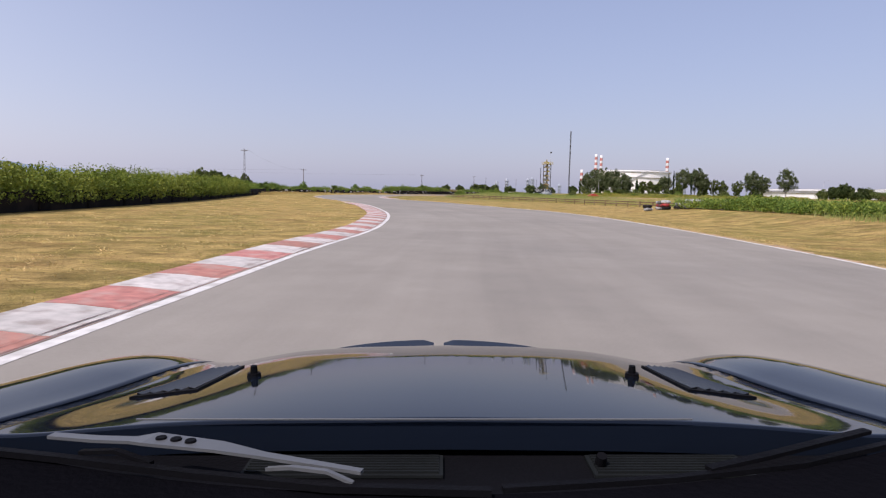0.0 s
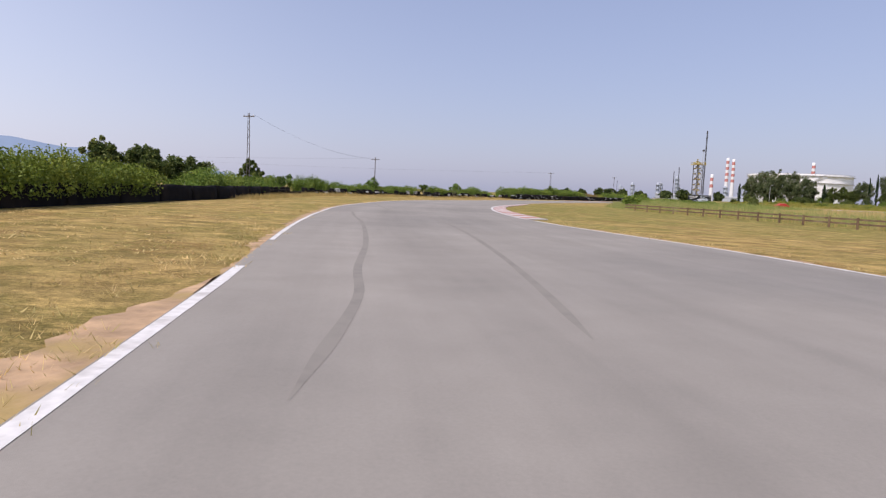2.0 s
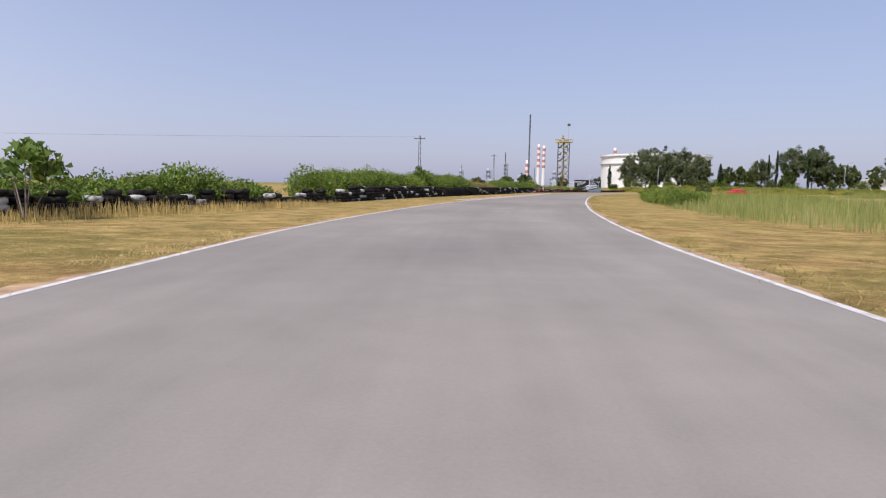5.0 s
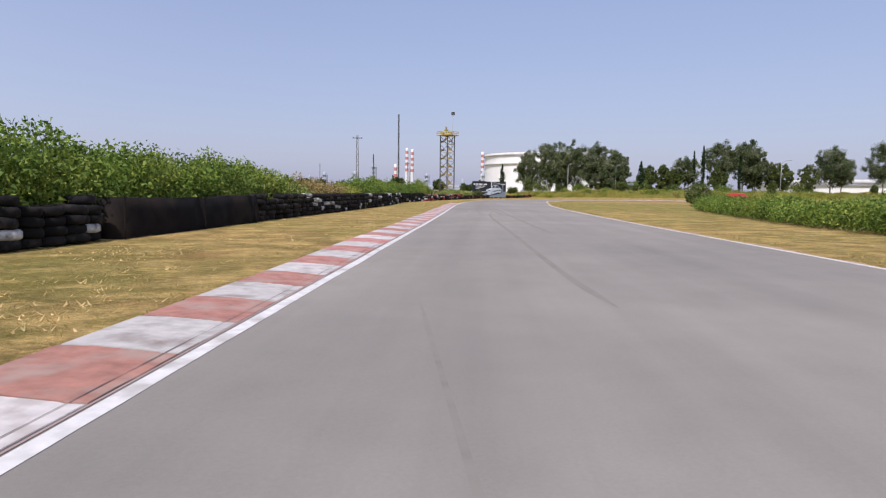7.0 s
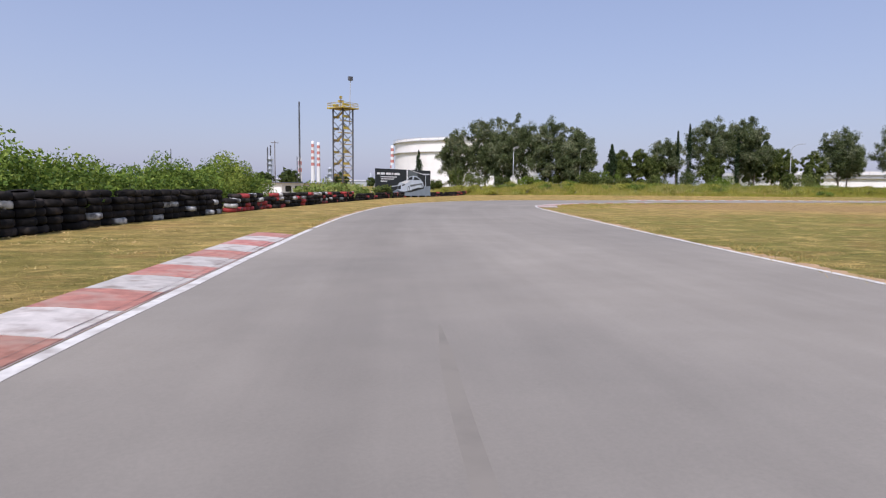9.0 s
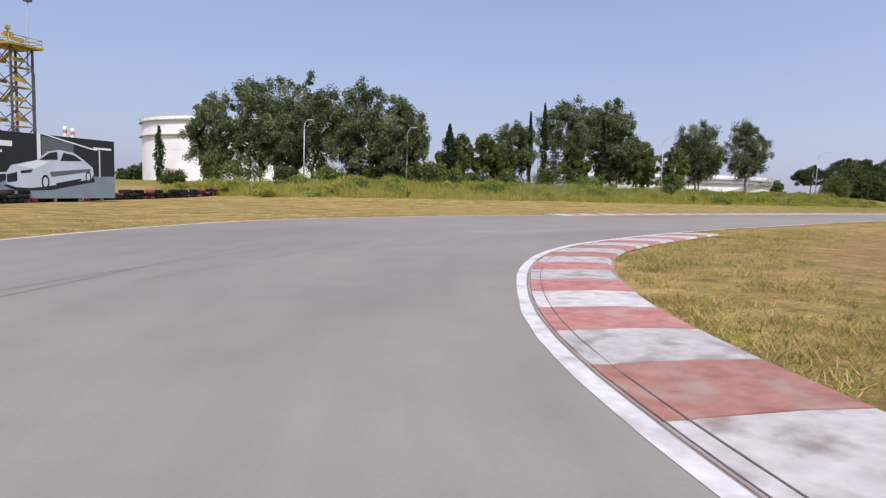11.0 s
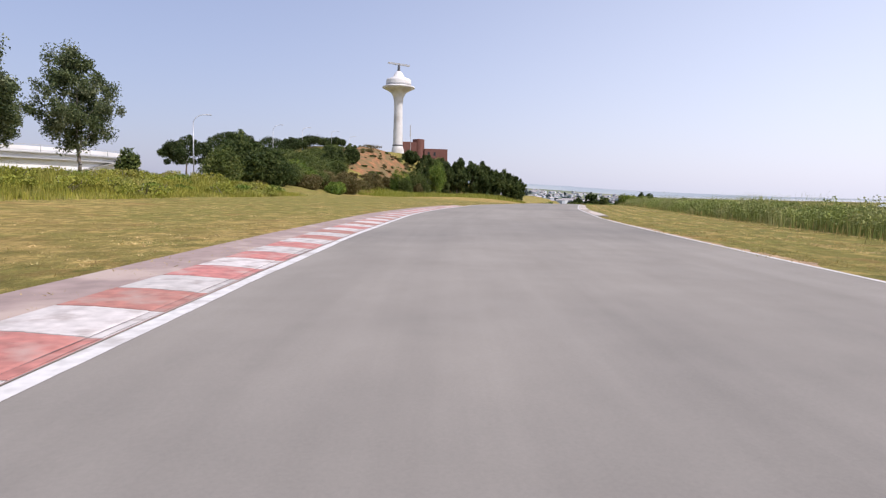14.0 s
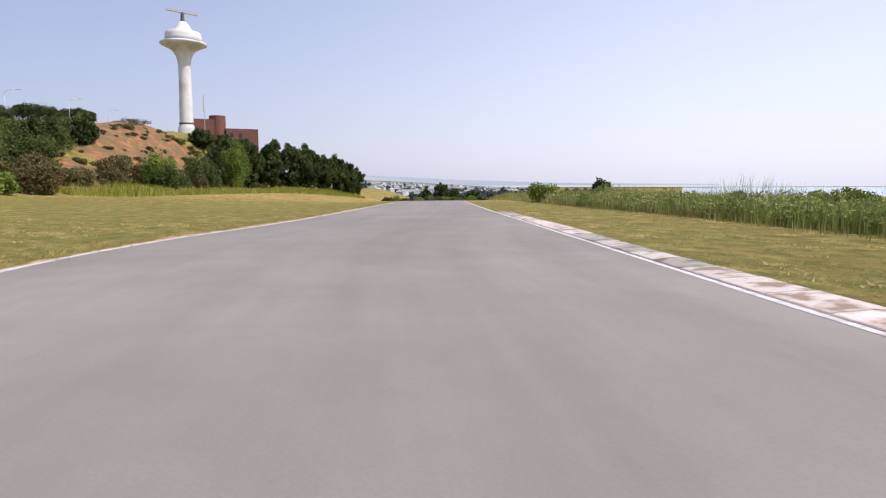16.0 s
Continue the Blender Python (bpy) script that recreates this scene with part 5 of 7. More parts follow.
for k in range(170):
    x = _rng.uniform(42, 152)
    y = float(np.interp(x, BANK_X, BANK_Y)) + _rng.uniform(0, 1) ** 0.8 * 15
    h = _rng.uniform(0.6, 1.5)
    shrub((x, y, ground_z(x, y) - 0.1), h, h * _rng.uniform(1.6, 2.8), 600 + k, (M_WEED, M_LONG, M_BRAMBLE, M_WEED)[k % 4], "rank yellow-green weeds on the grass bank", "weeds on the bank", 0.10, 0.7, "weeds", "weeds", blobs=9)
reed_bed([(76, 309), (95, 308), (118, 305)], 6, 1, 1.9, 5000, M_REED, "tall reeds on the crest of the bank", 63)
reed_bed([(50, 314), (70, 306), (100, 304)], 9, 1, 1.2, 4000, M_STRAW, "dry stalks on the grass bank", 64, "dry_stalks")


_rng = np.random.default_rng(19)
for k, (x, y) in enumerate([(58, 338), (62, 335), (66.5, 331), (71, 329), (75, 326), (79, 325), (86, 321), (92, 319), (97, 316), (119, 316)]):
    shrub((x, y, ground_z(x, y) - 0.2), _rng.uniform(2.6, 4.6), _rng.uniform(4, 5.5), 500 + k, (M_SHRUB, M_DARKWOOD, M_BRAMBLE)[k % 3], "bushy green undergrowth beneath the trees", "undergrowth beneath the trees", 0.15, 1.1, "bush", "bush")


def street_lamp(at, h, label, arm=1.6, turn=0.0):
    t = root("street_lamp", at, label, "street lamp", "street lamps", turn)
    bm = bmesh.new()
    tube(bm, (0, 0, -0.3), (0, 0, h * 0.86), 0.09, 0.055, 8)
    pts = [Vector((arm * (1 - math.cos(a)), 0, h * 0.86 + h * 0.14 * math.sin(a))) for a in np.linspace(0, math.pi / 2, 6)]
    for p, q in zip(pts, pts[1:]):
        tube(bm, p, q, 0.05, 0.045, 6, cap=False)
    part("post", bm, M_STEEL, t, smooth=True)
    bm = bmesh.new()
    box(bm, (arm - 0.1, -0.13, h - 0.06), (arm + 0.6, 0.13, h + 0.07))
    bmesh.ops.bevel(bm, geom=bm.edges[:], offset=0.04, segments=1, affect="EDGES")
    part("lamp_head", bm, M_STEEL, t)


for x, y, top in ((112.2, 314, 10.0), (162, 309.6, 10.5), (61.1, 328.6, 8.5), (71.2, 322.8, 8.2), (219.6, 311.3, 15.0), (241.7, 308.5, 16.6), (258.6, 303.2, 17.4), (278, 300, 17.6), (103, 330, 9.0)):
    street_lamp((x, y, ground_z(x, y)), top - ground_z(x, y), "curved steel street lamp on the bank", 1.7 if x > 80 else 0.5, -60)


def plain_house(at, size, turn, label, group="", tall=0.35, roof=None, wall=None, name="house", windows=0):
    t = root(name, at, label, "house", group, turn)
    w, d, h = size
    bm = bmesh.new()
    box(bm, (-w / 2, -d / 2, -1), (w / 2, d / 2, h))
    part("wall", bm, wall or M_HOUSE_HAZED, t)
    bm = bmesh.new()
    e = 0.35
    v = [bm.verts.new(p) for p in ((-w / 2 - e, -d / 2 - e, h), (w / 2 + e, -d / 2 - e, h), (w / 2 + e, d / 2 + e, h), (-w / 2 - e, d / 2 + e, h), (-w / 2 - e, 0, h + d * tall), (w / 2 + e, 0, h + d * tall))]
    for f in ((0, 1, 5, 4), (3, 4, 5, 2), (0, 4, 3), (1, 2, 5), (0, 3, 2, 1)):
        bm.faces.new([v[i] for i in f])
    bmesh.ops.recalc_face_normals(bm, faces=bm.faces)
    part("roof", bm, roof or M_ROOF_HAZED, t)
    for k in range(windows):
        x = -w / 2 + w * (k + 0.7) / (windows + 0.4)
        bm = bmesh.new()
        box(bm, (x - 0.5, -d / 2 - 0.03, h * 0.35), (x + 0.5, -d / 2 + 0.02, h * 0.8))
        part("window", bm, M_GLASSDARK, t)
    return t


plain_house((18.4, 306.5, 0), (7.4, 3.2, 1.55), 41, "low white shed with a dark flat roof", tall=0.03, roof=M_DARKSTEEL, wall=M_TANK, windows=4, name="shed")
plain_house((68, 700, 0), (30, 12, 6), 10, "pale industrial shed in the distance", "distant sheds", 0.1, M_TANK_EDGE)
plain_house((110, 640, 0), (26, 10, 5), -5, "pale industrial shed in the distance", "distant sheds", 0.1, M_TANK_EDGE)

# ---------------------------------------------------------------- the hill with the radar tower


def radar_tower(at):
    t = root("radar_tower", at, "white concrete radar tower with a flared head", "radar tower")
    bm = bmesh.new()
    lathe(bm, [(2.2, -1), (2.05, 1.6), (1.75, 2.6), (1.65, 3.0)], 32)
    part("plinth", bm, M_TOWER, t, smooth=True)
    bm = bmesh.new()
    lathe(bm, [(1.62, 3.0), (1.40, 14.0), (1.42, 17.2), (1.75, 18.9), (2.5, 20.2), (3.9, 21.1), (5.25, 21.7), (5.35, 22.0), (5.25, 22.2), (4.2, 22.5)], 40)
    part("shaft", bm, M_TOWER, t, smooth=True)
    bm = bmesh.new()
    lathe(bm, [(1.62, 2.95), (1.76, 3.0), (1.76, 3.3), (1.62, 3.35)], 32)
    part("collar", bm, M_DARKSTEEL, t, smooth=True)
    bm = bmesh.new()
    lathe(bm, [(4.1, 22.4), (4.15, 23.9), (3.9, 24.6), (2.7, 25.0), (1.9, 25.4), (1.5, 26.3), (0.8, 27.1), (0.0, 27.4)], 40)
    part("cabin", bm, M_TOWER, t, smooth=True)
    bm = bmesh.new()
    lathe(bm, [(4.10, 22.6), (4.19, 22.65), (4.20, 23.05), (4.11, 23.1)], 40)
    part("window_band", bm, M_TANK_EDGE, t)
    bm = bmesh.new()
    tube(bm, (0, 0, 27.2), (0, 0, 29.4), 0.5, 0.35, 8)
    part("pedestal", bm, M_DARKSTEEL, t)
    bm = bmesh.new()
    box(bm, (-3.6, -0.3, 29.2), (3.6, 0.3, 29.75))
    m = Matrix.Translation((0, 0, 29.5)) @ Matrix.Rotation(radians(-80), 4, "Z") @ Matrix.Rotation(radians(5), 4, "Y") @ Matrix.Translation((0, 0, -29.5))
    bmesh.ops.transform(bm, matrix=m, verts=bm.verts)
    part("antenna_bar", bm, M_STEEL, t)


radar_tower((291.0, 285.2, 12.9))


def brick_building():
    t = root("brick_building", (295.0, 279.8, 12.0), "dark red brick building with a rounded stair end", "building", "", -83)
    bm = bmesh.new()
    box(bm, (-5.2, -3, -9), (2.3, 3, 5.4))
    part("main_block", bm, M_BRICK, t)
    bm = bmesh.new()
    lathe(bm, [(2.2, -9), (2.2, 6.4), (0.01, 6.6)], 24, (1.6, -0.6, 0))
    bmesh.ops.scale(bm, vec=(0.9, 1.2, 1), verts=bm.verts)
    part("stair_turret", bm, M_BRICK, t, smooth=False)
    bm = bmesh.new()
    box(bm, (3.2, -3, -9), (11.0, 3, 3.3))
    part("side_block", bm, M_BRICK, t)
    for x in (-4.2, -2.4, 4.6, 6.6):
        bm = bmesh.new()
        box(bm, (x - 0.35, -3.05, 1.0), (x + 0.35, -2.95, 2.2))
        part("window", bm, M_GLASSDARK, t)


brick_building()
t = root("flagpole", (289, 281, 13.4), "thin pole with a furled flag beside the building", "flagpole")
_bm = bmesh.new()
tube(_bm, (0, 0, -1), (0, 0, 9.5), 0.07, 0.05, 6)
part("pole", _bm, M_STEEL, t)
_bm = bmesh.new()
tube(_bm, (0, 0.1, 5.5), (0, 0.1, 9.2), 0.22, 0.12, 6)
part("flag", _bm, M_TANK_EDGE, t)

for k, (x, y, top, w) in enumerate([(173.5, 314.4, 9.0, 8.2), (203, 317, 12.4, 9), (213, 316, 12.6, 8), (228.5, 313.9, 13.6, 11.5), (241, 310.5, 14.4, 9), (253.7, 307.6, 15.9, 10.5), (263, 303, 15.6, 7.5)]):
    g = ground_z(x, y)
    umbrella_pine((x, y, g - 0.2), max(top - g + 0.2, 3.5), w, 200 + k, "umbrella pine with a dense dark crown")
HILL_GREENS = {"dark": (M_DARKWOOD, "big dense dark green bush on the hill"), "mid": (M_SHRUB, "dense mid-green bush on the hill"), "light": (M_BRAMBLE, "fresh green bush on the hill"), "olive": (M_OLIVE, "dry olive-brown scrub on the earthy slope")}
for k, (x, y, top, w, kind) in enumerate([
        (169.5, 305.5, 7.9, 9, "dark"), (163.5, 304, 6.4, 7, "dark"), (175.5, 302.5, 6.2, 7, "dark"), (159.5, 305.5, 5.6, 5.5, "mid"), (172, 300.5, 5.0, 5.5, "dark"), (181, 301.5, 5.6, 7, "mid"),
        (186.5, 300.5, 6.2, 6.5, "light"), (183, 298, 3.6, 5, "olive"), (191, 299, 4.6, 6, "mid"), (196, 303, 6.4, 6.5, "mid"), (203, 303, 8.2, 7.5, "mid"), (209.5, 302, 9.0, 7, "mid"), (216, 303, 9.0, 6.5, "mid"),
        (223, 302, 10.2, 6.5, "mid"), (229.5, 295.2, 11.2, 5.2, "dark"), (234, 300, 11.4, 6, "dark"), (200, 294.5, 4.4, 5.0, "olive"), (196.5, 292.5, 3.4, 4.5, "olive"), (204.5, 291, 3.2, 3.6, "olive"),
        (212, 288.5, 3.2, 3.4, "olive"), (219, 289.5, 4.9, 4.2, "olive"), (224, 289.5, 5.6, 3.4, "mid"), (222.5, 286.5, 4.2, 3.6, "olive"), (216, 283.5, 5.2, 4.4, "light"), (213.8, 282.2, 3.6, 3.2, "mid"),
        (231, 282, 3.2, 3.0, "mid"), (239.5, 279.6, 7.2, 5.4, "mid"), (243.5, 277.8, 7.4, 4.6, "dark"), (235.6, 277.8, 3.8, 3.6, "mid"), (232.5, 279.2, 3.0, 2.4, "olive"), (248, 274, 8.2, 5.6, "light"), (252, 275.5, 9.2, 5.6, "dark"),
        (212, 297, 7.4, 5.5, "mid"), (218, 298, 9.4, 6, "dark"), (224.5, 297, 9.8, 5, "mid"), (200, 299, 6.8, 6.5, "mid"), (194, 297, 4.6, 5, "olive"), (207, 306, 8.2, 7, "mid"), (219, 308, 9.6, 7, "mid"), (180, 305.5, 7.4, 7, "mid"), (238, 304, 11.2, 6, "mid"), (247, 301, 12.2, 5, "mid"), (206, 298, 5.6, 4.6, "dark"), (190, 294.5, 2.4, 3.6, "light"), (185, 294, 2.0, 3.4, "light")]):
    g = ground_z(x, y)
    mat, label = HILL_GREENS[kind]
    tall = max((top - g) * 1.18 + 0.3, 1.6)
    if kind == "dark" and tall > 4.5:
        broadleaf((x, y, g - 0.4), tall + 0.2, w, 220 + k, mat, label, 0.0, 0.17, 2.2, "bushes on the hill", "bush", "bush")
    else:
        shrub((x, y, g - 0.2), tall, w, 220 + k, mat, label, "bushes on the hill", 0.15, 2.4, "bush", "bush", blobs=22)
for k, (x, y, top, w) in enumerate([(255, 274, 10.2, 6), (260, 271.5, 10.8, 6.5), (270, 281, 13.2, 6), (267, 276.5, 12.4, 7), (266, 272, 12.0, 8), (266, 267, 11.4, 8), (267.5, 262.5, 10.6, 8), (269.5, 258.5, 9.8, 8), (272, 255, 8.8, 7.5), (275, 251.5, 7.8, 7.5), (279, 248.5, 7.0, 7), (275, 266, 12, 8), (277, 259, 10.4, 8), (284, 246, 6.2, 6.5), (262, 272, 9.0, 6)]):
    g = ground_z(x, y)
    broadleaf((x, y, g - 0.3), max(top - g + 0.3, 3.0), w, 270 + k, M_DARKWOOD, "dense dark green tree on the slope of the hill", 0.02, 0.20, 1.6, "wood on the hill")
_rng = np.random.default_rng(91)
for k in range(300):
    x, y = _rng.uniform(204, 262), _rng.uniform(279, 298)
    g = ground_z(x, y)
    if g < 1.2 or _rng.uniform() < 0.45:
        continue
    h = _rng.uniform(0.4, 1.0) * (1 + _rng.uniform() ** 4)
    shrub((x, y, g - 0.1), h, h * _rng.uniform(1.6, 2.8), 300 + k, (M_OLIVE, M_OLIVE, M_SHRUB)[k % 3], "low dry tussock on the bare slope", "scrub on the hill", 0.13, 0.5, "bush", "bush", blobs=7)


def bare_earth(name, cx, cy, rx, ry, seed, label):
    """A patch of bare soil lying just over the slope, with a ragged rim."""
    rng = np.random.default_rng(seed)
    verts, faces = [], []
    rings, segs = 9, 44
    for i in range(rings + 1):
        for j in range(segs):
            a = 2 * math.pi * j / segs
            f = i / rings * (1 + 0.45 * noise.noise((math.cos(a) * 1.6, math.sin(a) * 1.6, seed)) + 0.35 * noise.noise((math.cos(a) * 5, math.sin(a) * 5, seed)))
            x, y = cx + rx * f * math.cos(a), cy + ry * f * math.sin(a)
            lift = 0.25 + 0.5 * noise.noise((x * 0.45, y * 0.45, seed)) + 0.3 * noise.noise((x * 1.3, y * 1.3, seed)) if i < rings else -0.2
            verts.append((x, y, ground_z(x, y) + max(lift, 0.08) if i < rings else ground_z(x, y) - 0.1))
    for i in range(rings):
        for j in range(segs):
            k = (j + 1) % segs
            faces.append((i * segs + j, i * segs + k, (i + 1) * segs + k, (i + 1) * segs + j))
    ob = link(name, verts, faces, M_SOIL, smooth=True)
    flip_up(ob)
    return tagged(ob, label, "bare earth", "", "structure")


bare_earth("bare_slope", 243, 288, 21, 10.5, 3, "bare reddish earth slope below the radar tower")
bare_earth("bare_slope", 208, 294, 10, 6.5, 4, "eroded orange earth bank with scrub")

# ---------------------------------------------------------------- south-east side: reeds and shrubs past the hairpin
EAST_REEDS = [(78, 268.5), (88, 269.2), (99, 267.6), (106, 266), (113, 264.6), (122, 262.6), (130, 260.9), (138, 258.7), (146, 256.6), (157, 254), (175, 248.5), (200, 240), (240, 227)]
reed_bed([(p[0], p[1] - 0.6) for p in EAST_REEDS], 7, -1, 1.4, 82000, M_CANE, "thick bed of tall green reeds beside the track", 71)
hedge_run([(p[0] + 0.4, p[1] - 2.4) for p in EAST_REEDS[1:11]], 0.95, 3.0, 8, M_CANE, "leafy green undergrowth among tall reeds", "undergrowth in the reeds", 73, leaf=0.055, dens=560, rough=0.5, base=0.1)
_rng = np.random.default_rng(46)
for k in range(26):
    j = 2 + 8 * k / 26 + _rng.uniform(0, 0.3)
    x = float(np.interp(j, range(len(EAST_REEDS)), [p[0] for p in EAST_REEDS])) + _rng.uniform(-1, 1)
    y = float(np.interp(j, range(len(EAST_REEDS)), [p[1] for p in EAST_REEDS])) - _rng.uniform(2.0, 6.5)
    h = _rng.uniform(0.9, 1.45)
    shrub((x, y, ground_z(x, y) - 0.1), h, h * _rng.uniform(0.8, 1.5), 850 + k, (M_CANE, M_REED, M_BRAMBLE)[k % 3], "ragged green bush standing among the reeds", "bushes in the reeds", 0.075, 1.6, "bush", "bush", blobs=12)
reed_bed(EAST_REEDS, 1.2, -1, 0.55, 2500, M_STRAW, "dry stalks along the reeds", 72, "dry_stalks")
shrub((161.3, 249.4, ground_z(161.3, 249.4)), 1.9, 1.8, 74, M_DARKWOOD, "round dark green bush among reeds", "bushes in the reeds", 0.12)
shrub((158.2, 251.6, ground_z(158.2, 251.6)), 1.9, 1.4, 75, M_DARKWOOD, "dark leafy bush among reeds", "bushes in the reeds", 0.12)
shrub((172, 248.5, ground_z(172, 248.5)), 1.9, 3.4, 76, M_HEDGE, "broad bright green bush beside the track", "bushes in the reeds", 0.13)

reed_bed([(196, 284), (215, 276), (238, 266), (260, 254), (285, 243)], 9, 1, 1.15, 34000, M_WEED, "rank green grass at the foot of the hill", 77, "long_grass", width=0.045)

# ---------------------------------------------------------------- verges: bare edges, tufts, tyre marks


def ragged_edge(line, norm, side, a, b, seed, wide=1.0, name="verge_edge"):
    i, j = nearest(line, a), nearest(line, b)
    p, n = evenly(line[i:j + 1], 0.2)
    n = n * side
    ends = np.minimum(1, np.minimum(np.arange(len(p)), np.arange(len(p))[::-1]) / 25)
    w = ends * np.array([0.20 + 0.3 * noise.noise((x * 0.35, y * 0.35, seed)) + 0.22 * noise.noise((x * 1.7, y * 1.7, seed)) + 0.14 * noise.noise((x * 5, y * 5, seed)) for x, y in p])
    w = (wide * w).clip(0.02)[:, None]
    return ribbon(name, p - n * 0.03, p + n * w, 0.009, M_SOIL_PALE, "strip of dry bare soil along the asphalt edge", "verge")


M_SOIL_PALE = material("pale_soil", (0.38, 0.25, 0.14), rough=0.95, vary=0.4, scale=2.5, second=(0.33, 0.23, 0.085), second_scale=0.8, bump=0.6, bump_scale=12)
ragged_edge(LINE_L, NORM_L, 1, (-11.3, 57), (-13.4, 178.5), 1)
ragged_edge(LINE_L, NORM_L, 1, (-8.6, 48.5), (-12.4, 58.4), 9, 2.3)
ragged_edge(LINE_L, NORM_L, 1, (43, 286.4), (58, 286.5), 10, 4.0)
ragged_edge(LINE_L, NORM_L, 1, (8, 246), (55.5, 287.3), 2)
ragged_edge(LINE_L, NORM_L, 1, (120, 279), (220, 249), 3)
ragged_edge(LINE_R, NORM_R, -1, (6.5, -8), (-9, 79.5), 4)
ragged_edge(LINE_R, NORM_R, -1, (-15, 118), (26.4, 262.5), 5)
ragged_edge(LINE_R, NORM_R, -1, (50, 275.6), (109, 272), 6)


def tufts(line, norm, side, reach, count, height, mat, seed, label, start=0.35):
    rng = np.random.default_rng(seed)
    i = rng.integers(0, len(line), count)
    off = start + reach * rng.uniform(0, 1, count) ** 1.6
    p = line[i] + norm[i] * side * off[:, None] + rng.normal(0, 0.2, (count, 2))
    keep = np.array([noise.noise((x * 0.3, y * 0.3, seed)) + 0.5 * noise.noise((x * 1.3, y * 1.3, seed)) > -0.10 for x, y in p])
    p = p[keep]
    p = np.repeat(p, 4, axis=0) + rng.normal(0, 0.05, (len(p) * 4, 2))
    n = len(p)
    z = np.array([ground_z(x, y) for x, y in p])
    ob = blade_mesh("grass_tufts", np.c_[p, z - 0.01], height * rng.uniform(0.4, 1.2, n), 0.006 * rng.uniform(0.5, 1.4, n), mat, None, seed, 1.6, True)
    return tagged(ob, label, "grass", "", "stuff")


_i0, _i1 = nearest(LINE_L, (-2.6, -8)), nearest(LINE_L, (170, 265))
tufts(LINE_L[_i0:_i1], NORM_L[_i0:_i1], 1, 9, 20000, 0.05, M_TUFT, 81, "short dry straw-coloured grass tufts", 1.0)
tufts(LINE_L[_i0:_i1], NORM_L[_i0:_i1], 1, 9, 3500, 0.035, M_WEED, 82, "short green grass tufts", 1.0)
_j0, _j1 = nearest(LINE_R, (6.6, -8)), nearest(LINE_R, (170, 255.3))
tufts(LINE_R[_j0:_j1], NORM_R[_j0:_j1], -1, 9, 16000, 0.05, M_TUFT, 83, "short dry straw-coloured grass tufts", 0.9)
tufts(LINE_R[_j0:_j1], NORM_R[_j0:_j1], -1, 9, 4000, 0.035, M_WEED, 84, "short green grass tufts", 0.9)
for k, (line, norm, side, a, b) in enumerate([(LINE_L, NORM_L, 1, (-9.4, 51), (-13.4, 178)), (LINE_L, NORM_L, 1, (8, 246), (47, 286.4)), (LINE_L, NORM_L, 1, (127, 278), (200, 255)),
                                              (LINE_R, NORM_R, -1, (6.5, -8), (-9, 79)), (LINE_R, NORM_R, -1, (-15, 118.5), (22, 252)), (LINE_R, NORM_R, -1, (46, 275), (109, 272))]):
    _a, _b = nearest(line, a), nearest(line, b)
    tufts(line[_a:_b], norm[_a:_b], side, 0.7, int(36 * (_b - _a) * 0.5), 0.085, M_TUFT if k % 3 else M_CUT, 90 + k, "dry grass growing over the edge of the asphalt", 0.12)
_a, _b = nearest(LINE_R, (25, 261)), nearest(LINE_R, (52, 276))
tufts(LINE_R[_a:_b], NORM_R[_a:_b], -1, 2.6, 5200, 0.10, M_TUFT, 97, "tall dry grass tufts behind the kerb", 1.45)
tufts(LINE_R[_a:_b], NORM_R[_a:_b], -1, 3.2, 3200, 0.085, M_WEED, 98, "green weeds growing behind the kerb", 1.45)


def cut_grass(line, norm, side, offsets, spread, count, seed, label, width=0.012):
    """Heaps and rows of cut dry grass left lying on the verge."""
    rng = np.random.default_rng(seed)
    i = rng.integers(0, len(line), count)
    off = np.asarray(offsets)[rng.integers(0, len(offsets), count)] + rng.normal(0, spread, count)
    p = line[i] + norm[i] * side * off[:, None]
    keep = np.array([noise.noise((x * 0.5, y * 0.5, seed)) + 0.6 * noise.noise((x * 1.9, y * 1.9, seed)) > 0.05 for x, y in p])
    p = np.repeat(p[keep], 8, axis=0)
    p += rng.normal(0, 0.10, p.shape)
    n = len(p)
    z = np.array([ground_z(x, y) for x, y in p])
    ob = blade_mesh("cut_grass", np.c_[p, z + 0.004], 0.04 * rng.uniform(0.3, 1.2, n), width * rng.uniform(0.5, 1.4, n), M_CUT, None, seed, 2.6, True)
    return tagged(ob, label, "cut grass", "", "stuff")


_a, _b = nearest(LINE_L, (-2.6, -6)), nearest(LINE_L, (-23, 92))
cut_grass(LINE_L[_a:_b], NORM_L[_a:_b], 1, (2.0, 3.4, 5.0, 6.6, 8.2, 10), 0.5, 6500, 131, "loose heaps of cut straw-yellow grass on the verge")
_a, _b = nearest(LINE_L, (-14, 176)), nearest(LINE_L, (60, 286))
cut_grass(LINE_L[_a:_b], NORM_L[_a:_b], 1, (1.8, 3.0, 4.4, 6), 0.5, 4000, 132, "loose heaps of cut straw-yellow grass on the verge")
_a, _b = nearest(LINE_L, (60, 286)), nearest(LINE_L, (150, 271))
cut_grass(LINE_L[_a:_b], NORM_L[_a:_b], 1, (2.4, 3.8, 5.4, 7.5, 10), 0.5, 4000, 133, "loose heaps of cut straw-yellow grass on the verge")
_a, _b = nearest(LINE_R, (62, 276)), nearest(LINE_R, (150, 261.5))
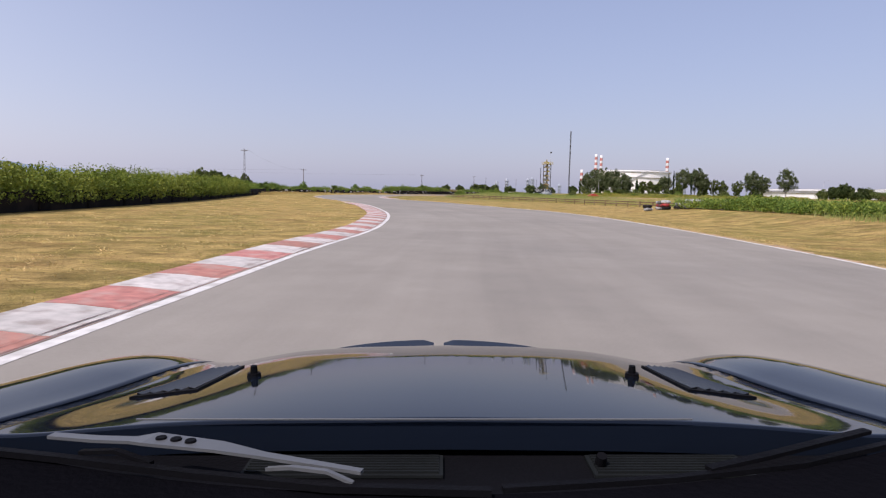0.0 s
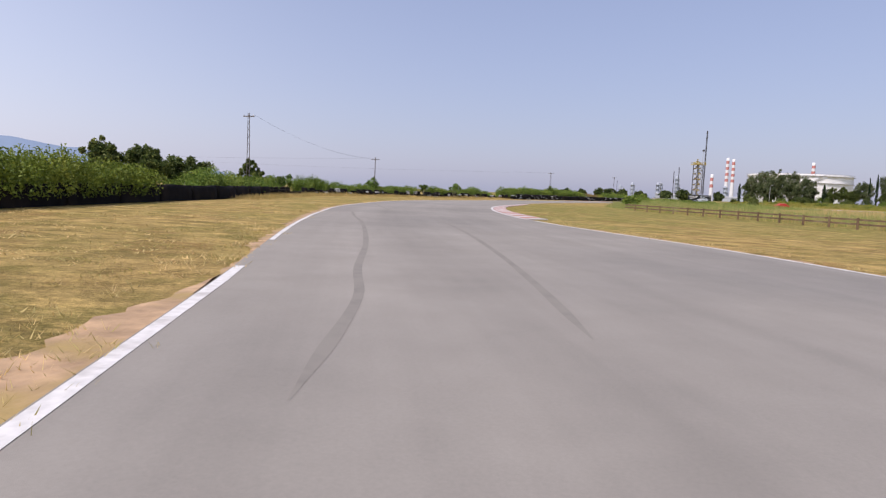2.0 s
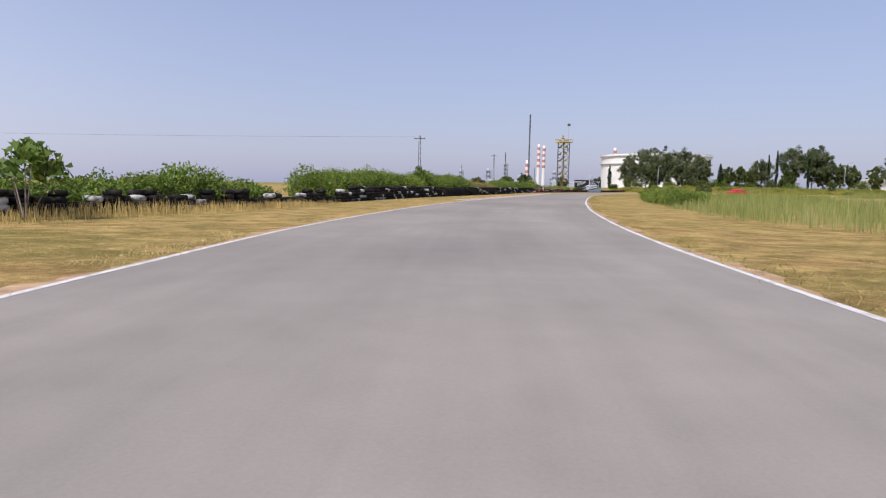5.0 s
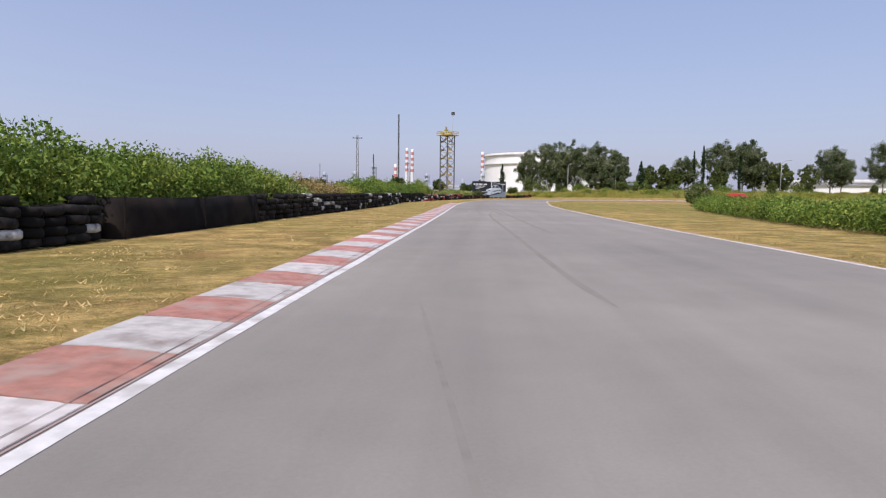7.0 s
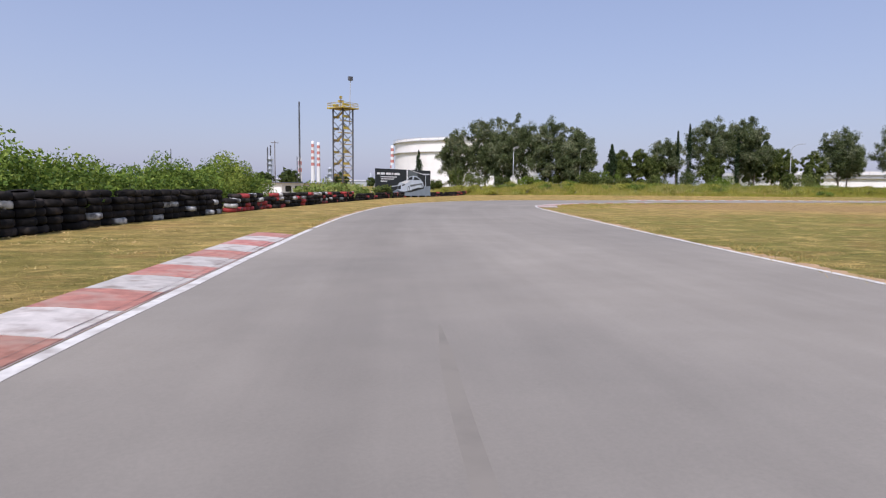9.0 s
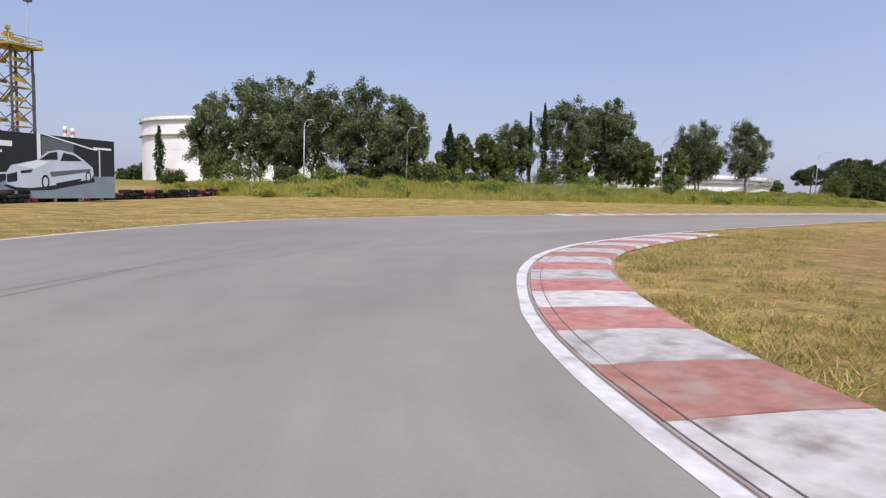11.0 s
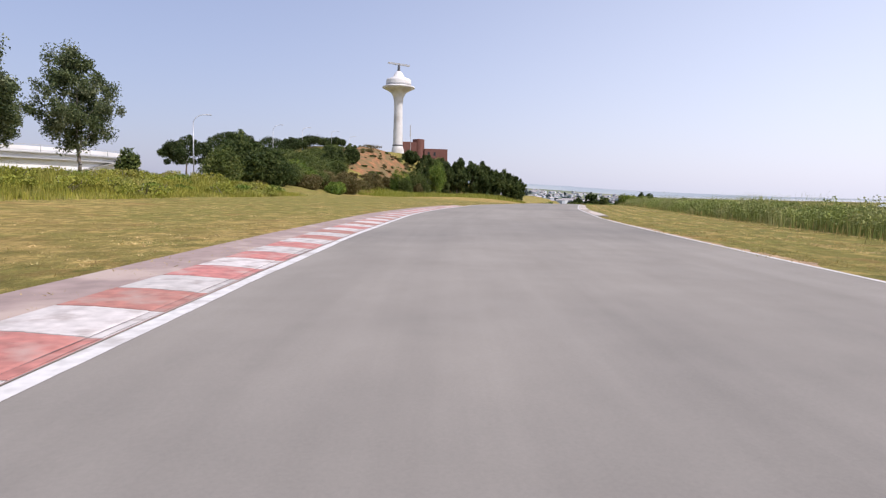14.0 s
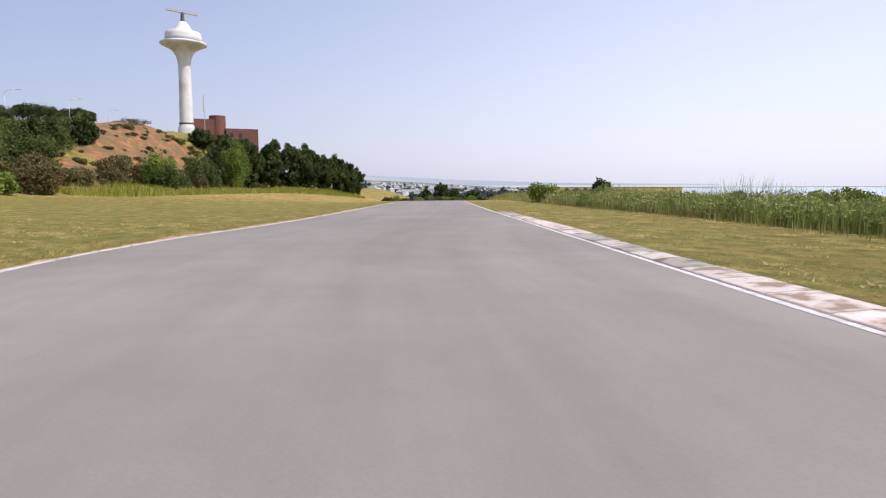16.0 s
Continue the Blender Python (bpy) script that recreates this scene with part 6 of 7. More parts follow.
cut_grass(LINE_R[_a:_b], NORM_R[_a:_b], -1, (1.6, 2.7, 3.8, 4.9, 6.0), 0.12, 6500, 134, "parallel rows of cut dry grass beside the track")


def tyre_mark(points, width, seed):
    line, norm = evenly(spline(points, 0.5), 0.4)
    n = len(line)
    w = np.array([0.5 * width * min(1, (k + 0.4) / 3, (n - 0.6 - k) / 3) * (0.9 + 0.2 * noise.noise((k * 0.2, seed, 0))) for k in range(n)]).clip(0.008)[:, None]
    def lie(p):
        dl, dr = (math.sqrt(((e - p) ** 2).sum(1).min()) for e in (LINE_L, LINE_R))
        return 0.0135 + 0.02 * math.sin(math.pi * dl / (dl + dr)) + fall(*p)

    ob = ribbon("tyre_mark", line - norm * w / 2, line + norm * w / 2, 0.0, M_SKID, "dark rubber tyre mark on the asphalt", "tyre mark")
    for v in ob.data.vertices:
        v.co.z = lie(np.array(v.co[:2]))
    return ob


for k, (pts, w) in enumerate([
        ([(-23.5, 95.5), (-21.3, 90), (-17.2, 80.5), (-14.3, 76.0), (-11.6, 69.0), (-9.8, 63.3), (-8.7, 59.3), (-7.9, 56)], 0.26), ([(-17.9, 84.2), (-16.9, 81.6), (-16.0, 79.5)], 0.14),
        ([(-18.6, 78.5), (-16.7, 73.9), (-15.0, 70.1), (-12.6, 63.8), (-11.2, 59.6), (-10.3, 57.2), (-9.5, 54)], 0.26), ([(-20.6, 90), (-18.8, 85.8), (-17.6, 82.6)], 0.12),
        ([(-9.2, 187), (-10.1, 181.8), (-12.1, 170.0), (-12.6, 166.5), (-13.2, 162)], 0.10), ([(0.5, 213), (-1.5, 206.6), (-4.3, 197), (-6.7, 188.8), (-7.4, 186)], 0.26),
        ([(7.2, 233), (6.1, 229.8), (3.1, 220.2), (1.5, 214.4), (0.2, 210)], 0.24), ([(3.7, 222.2), (2.0, 216.3), (1.3, 213.4), (0.1, 209)], 0.16),
        ([(3.0, 223.4), (1.9, 219.6), (0.7, 215.4), (-0.4, 211.6)], 0.16), ([(1.6, 220.5), (1.0, 218.5), (-0.1, 215.2)], 0.10), ([(2.2, 217.1), (1.0, 214.1), (0.2, 211.6)], 0.10),
        ([(4.6, 224), (2.4, 216.2), (-0.6, 206), (-3.4, 196)], 0.30), ([(22.6, 268.2), (25.1, 270.6), (26.9, 272.3), (30.2, 275.3), (33, 277.2)], 0.14),
        ([(27.2, 271.8), (29.4, 273.2), (32.9, 275.4), (42.1, 280.0), (47.5, 282)], 0.06), ([(19.2, 264.5), (22.9, 269.0), (27, 272.6), (32.1, 275.7)], 0.14),
        ([(46.1, 283.9), (43.5, 282.0), (42.3, 281.0)], 0.10), ([(121.2, 270.0), (118.3, 271.7), (116.2, 272.8)], 0.16), ([(124.0, 270.1), (120.1, 273.5), (117.2, 275.6)], 0.07)]):
    tyre_mark(pts, w, k)

# ---------------------------------------------------------------- far distance


def town_z(d, a):
    """Height of the hazy land east of the track, by distance and bearing."""
    u = (math.degrees(a) - 74) / 62
    return -16.3 + max(0.0, d - 850) * 0.0215 * ease(0, 0.15, u) * ease(0.72, 0.36, u)


def rising_ground():
    verts, faces = [], []
    n, rows = 40, (840, 850, 1200, 1700, 2300, 2900)
    for i in range(n + 1):
        a = radians(74 + 62 * i / n)
        for d in rows:
            verts.append((122 + math.sin(a) * d, 273 + math.cos(a) * d, town_z(d, a)))
    k = len(rows)
    for i in range(n):
        for j in range(k - 1):
            faces.append((i * k + j, i * k + j + 1, (i + 1) * k + j + 1, (i + 1) * k + j))
    ob = link("backdrop_slope", verts, faces, M_FARGREEN, smooth=True)
    flip_up(ob)
    return tagged(ob, "land rising towards the distant town, its green greyed for haze", "land", "", "structure")


# Leaf green greyed towards blue: distance haze mixed into the colour.
M_HAZETREE = leafy("haze_tinted_leaf", (0.095, 0.125, 0.125), (0.13, 0.16, 0.155))
# Field greens dulled, so the distance haze sits in the base colour.
M_FARGREEN = material("hazed_fields", (0.16, 0.19, 0.13), rough=1.0, vary=0.25, scale=0.01, second=(0.24, 0.24, 0.17), second_scale=0.004, spec=0.0)
rising_ground()
_rng = np.random.default_rng(5)
for k in range(230):
    a = radians(92 + _rng.uniform(0, 24))
    d = 900 + 1300 * _rng.uniform() ** 1.3
    x, y = 122 + math.sin(a) * d, 273 + math.cos(a) * d
    plain_house((x, y, town_z(d, a)), (_rng.uniform(7, 13), 8, _rng.uniform(4, 7.5)), _rng.uniform(0, 180), "small distant town house with a tiled roof", "distant town", 0.25, wall=M_TANK if k % 4 == 0 else None)
for k in range(110):
    a = radians(92 + _rng.uniform(0, 30))
    d = _rng.uniform(560, 1700)
    x, y = 122 + math.sin(a) * d, 273 + math.cos(a) * d
    broadleaf((x, y, max(town_z(d, a) if d > 850 else -99, ground_z(x, y)) - 0.3), _rng.uniform(6, 11), _rng.uniform(7, 15), 400 + k, M_HAZETREE, "distant dark tree at the edge of town", 0.05, 1.1, 0.05, "distant trees")
for k, (x, y, h, w) in enumerate([(348, 203, 8.2, 6.5), (352, 196, 6.4, 6.5), (346, 209, 5.6, 6), (351, 189, 5.4, 6), (466, 128, 8.4, 7), (497, 137, 6.2, 14), (491, 124, 6.4, 14), (485, 110, 6.2, 15), (480, 96, 6.4, 15), (474, 82, 6.0, 14), (468, 66, 6.4, 14)]):
    broadleaf((x, y, ground_z(x, y) - 0.3), h, w, 900 + k, M_DARKWOOD if x < 400 else M_HAZETREE, "dark tree in the fields beyond the crest", 0.02, 0.4, 0.35, "trees beyond the crest")
cypress((810, 144, ground_z(810, 144) - 0.3), 21, 6, 915, "tall lone cypress before the distant town", "distant trees", M_HAZETREE, 0.9)
for k in range(13):
    x, y = 262 + 0.6 * k + _rng.uniform(-1, 1), 218 + 1.9 * k
    shrub((x, y, ground_z(x, y) - 0.2), _rng.uniform(1.3, 2.1), _rng.uniform(2.2, 3.4), 920 + k, (M_OLIVE, M_SHRUB, M_REED)[k % 3], "low bush on the far side of the crest", "bushes beyond the crest", 0.16, 0.8, "bush", "bush")
for k in range(22):
    x, y = -30 + 12 * k + _rng.uniform(-4, 4), 520 + _rng.uniform(-30, 60)
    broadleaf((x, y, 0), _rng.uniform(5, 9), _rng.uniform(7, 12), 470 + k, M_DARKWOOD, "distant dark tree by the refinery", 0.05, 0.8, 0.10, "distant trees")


def hazy_sea():
    """A wide sheet of water beyond the reeds, out to the horizon, haze painted into its pale blue."""
    n, rows = 60, (230, 280, 340, 420, 520, 660, 900, 1500, 4400)
    verts, faces = [], []
    for i in range(n + 1):
        a = radians(128 + 57 * i / n)
        for d in rows:
            x, y = 122 + math.sin(a) * d, 273 + math.cos(a) * d
            verts.append((x, y, ground_z(x, y) + 0.3))
    for i in range(n):
        for j in range(len(rows) - 1):
            o = i * len(rows) + j
            faces.append((o, o + 1, o + 1 + len(rows), o + len(rows)))
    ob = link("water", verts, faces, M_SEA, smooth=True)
    flip_up(ob)
    return tagged(ob, "sea coloured pale blue to imitate haze", "sea", "", "structure")


# Water base lightened to carry the haze over it.
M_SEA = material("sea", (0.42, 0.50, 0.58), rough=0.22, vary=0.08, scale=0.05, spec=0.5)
hazy_sea()


def far_hills(name, az0, az1, dist, heights, label, mat=None):
    """A ridge of hills, with distance haze put into its colour."""
    n = 60
    verts, faces = [], []
    for i in range(n + 1):
        u = i / n
        a = radians(az0 + (az1 - az0) * u)
        h = float(np.interp(u, np.linspace(0, 1, len(heights)), heights)) * (1 + 0.10 * noise.noise((u * 9, dist, 2)) + 0.05 * noise.noise((u * 31, dist, 2)))
        for f, z in ((0.93, -2), (0.97, h * 0.55), (1.0, h), (1.08, h * 0.4)):
            verts.append((math.sin(a) * dist * f, 150 + math.cos(a) * dist * f, z))
    for i in range(n):
        for c in range(3):
            o = i * 4 + c
            faces.append((o, o + 1, o + 5, o + 4))
    ob = link(name, verts, faces, mat or M_HILL, smooth=True)
    flip_up(ob)
    return tagged(ob, label, "hills", "", "structure")


far_hills("backdrop_hills", -62, -28, 3500, [150, 190, 185, 165, 150, 120, 95, 70, 30, 5], "mountain ridge on the horizon, haze painted in its blue")
far_hills("backdrop_hills", 84, 128, 3600, [30, 70, 62, 48, 30, 18, 10, 6, 4], "hills behind the town, coloured pale for haze", M_HAZEHILL)

# ---------------------------------------------------------------- the open car at the start of the lap
M_PAINT = material("midnight_paint", (0.006, 0.009, 0.016), rough=0.04, vary=0.1, scale=3, spec=0.15)
M_PAINT.node_tree.nodes["Principled BSDF"].inputs["Coat Weight"].default_value = 0.0
M_TRIM = material("black_plastic", (0.005, 0.005, 0.006), rough=0.5, vary=0.2, scale=6, bump=0.1, bump_scale=200, spec=0.02)
M_DASH = material("dashboard_skin", (0.0045, 0.0045, 0.006), rough=0.75, vary=0.15, scale=4, bump=0.2, bump_scale=120, spec=0.0)
M_SLAT = material("satin_black", (0.006, 0.006, 0.007), rough=0.25, vary=0.1, scale=6, spec=0.12)
M_GRILLE = material("cowl_grey", (0.010, 0.0115, 0.012), rough=0.6, vary=0.15, scale=20, spec=0.1)
M_CHROME = material("brushed_steel", (0.115, 0.12, 0.125), rough=0.42, metal=0.3, vary=0.06, scale=10)

BONNET_Y = [-2.2, 0.30, 0.65, 0.90, 1.20, 1.40, 1.50, 1.60, 1.75, 1.90]
BONNET_Z = [0.95, 0.945, 0.918, 0.894, 0.857, 0.818, 0.785, 0.735, 0.64, 0.45]
ACROSS_X = [0, 0.20, 0.30, 0.38, 0.45, 0.52, 0.59, 0.65, 0.71, 0.77, 0.83, 0.87, 0.90]
ACROSS_Z = [0, -0.005, -0.012, -0.026, -0.040, -0.040, -0.024, -0.018, -0.030, -0.060, -0.11, -0.17, -0.26]


def car_top(x, y):
    """The front bodywork, its sections eased into one another."""
    return sum(car_section(x + dx, y + dy) for dx in (-0.03, -0.01, 0.01, 0.03) for dy in (-0.09, -0.03, 0.03, 0.09)) / 16


def car_section(x, y):
    """Height of the front bodywork: a domed bonnet between two swelling wings."""
    return float(np.interp(y, BONNET_Y, BONNET_Z)) + float(np.interp(abs(x), ACROSS_X, ACROSS_Z)) * (0.35 + 0.65 * ease(0.55, 1.0, y))


def grid_sheet(name, xs, ys, height, mat, parent, label="", drop=0.03):
    """A smooth sheet over a grid, with a turned-down rim."""
    verts = [(x, y, height(x, y)) for y in ys for x in xs]
    nx, ny = len(xs), len(ys)
    faces = [(j * nx + i, j * nx + i + 1, (j + 1) * nx + i + 1, (j + 1) * nx + i) for j in range(ny - 1) for i in range(nx - 1)]
    rim = [i for i in range(nx)] + [j * nx + nx - 1 for j in range(1, ny)] + [(ny - 1) * nx + i for i in range(nx - 2, -1, -1)] + [j * nx for j in range(ny - 2, 0, -1)]
    low = {}
    for v in rim:
        low[v] = len(verts)
        verts.append((verts[v][0], verts[v][1], verts[v][2] - drop))
    for a, b in zip(rim, rim[1:] + rim[:1]):
        faces.append((a, low[a], low[b], b))
    return link(name, verts, faces, mat, parent, label, smooth=False)


def smooth_top(ob):
    ob.data.polygons.foreach_set("use_smooth", np.array([abs(f.normal.z) > 0.25 for f in ob.data.polygons], dtype=bool))


def open_car():
    t = new("sports_car")
    t.empty_display_size = 0.2
    m = drive_pose(*DRIVE[0][1:]).to_3x3()
    side, ahead = m.col[0].normalized(), -m.col[2]
    ahead = (Matrix.Rotation(radians(5.3), 3, side) @ ahead).normalized()
    up = side.cross(ahead).normalized()
    eye = Vector((0, 0, EYE))
    base = eye - up * EYE
    t.matrix_basis = Matrix((((side.x, ahead.x, up.x, base.x)), (side.y, ahead.y, up.y, base.y), (side.z, ahead.z, up.z, base.z), (0, 0, 0, 1)))
    tagged(t, "open dark blue sports car with a long glossy bonnet", "car")
    # bonnet and wings, parted by thin shut lines
    by = list(np.linspace(0.65, 1.46, 40))
    ob = grid_sheet("bonnet", list(np.linspace(-0.515, 0.515, 48)), by, car_top, M_PAINT, t, "glossy midnight blue bonnet")
    smooth_top(ob)
    for s in (-1, 1):
        xs = sorted(s * v for v in np.linspace(0.52, 0.90, 26))
        smooth_top(grid_sheet("front_wing", xs, list(np.linspace(0.45, 1.88, 56)), car_top, M_PAINT, t, drop=0.12))
        bm = bmesh.new()
        box(bm, (s * 0.90 - 0.03, -2.05, 0.22), (s * 0.90 + 0.03, 1.80, 0.665))
        bmesh.ops.bevel(bm, geom=bm.edges[:], offset=0.025, segments=2, affect="EDGES")
        part("side_panel", bm, M_PAINT, t)
        bm = bmesh.new()
        box(bm, (min(s * 0.78, s * 0.91), -1.20, 0.60), (max(s * 0.78, s * 0.91), 0.46, 0.86))
        bmesh.ops.bevel(bm, geom=bm.edges[:], offset=0.05, segments=3, affect="EDGES")
        part("door", bm, M_PAINT, t)
    smooth_top(grid_sheet("nose", list(np.linspace(-0.515, 0.515, 30)), list(np.linspace(1.467, 1.90, 20)), car_top, M_PAINT, t, drop=0.12))
    bm = bmesh.new()
    box(bm, (-0.88, 1.80, 0.20), (0.88, 1.94, 0.46))
    bmesh.ops.bevel(bm, geom=bm.edges[:], offset=0.05, segments=3, affect="EDGES")
    part("front_bumper", bm, M_PAINT, t)
    # low spoiler lip with a notch in its middle
    for s in (-1, 1):
        verts, faces = [], []
        for k in range(13):
            f = k / 12
            x = s * (0.014 + 0.330 * f) - 0.012
            z = 0.729 - 0.024 * f ** 2.2
            for dy, dz in ((0, 0), (0.05, 0.004), (0.05, -0.05), (0, -0.05)):
                verts.append((x, 1.74 - 0.05 * f * f + dy, z + dz - (0.008 if k in (0, 12) else 0)))
        for k in range(12):
            for c in range(4):
                faces.append((k * 4 + c, k * 4 + (c + 1) % 4, k * 4 + 4 + (c + 1) % 4, k * 4 + 4 + c))
        faces += [(0, 1, 2, 3), (48, 49, 50, 51)]
        link("nose_lip", verts, faces, M_PAINT, t, "slim dark lip above the nose")
    # bright rear edge of the bonnet and the black cowl behind it
    bm = bmesh.new()
    tube(bm, (-0.32, 0.646, 0.9215), (0.26, 0.646, 0.9215), 0.0012, 0.0012, 6)
    part("bonnet_edge", bm, M_CHROME, t, "thin bright edge of the bonnet")
    bm = bmesh.new()
    box(bm, (-0.80, 0.46, 0.80), (0.80, 0.640, 0.885))
    part("cowl", bm, M_TRIM, t, "black plastic cowl below the windscreen opening")
    for x0, x1 in ((-0.195, 0.0), (0.145, 0.30)):
        bm = bmesh.new()
        box(bm, (x0, 0.585, 0.886), (x1, 0.632, 0.889))
        for k in range(7):
            box(bm, (x0 + 0.004, 0.589 + 0.006 * k, 0.889), (x1 - 0.004, 0.591 + 0.006 * k, 0.8915))
        part("cowl_grille", bm, M_GRILLE, t, "grey ribbed air intake")
    bm = bmesh.new()
    tube(bm, (0.155, 0.606, 0.889), (0.155, 0.600, 0.902), 0.006, 0.005, 10)
    part("washer_jet", bm, M_TRIM, t)

    def dash_edge(x):
        return 0.520 + 0.48 * x * x

    verts, faces = [], []
    n = 32
    prof = ((0.0, -0.02), (0.0, 0.0), (-0.012, 0.008), (-0.16, 0.0), (-0.24, -0.03), (-0.26, -0.16))
    for i in range(n + 1):
        x = -0.78 + 1.56 * i / n
        for dy, dz in prof:
            verts.append((x, dash_edge(x) + dy, 0.900 + dz))
    k = len(prof)
    for i in range(n):
        for c in range(k - 1):
            faces.append((i * k + c, i * k + c + 1, (i + 1) * k + c + 1, (i + 1) * k + c))
    link("dashboard", verts, faces, M_DASH, t, "matt black dashboard top", smooth=True)
    # wipers parked along the foot of the opening

    def strip(name, pts, wide, thick, mat, parent, label=""):
        """A flat bar bent through the given points."""
        verts, faces = [], []
        for k, q in enumerate(pts):
            q = Vector(q)
            d = (Vector(pts[min(k + 1, len(pts) - 1)]) - Vector(pts[max(k - 1, 0)])).normalized()
            o = Vector((-d.y, d.x, 0)).normalized() * (wide[k] if isinstance(wide, (list, tuple)) else wide) / 2
            verts += [q - o, q + o, q + o - Vector((0, 0, thick)), q - o - Vector((0, 0, thick))]
        for k in range(len(pts) - 1):
            for c in range(4):
                faces.append((k * 4 + c, k * 4 + (c + 1) % 4, k * 4 + 4 + (c + 1) % 4, k * 4 + 4 + c))
        n = 4 * (len(pts) - 1)
        faces += [(0, 3, 2, 1), (n, n + 1, n + 2, n + 3)]
        return link(name, verts, faces, mat, parent, label)

    wiper = new("wiper")
    wiper.parent = t
    arm = strip("wiper_arm", [(-0.379, 0.597, 0.925), (-0.330, 0.586, 0.926), (-0.290, 0.578, 0.928), (-0.273, 0.576, 0.930), (-0.204, 0.560, 0.929), (-0.160, 0.548, 0.926), (-0.069, 0.524, 0.922)],
                [0.010, 0.011, 0.012, 0.026, 0.020, 0.010, 0.007], 0.003, M_CHROME, wiper, "silver wiper arm")
    for x, y in ((-0.262, 0.574), (-0.247, 0.571), (-0.232, 0.567)):
        bm = bmesh.new()
        tube(bm, (x, y, 0.929), (x, y, 0.9315), 0.0055, 0.0048, 10)
        part("nut", bm, M_TRIM, arm, "dark hexagonal nut")
    strip("wiper_bridge", [(-0.155, 0.541, 0.917), (-0.130, 0.528, 0.924), (-0.098, 0.520, 0.924), (-0.075, 0.513, 0.917)], 0.0045, 0.003, M_CHROME, wiper, "silver yoke of the wiper")
    strip("wiper_bridge", [(-0.340, 0.578, 0.917), (-0.300, 0.566, 0.923), (-0.262, 0.553, 0.917)], 0.006, 0.004, M_TRIM, wiper)
    strip("wiper_blade", [(-0.45, 0.592, 0.915), (-0.35, 0.568, 0.916), (-0.22, 0.536, 0.916), (-0.0955, 0.5105, 0.916), (0.04, 0.5045, 0.915)], 0.008, 0.006, M_TRIM, wiper)
    wiper = new("wiper")
    wiper.parent = t
    strip("wiper_arm", [(0.236, 0.546, 0.915), (0.300, 0.566, 0.919), (0.360, 0.592, 0.920), (0.431, 0.628, 0.918)], 0.009, 0.004, M_TRIM, wiper)
    strip("wiper_blade", [(0.05, 0.515, 0.912), (0.20, 0.532, 0.913), (0.33, 0.562, 0.913), (0.47, 0.622, 0.912)], 0.007, 0.005, M_TRIM, wiper)
    # slatted vents and bonnet pins
    for s in (-1, 1):
        vent = new("bonnet_vent")
        vent.parent = t
        def vent_at(u, v, lift):
            ax, ay = 0.455 - 0.030 * u, 0.90 + 0.27 * u
            bx, by_ = 0.345 + 0.008 * u, 0.87 + 0.24 * u
            x, y = ax + (bx - ax) * v, ay + (by_ - ay) * v
            return (s * x, y, car_top(x, y) + lift)

        def vent_strip(name, v0, v1, lift0, lift1, mat, label="", trim=0.0):
            n = 12
            verts, faces = [], []
            for k in range(n + 1):
                u = trim + (1 - 2 * trim) * k / n
                verts += [vent_at(u, v0, lift0), vent_at(u, v1, lift1), vent_at(u, v1, lift1 - 0.004), vent_at(u, v0, lift0 - 0.004)]
            for k in range(n):
                for e in range(4):
                    faces.append((k * 4 + e, k * 4 + (e + 1) % 4, k * 4 + 4 + (e + 1) % 4, k * 4 + 4 + e))
            faces += [(0, 1, 2, 3), (4 * n, 4 * n + 3, 4 * n + 2, 4 * n + 1)]
            link(name, verts, faces, mat, vent, label)

        vent_strip("vent_frame", 0.0, 1.0, 0.0025, 0.0025, M_TRIM, "black vent frame")
        for k in range(5):
            vent_strip("slat", (k + 0.20) / 5, (k + 0.62) / 5, 0.0062, 0.0030, M_SLAT, "", 0.05)
        bm = bmesh.new()
        x, y = 0.288, 0.95
        z = car_top(x, y)
        tube(bm, (s * x, y, z), (s * x, y, z + 0.006), 0.011, 0.010, 12)
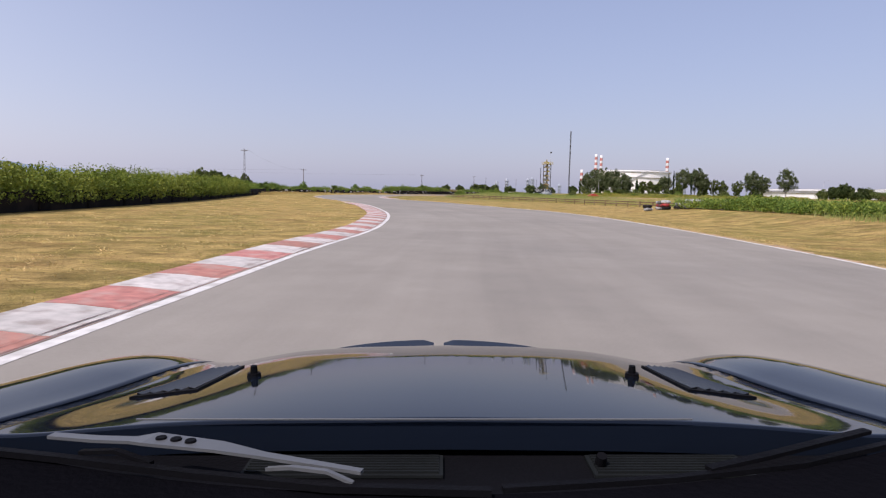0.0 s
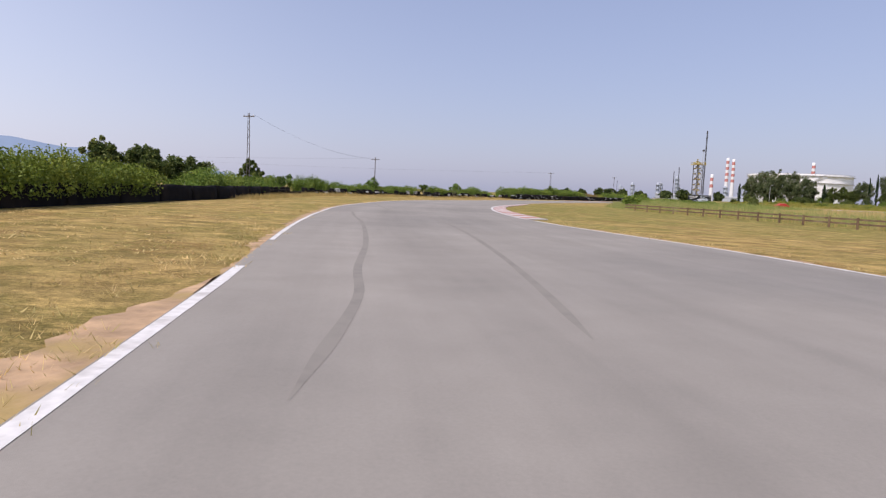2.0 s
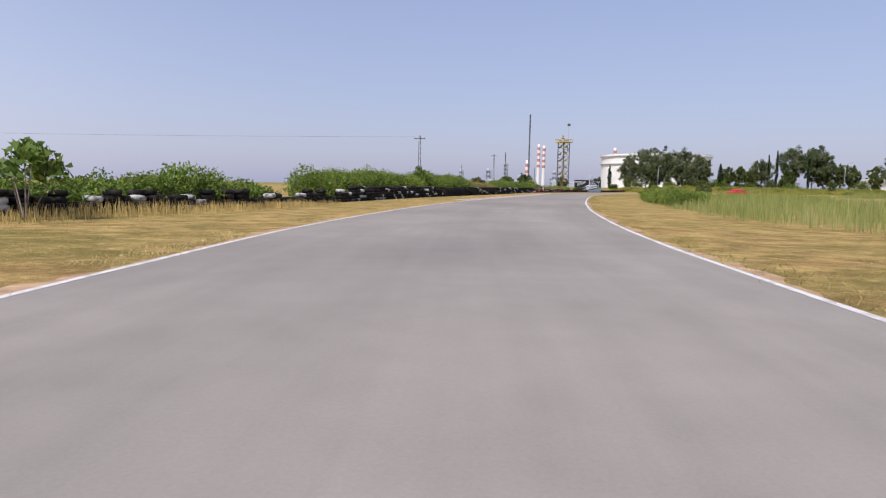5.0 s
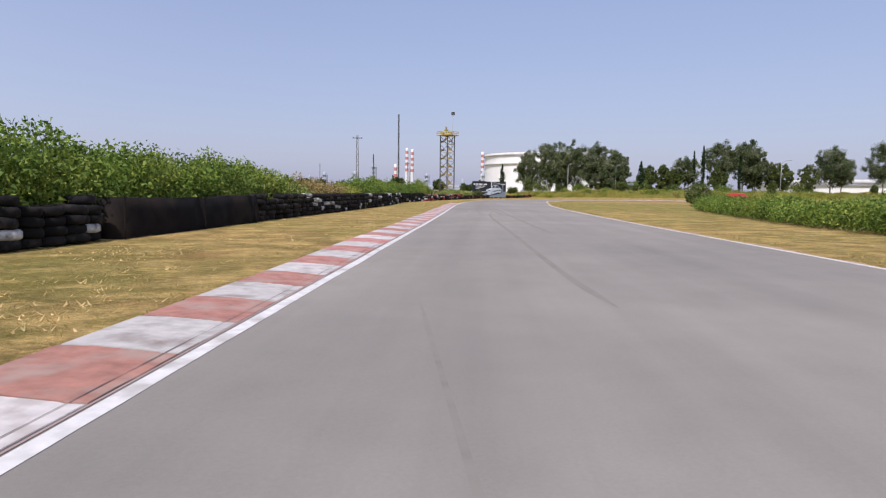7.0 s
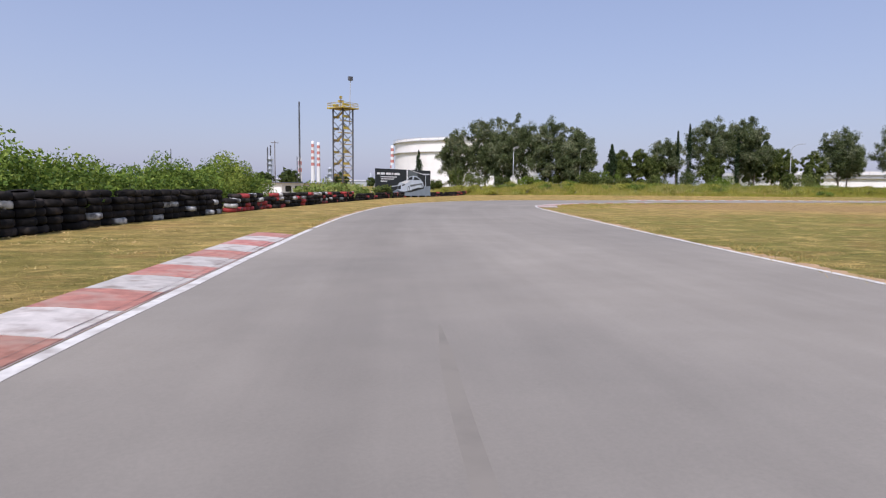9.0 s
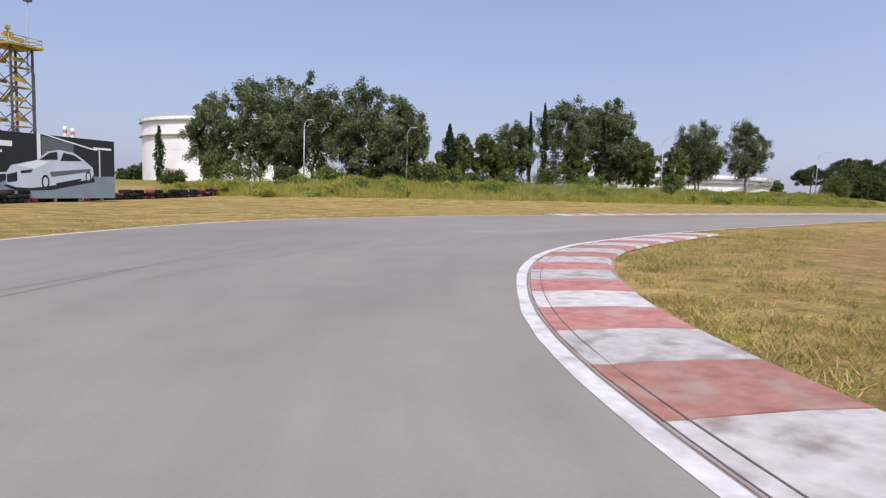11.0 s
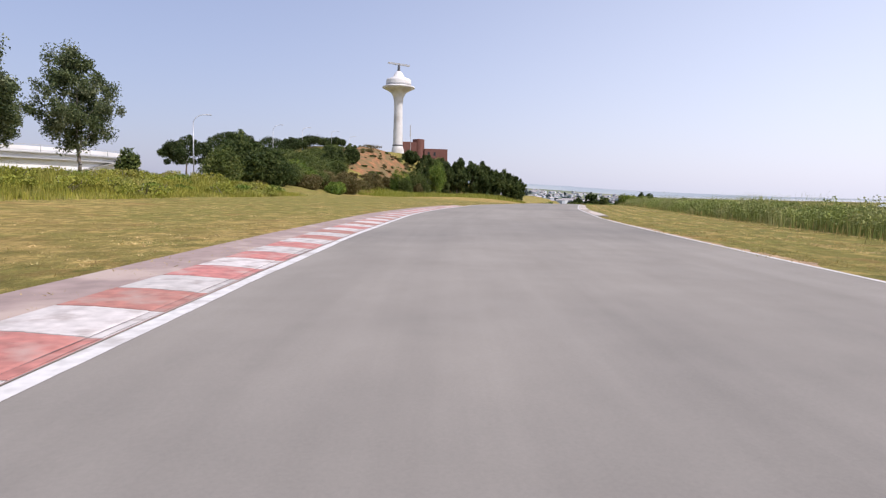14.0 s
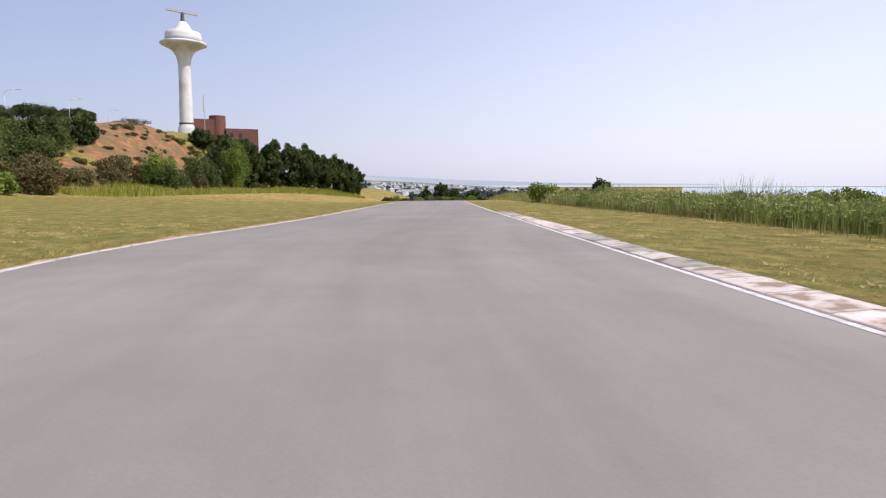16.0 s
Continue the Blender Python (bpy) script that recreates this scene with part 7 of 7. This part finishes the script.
        tube(bm, (s * x, y, z + 0.006), (s * x, y, z + 0.017), 0.006, 0.005, 8)
        part("bonnet_pin", bm, M_TRIM, t)
    # tub, rear deck, seats, floor, wheels
    bm = bmesh.new()
    box(bm, (-0.86, -2.10, 0.20), (0.86, 1.80, 0.26))
    part("floor_pan", bm, M_TRIM, t)
    bm = bmesh.new()
    box(bm, (-0.87, -2.14, 0.30), (0.87, -1.18, 0.90))
    bmesh.ops.bevel(bm, geom=bm.edges[:], offset=0.10, segments=3, affect="EDGES")
    part("rear_deck", bm, M_PAINT, t, smooth=True)
    for x in (-0.40, 0.40):
        seat = new("seat")
        seat.parent = t
        bm = bmesh.new()
        box(bm, (x - 0.24, -0.95, 0.26), (x + 0.24, -0.35, 0.42))
        bmesh.ops.bevel(bm, geom=bm.edges[:], offset=0.05, segments=2, affect="EDGES")
        part("cushion", bm, M_DASH, seat)
        bm = bmesh.new()
        box(bm, (x - 0.23, -1.12, 0.36), (x + 0.23, -0.96, 0.98))
        bmesh.ops.bevel(bm, geom=bm.edges[:], offset=0.05, segments=2, affect="EDGES")
        part("backrest", bm, M_DASH, seat)
    for y in (-1.35, 1.28):
        for x in (-0.84, 0.84):
            wheel = new("wheel")
            wheel.parent = t
            bm = bmesh.new()
            lathe(bm, [(0.21, -0.11), (0.28, -0.115), (0.31, -0.09), (0.315, 0), (0.31, 0.09), (0.28, 0.115), (0.21, 0.11)], 28)
            bmesh.ops.transform(bm, matrix=pose(x, y, 0.345 - x * side.z, 0, 90, 0), verts=bm.verts)
            part("tyre", bm, M_RUBBER, wheel, smooth=True)
            bm = bmesh.new()
            lathe(bm, [(0.0, 0.03), (0.05, 0.04), (0.17, 0.02), (0.20, 0.10), (0.215, 0.10), (0.215, -0.10), (0.0, -0.10)], 28)
            bmesh.ops.transform(bm, matrix=pose(x, y, 0.345 - x * side.z, 0, 90 if x > 0 else -90, 0), verts=bm.verts)
            part("rim", bm, M_CHROME, wheel, smooth=False)


open_car()
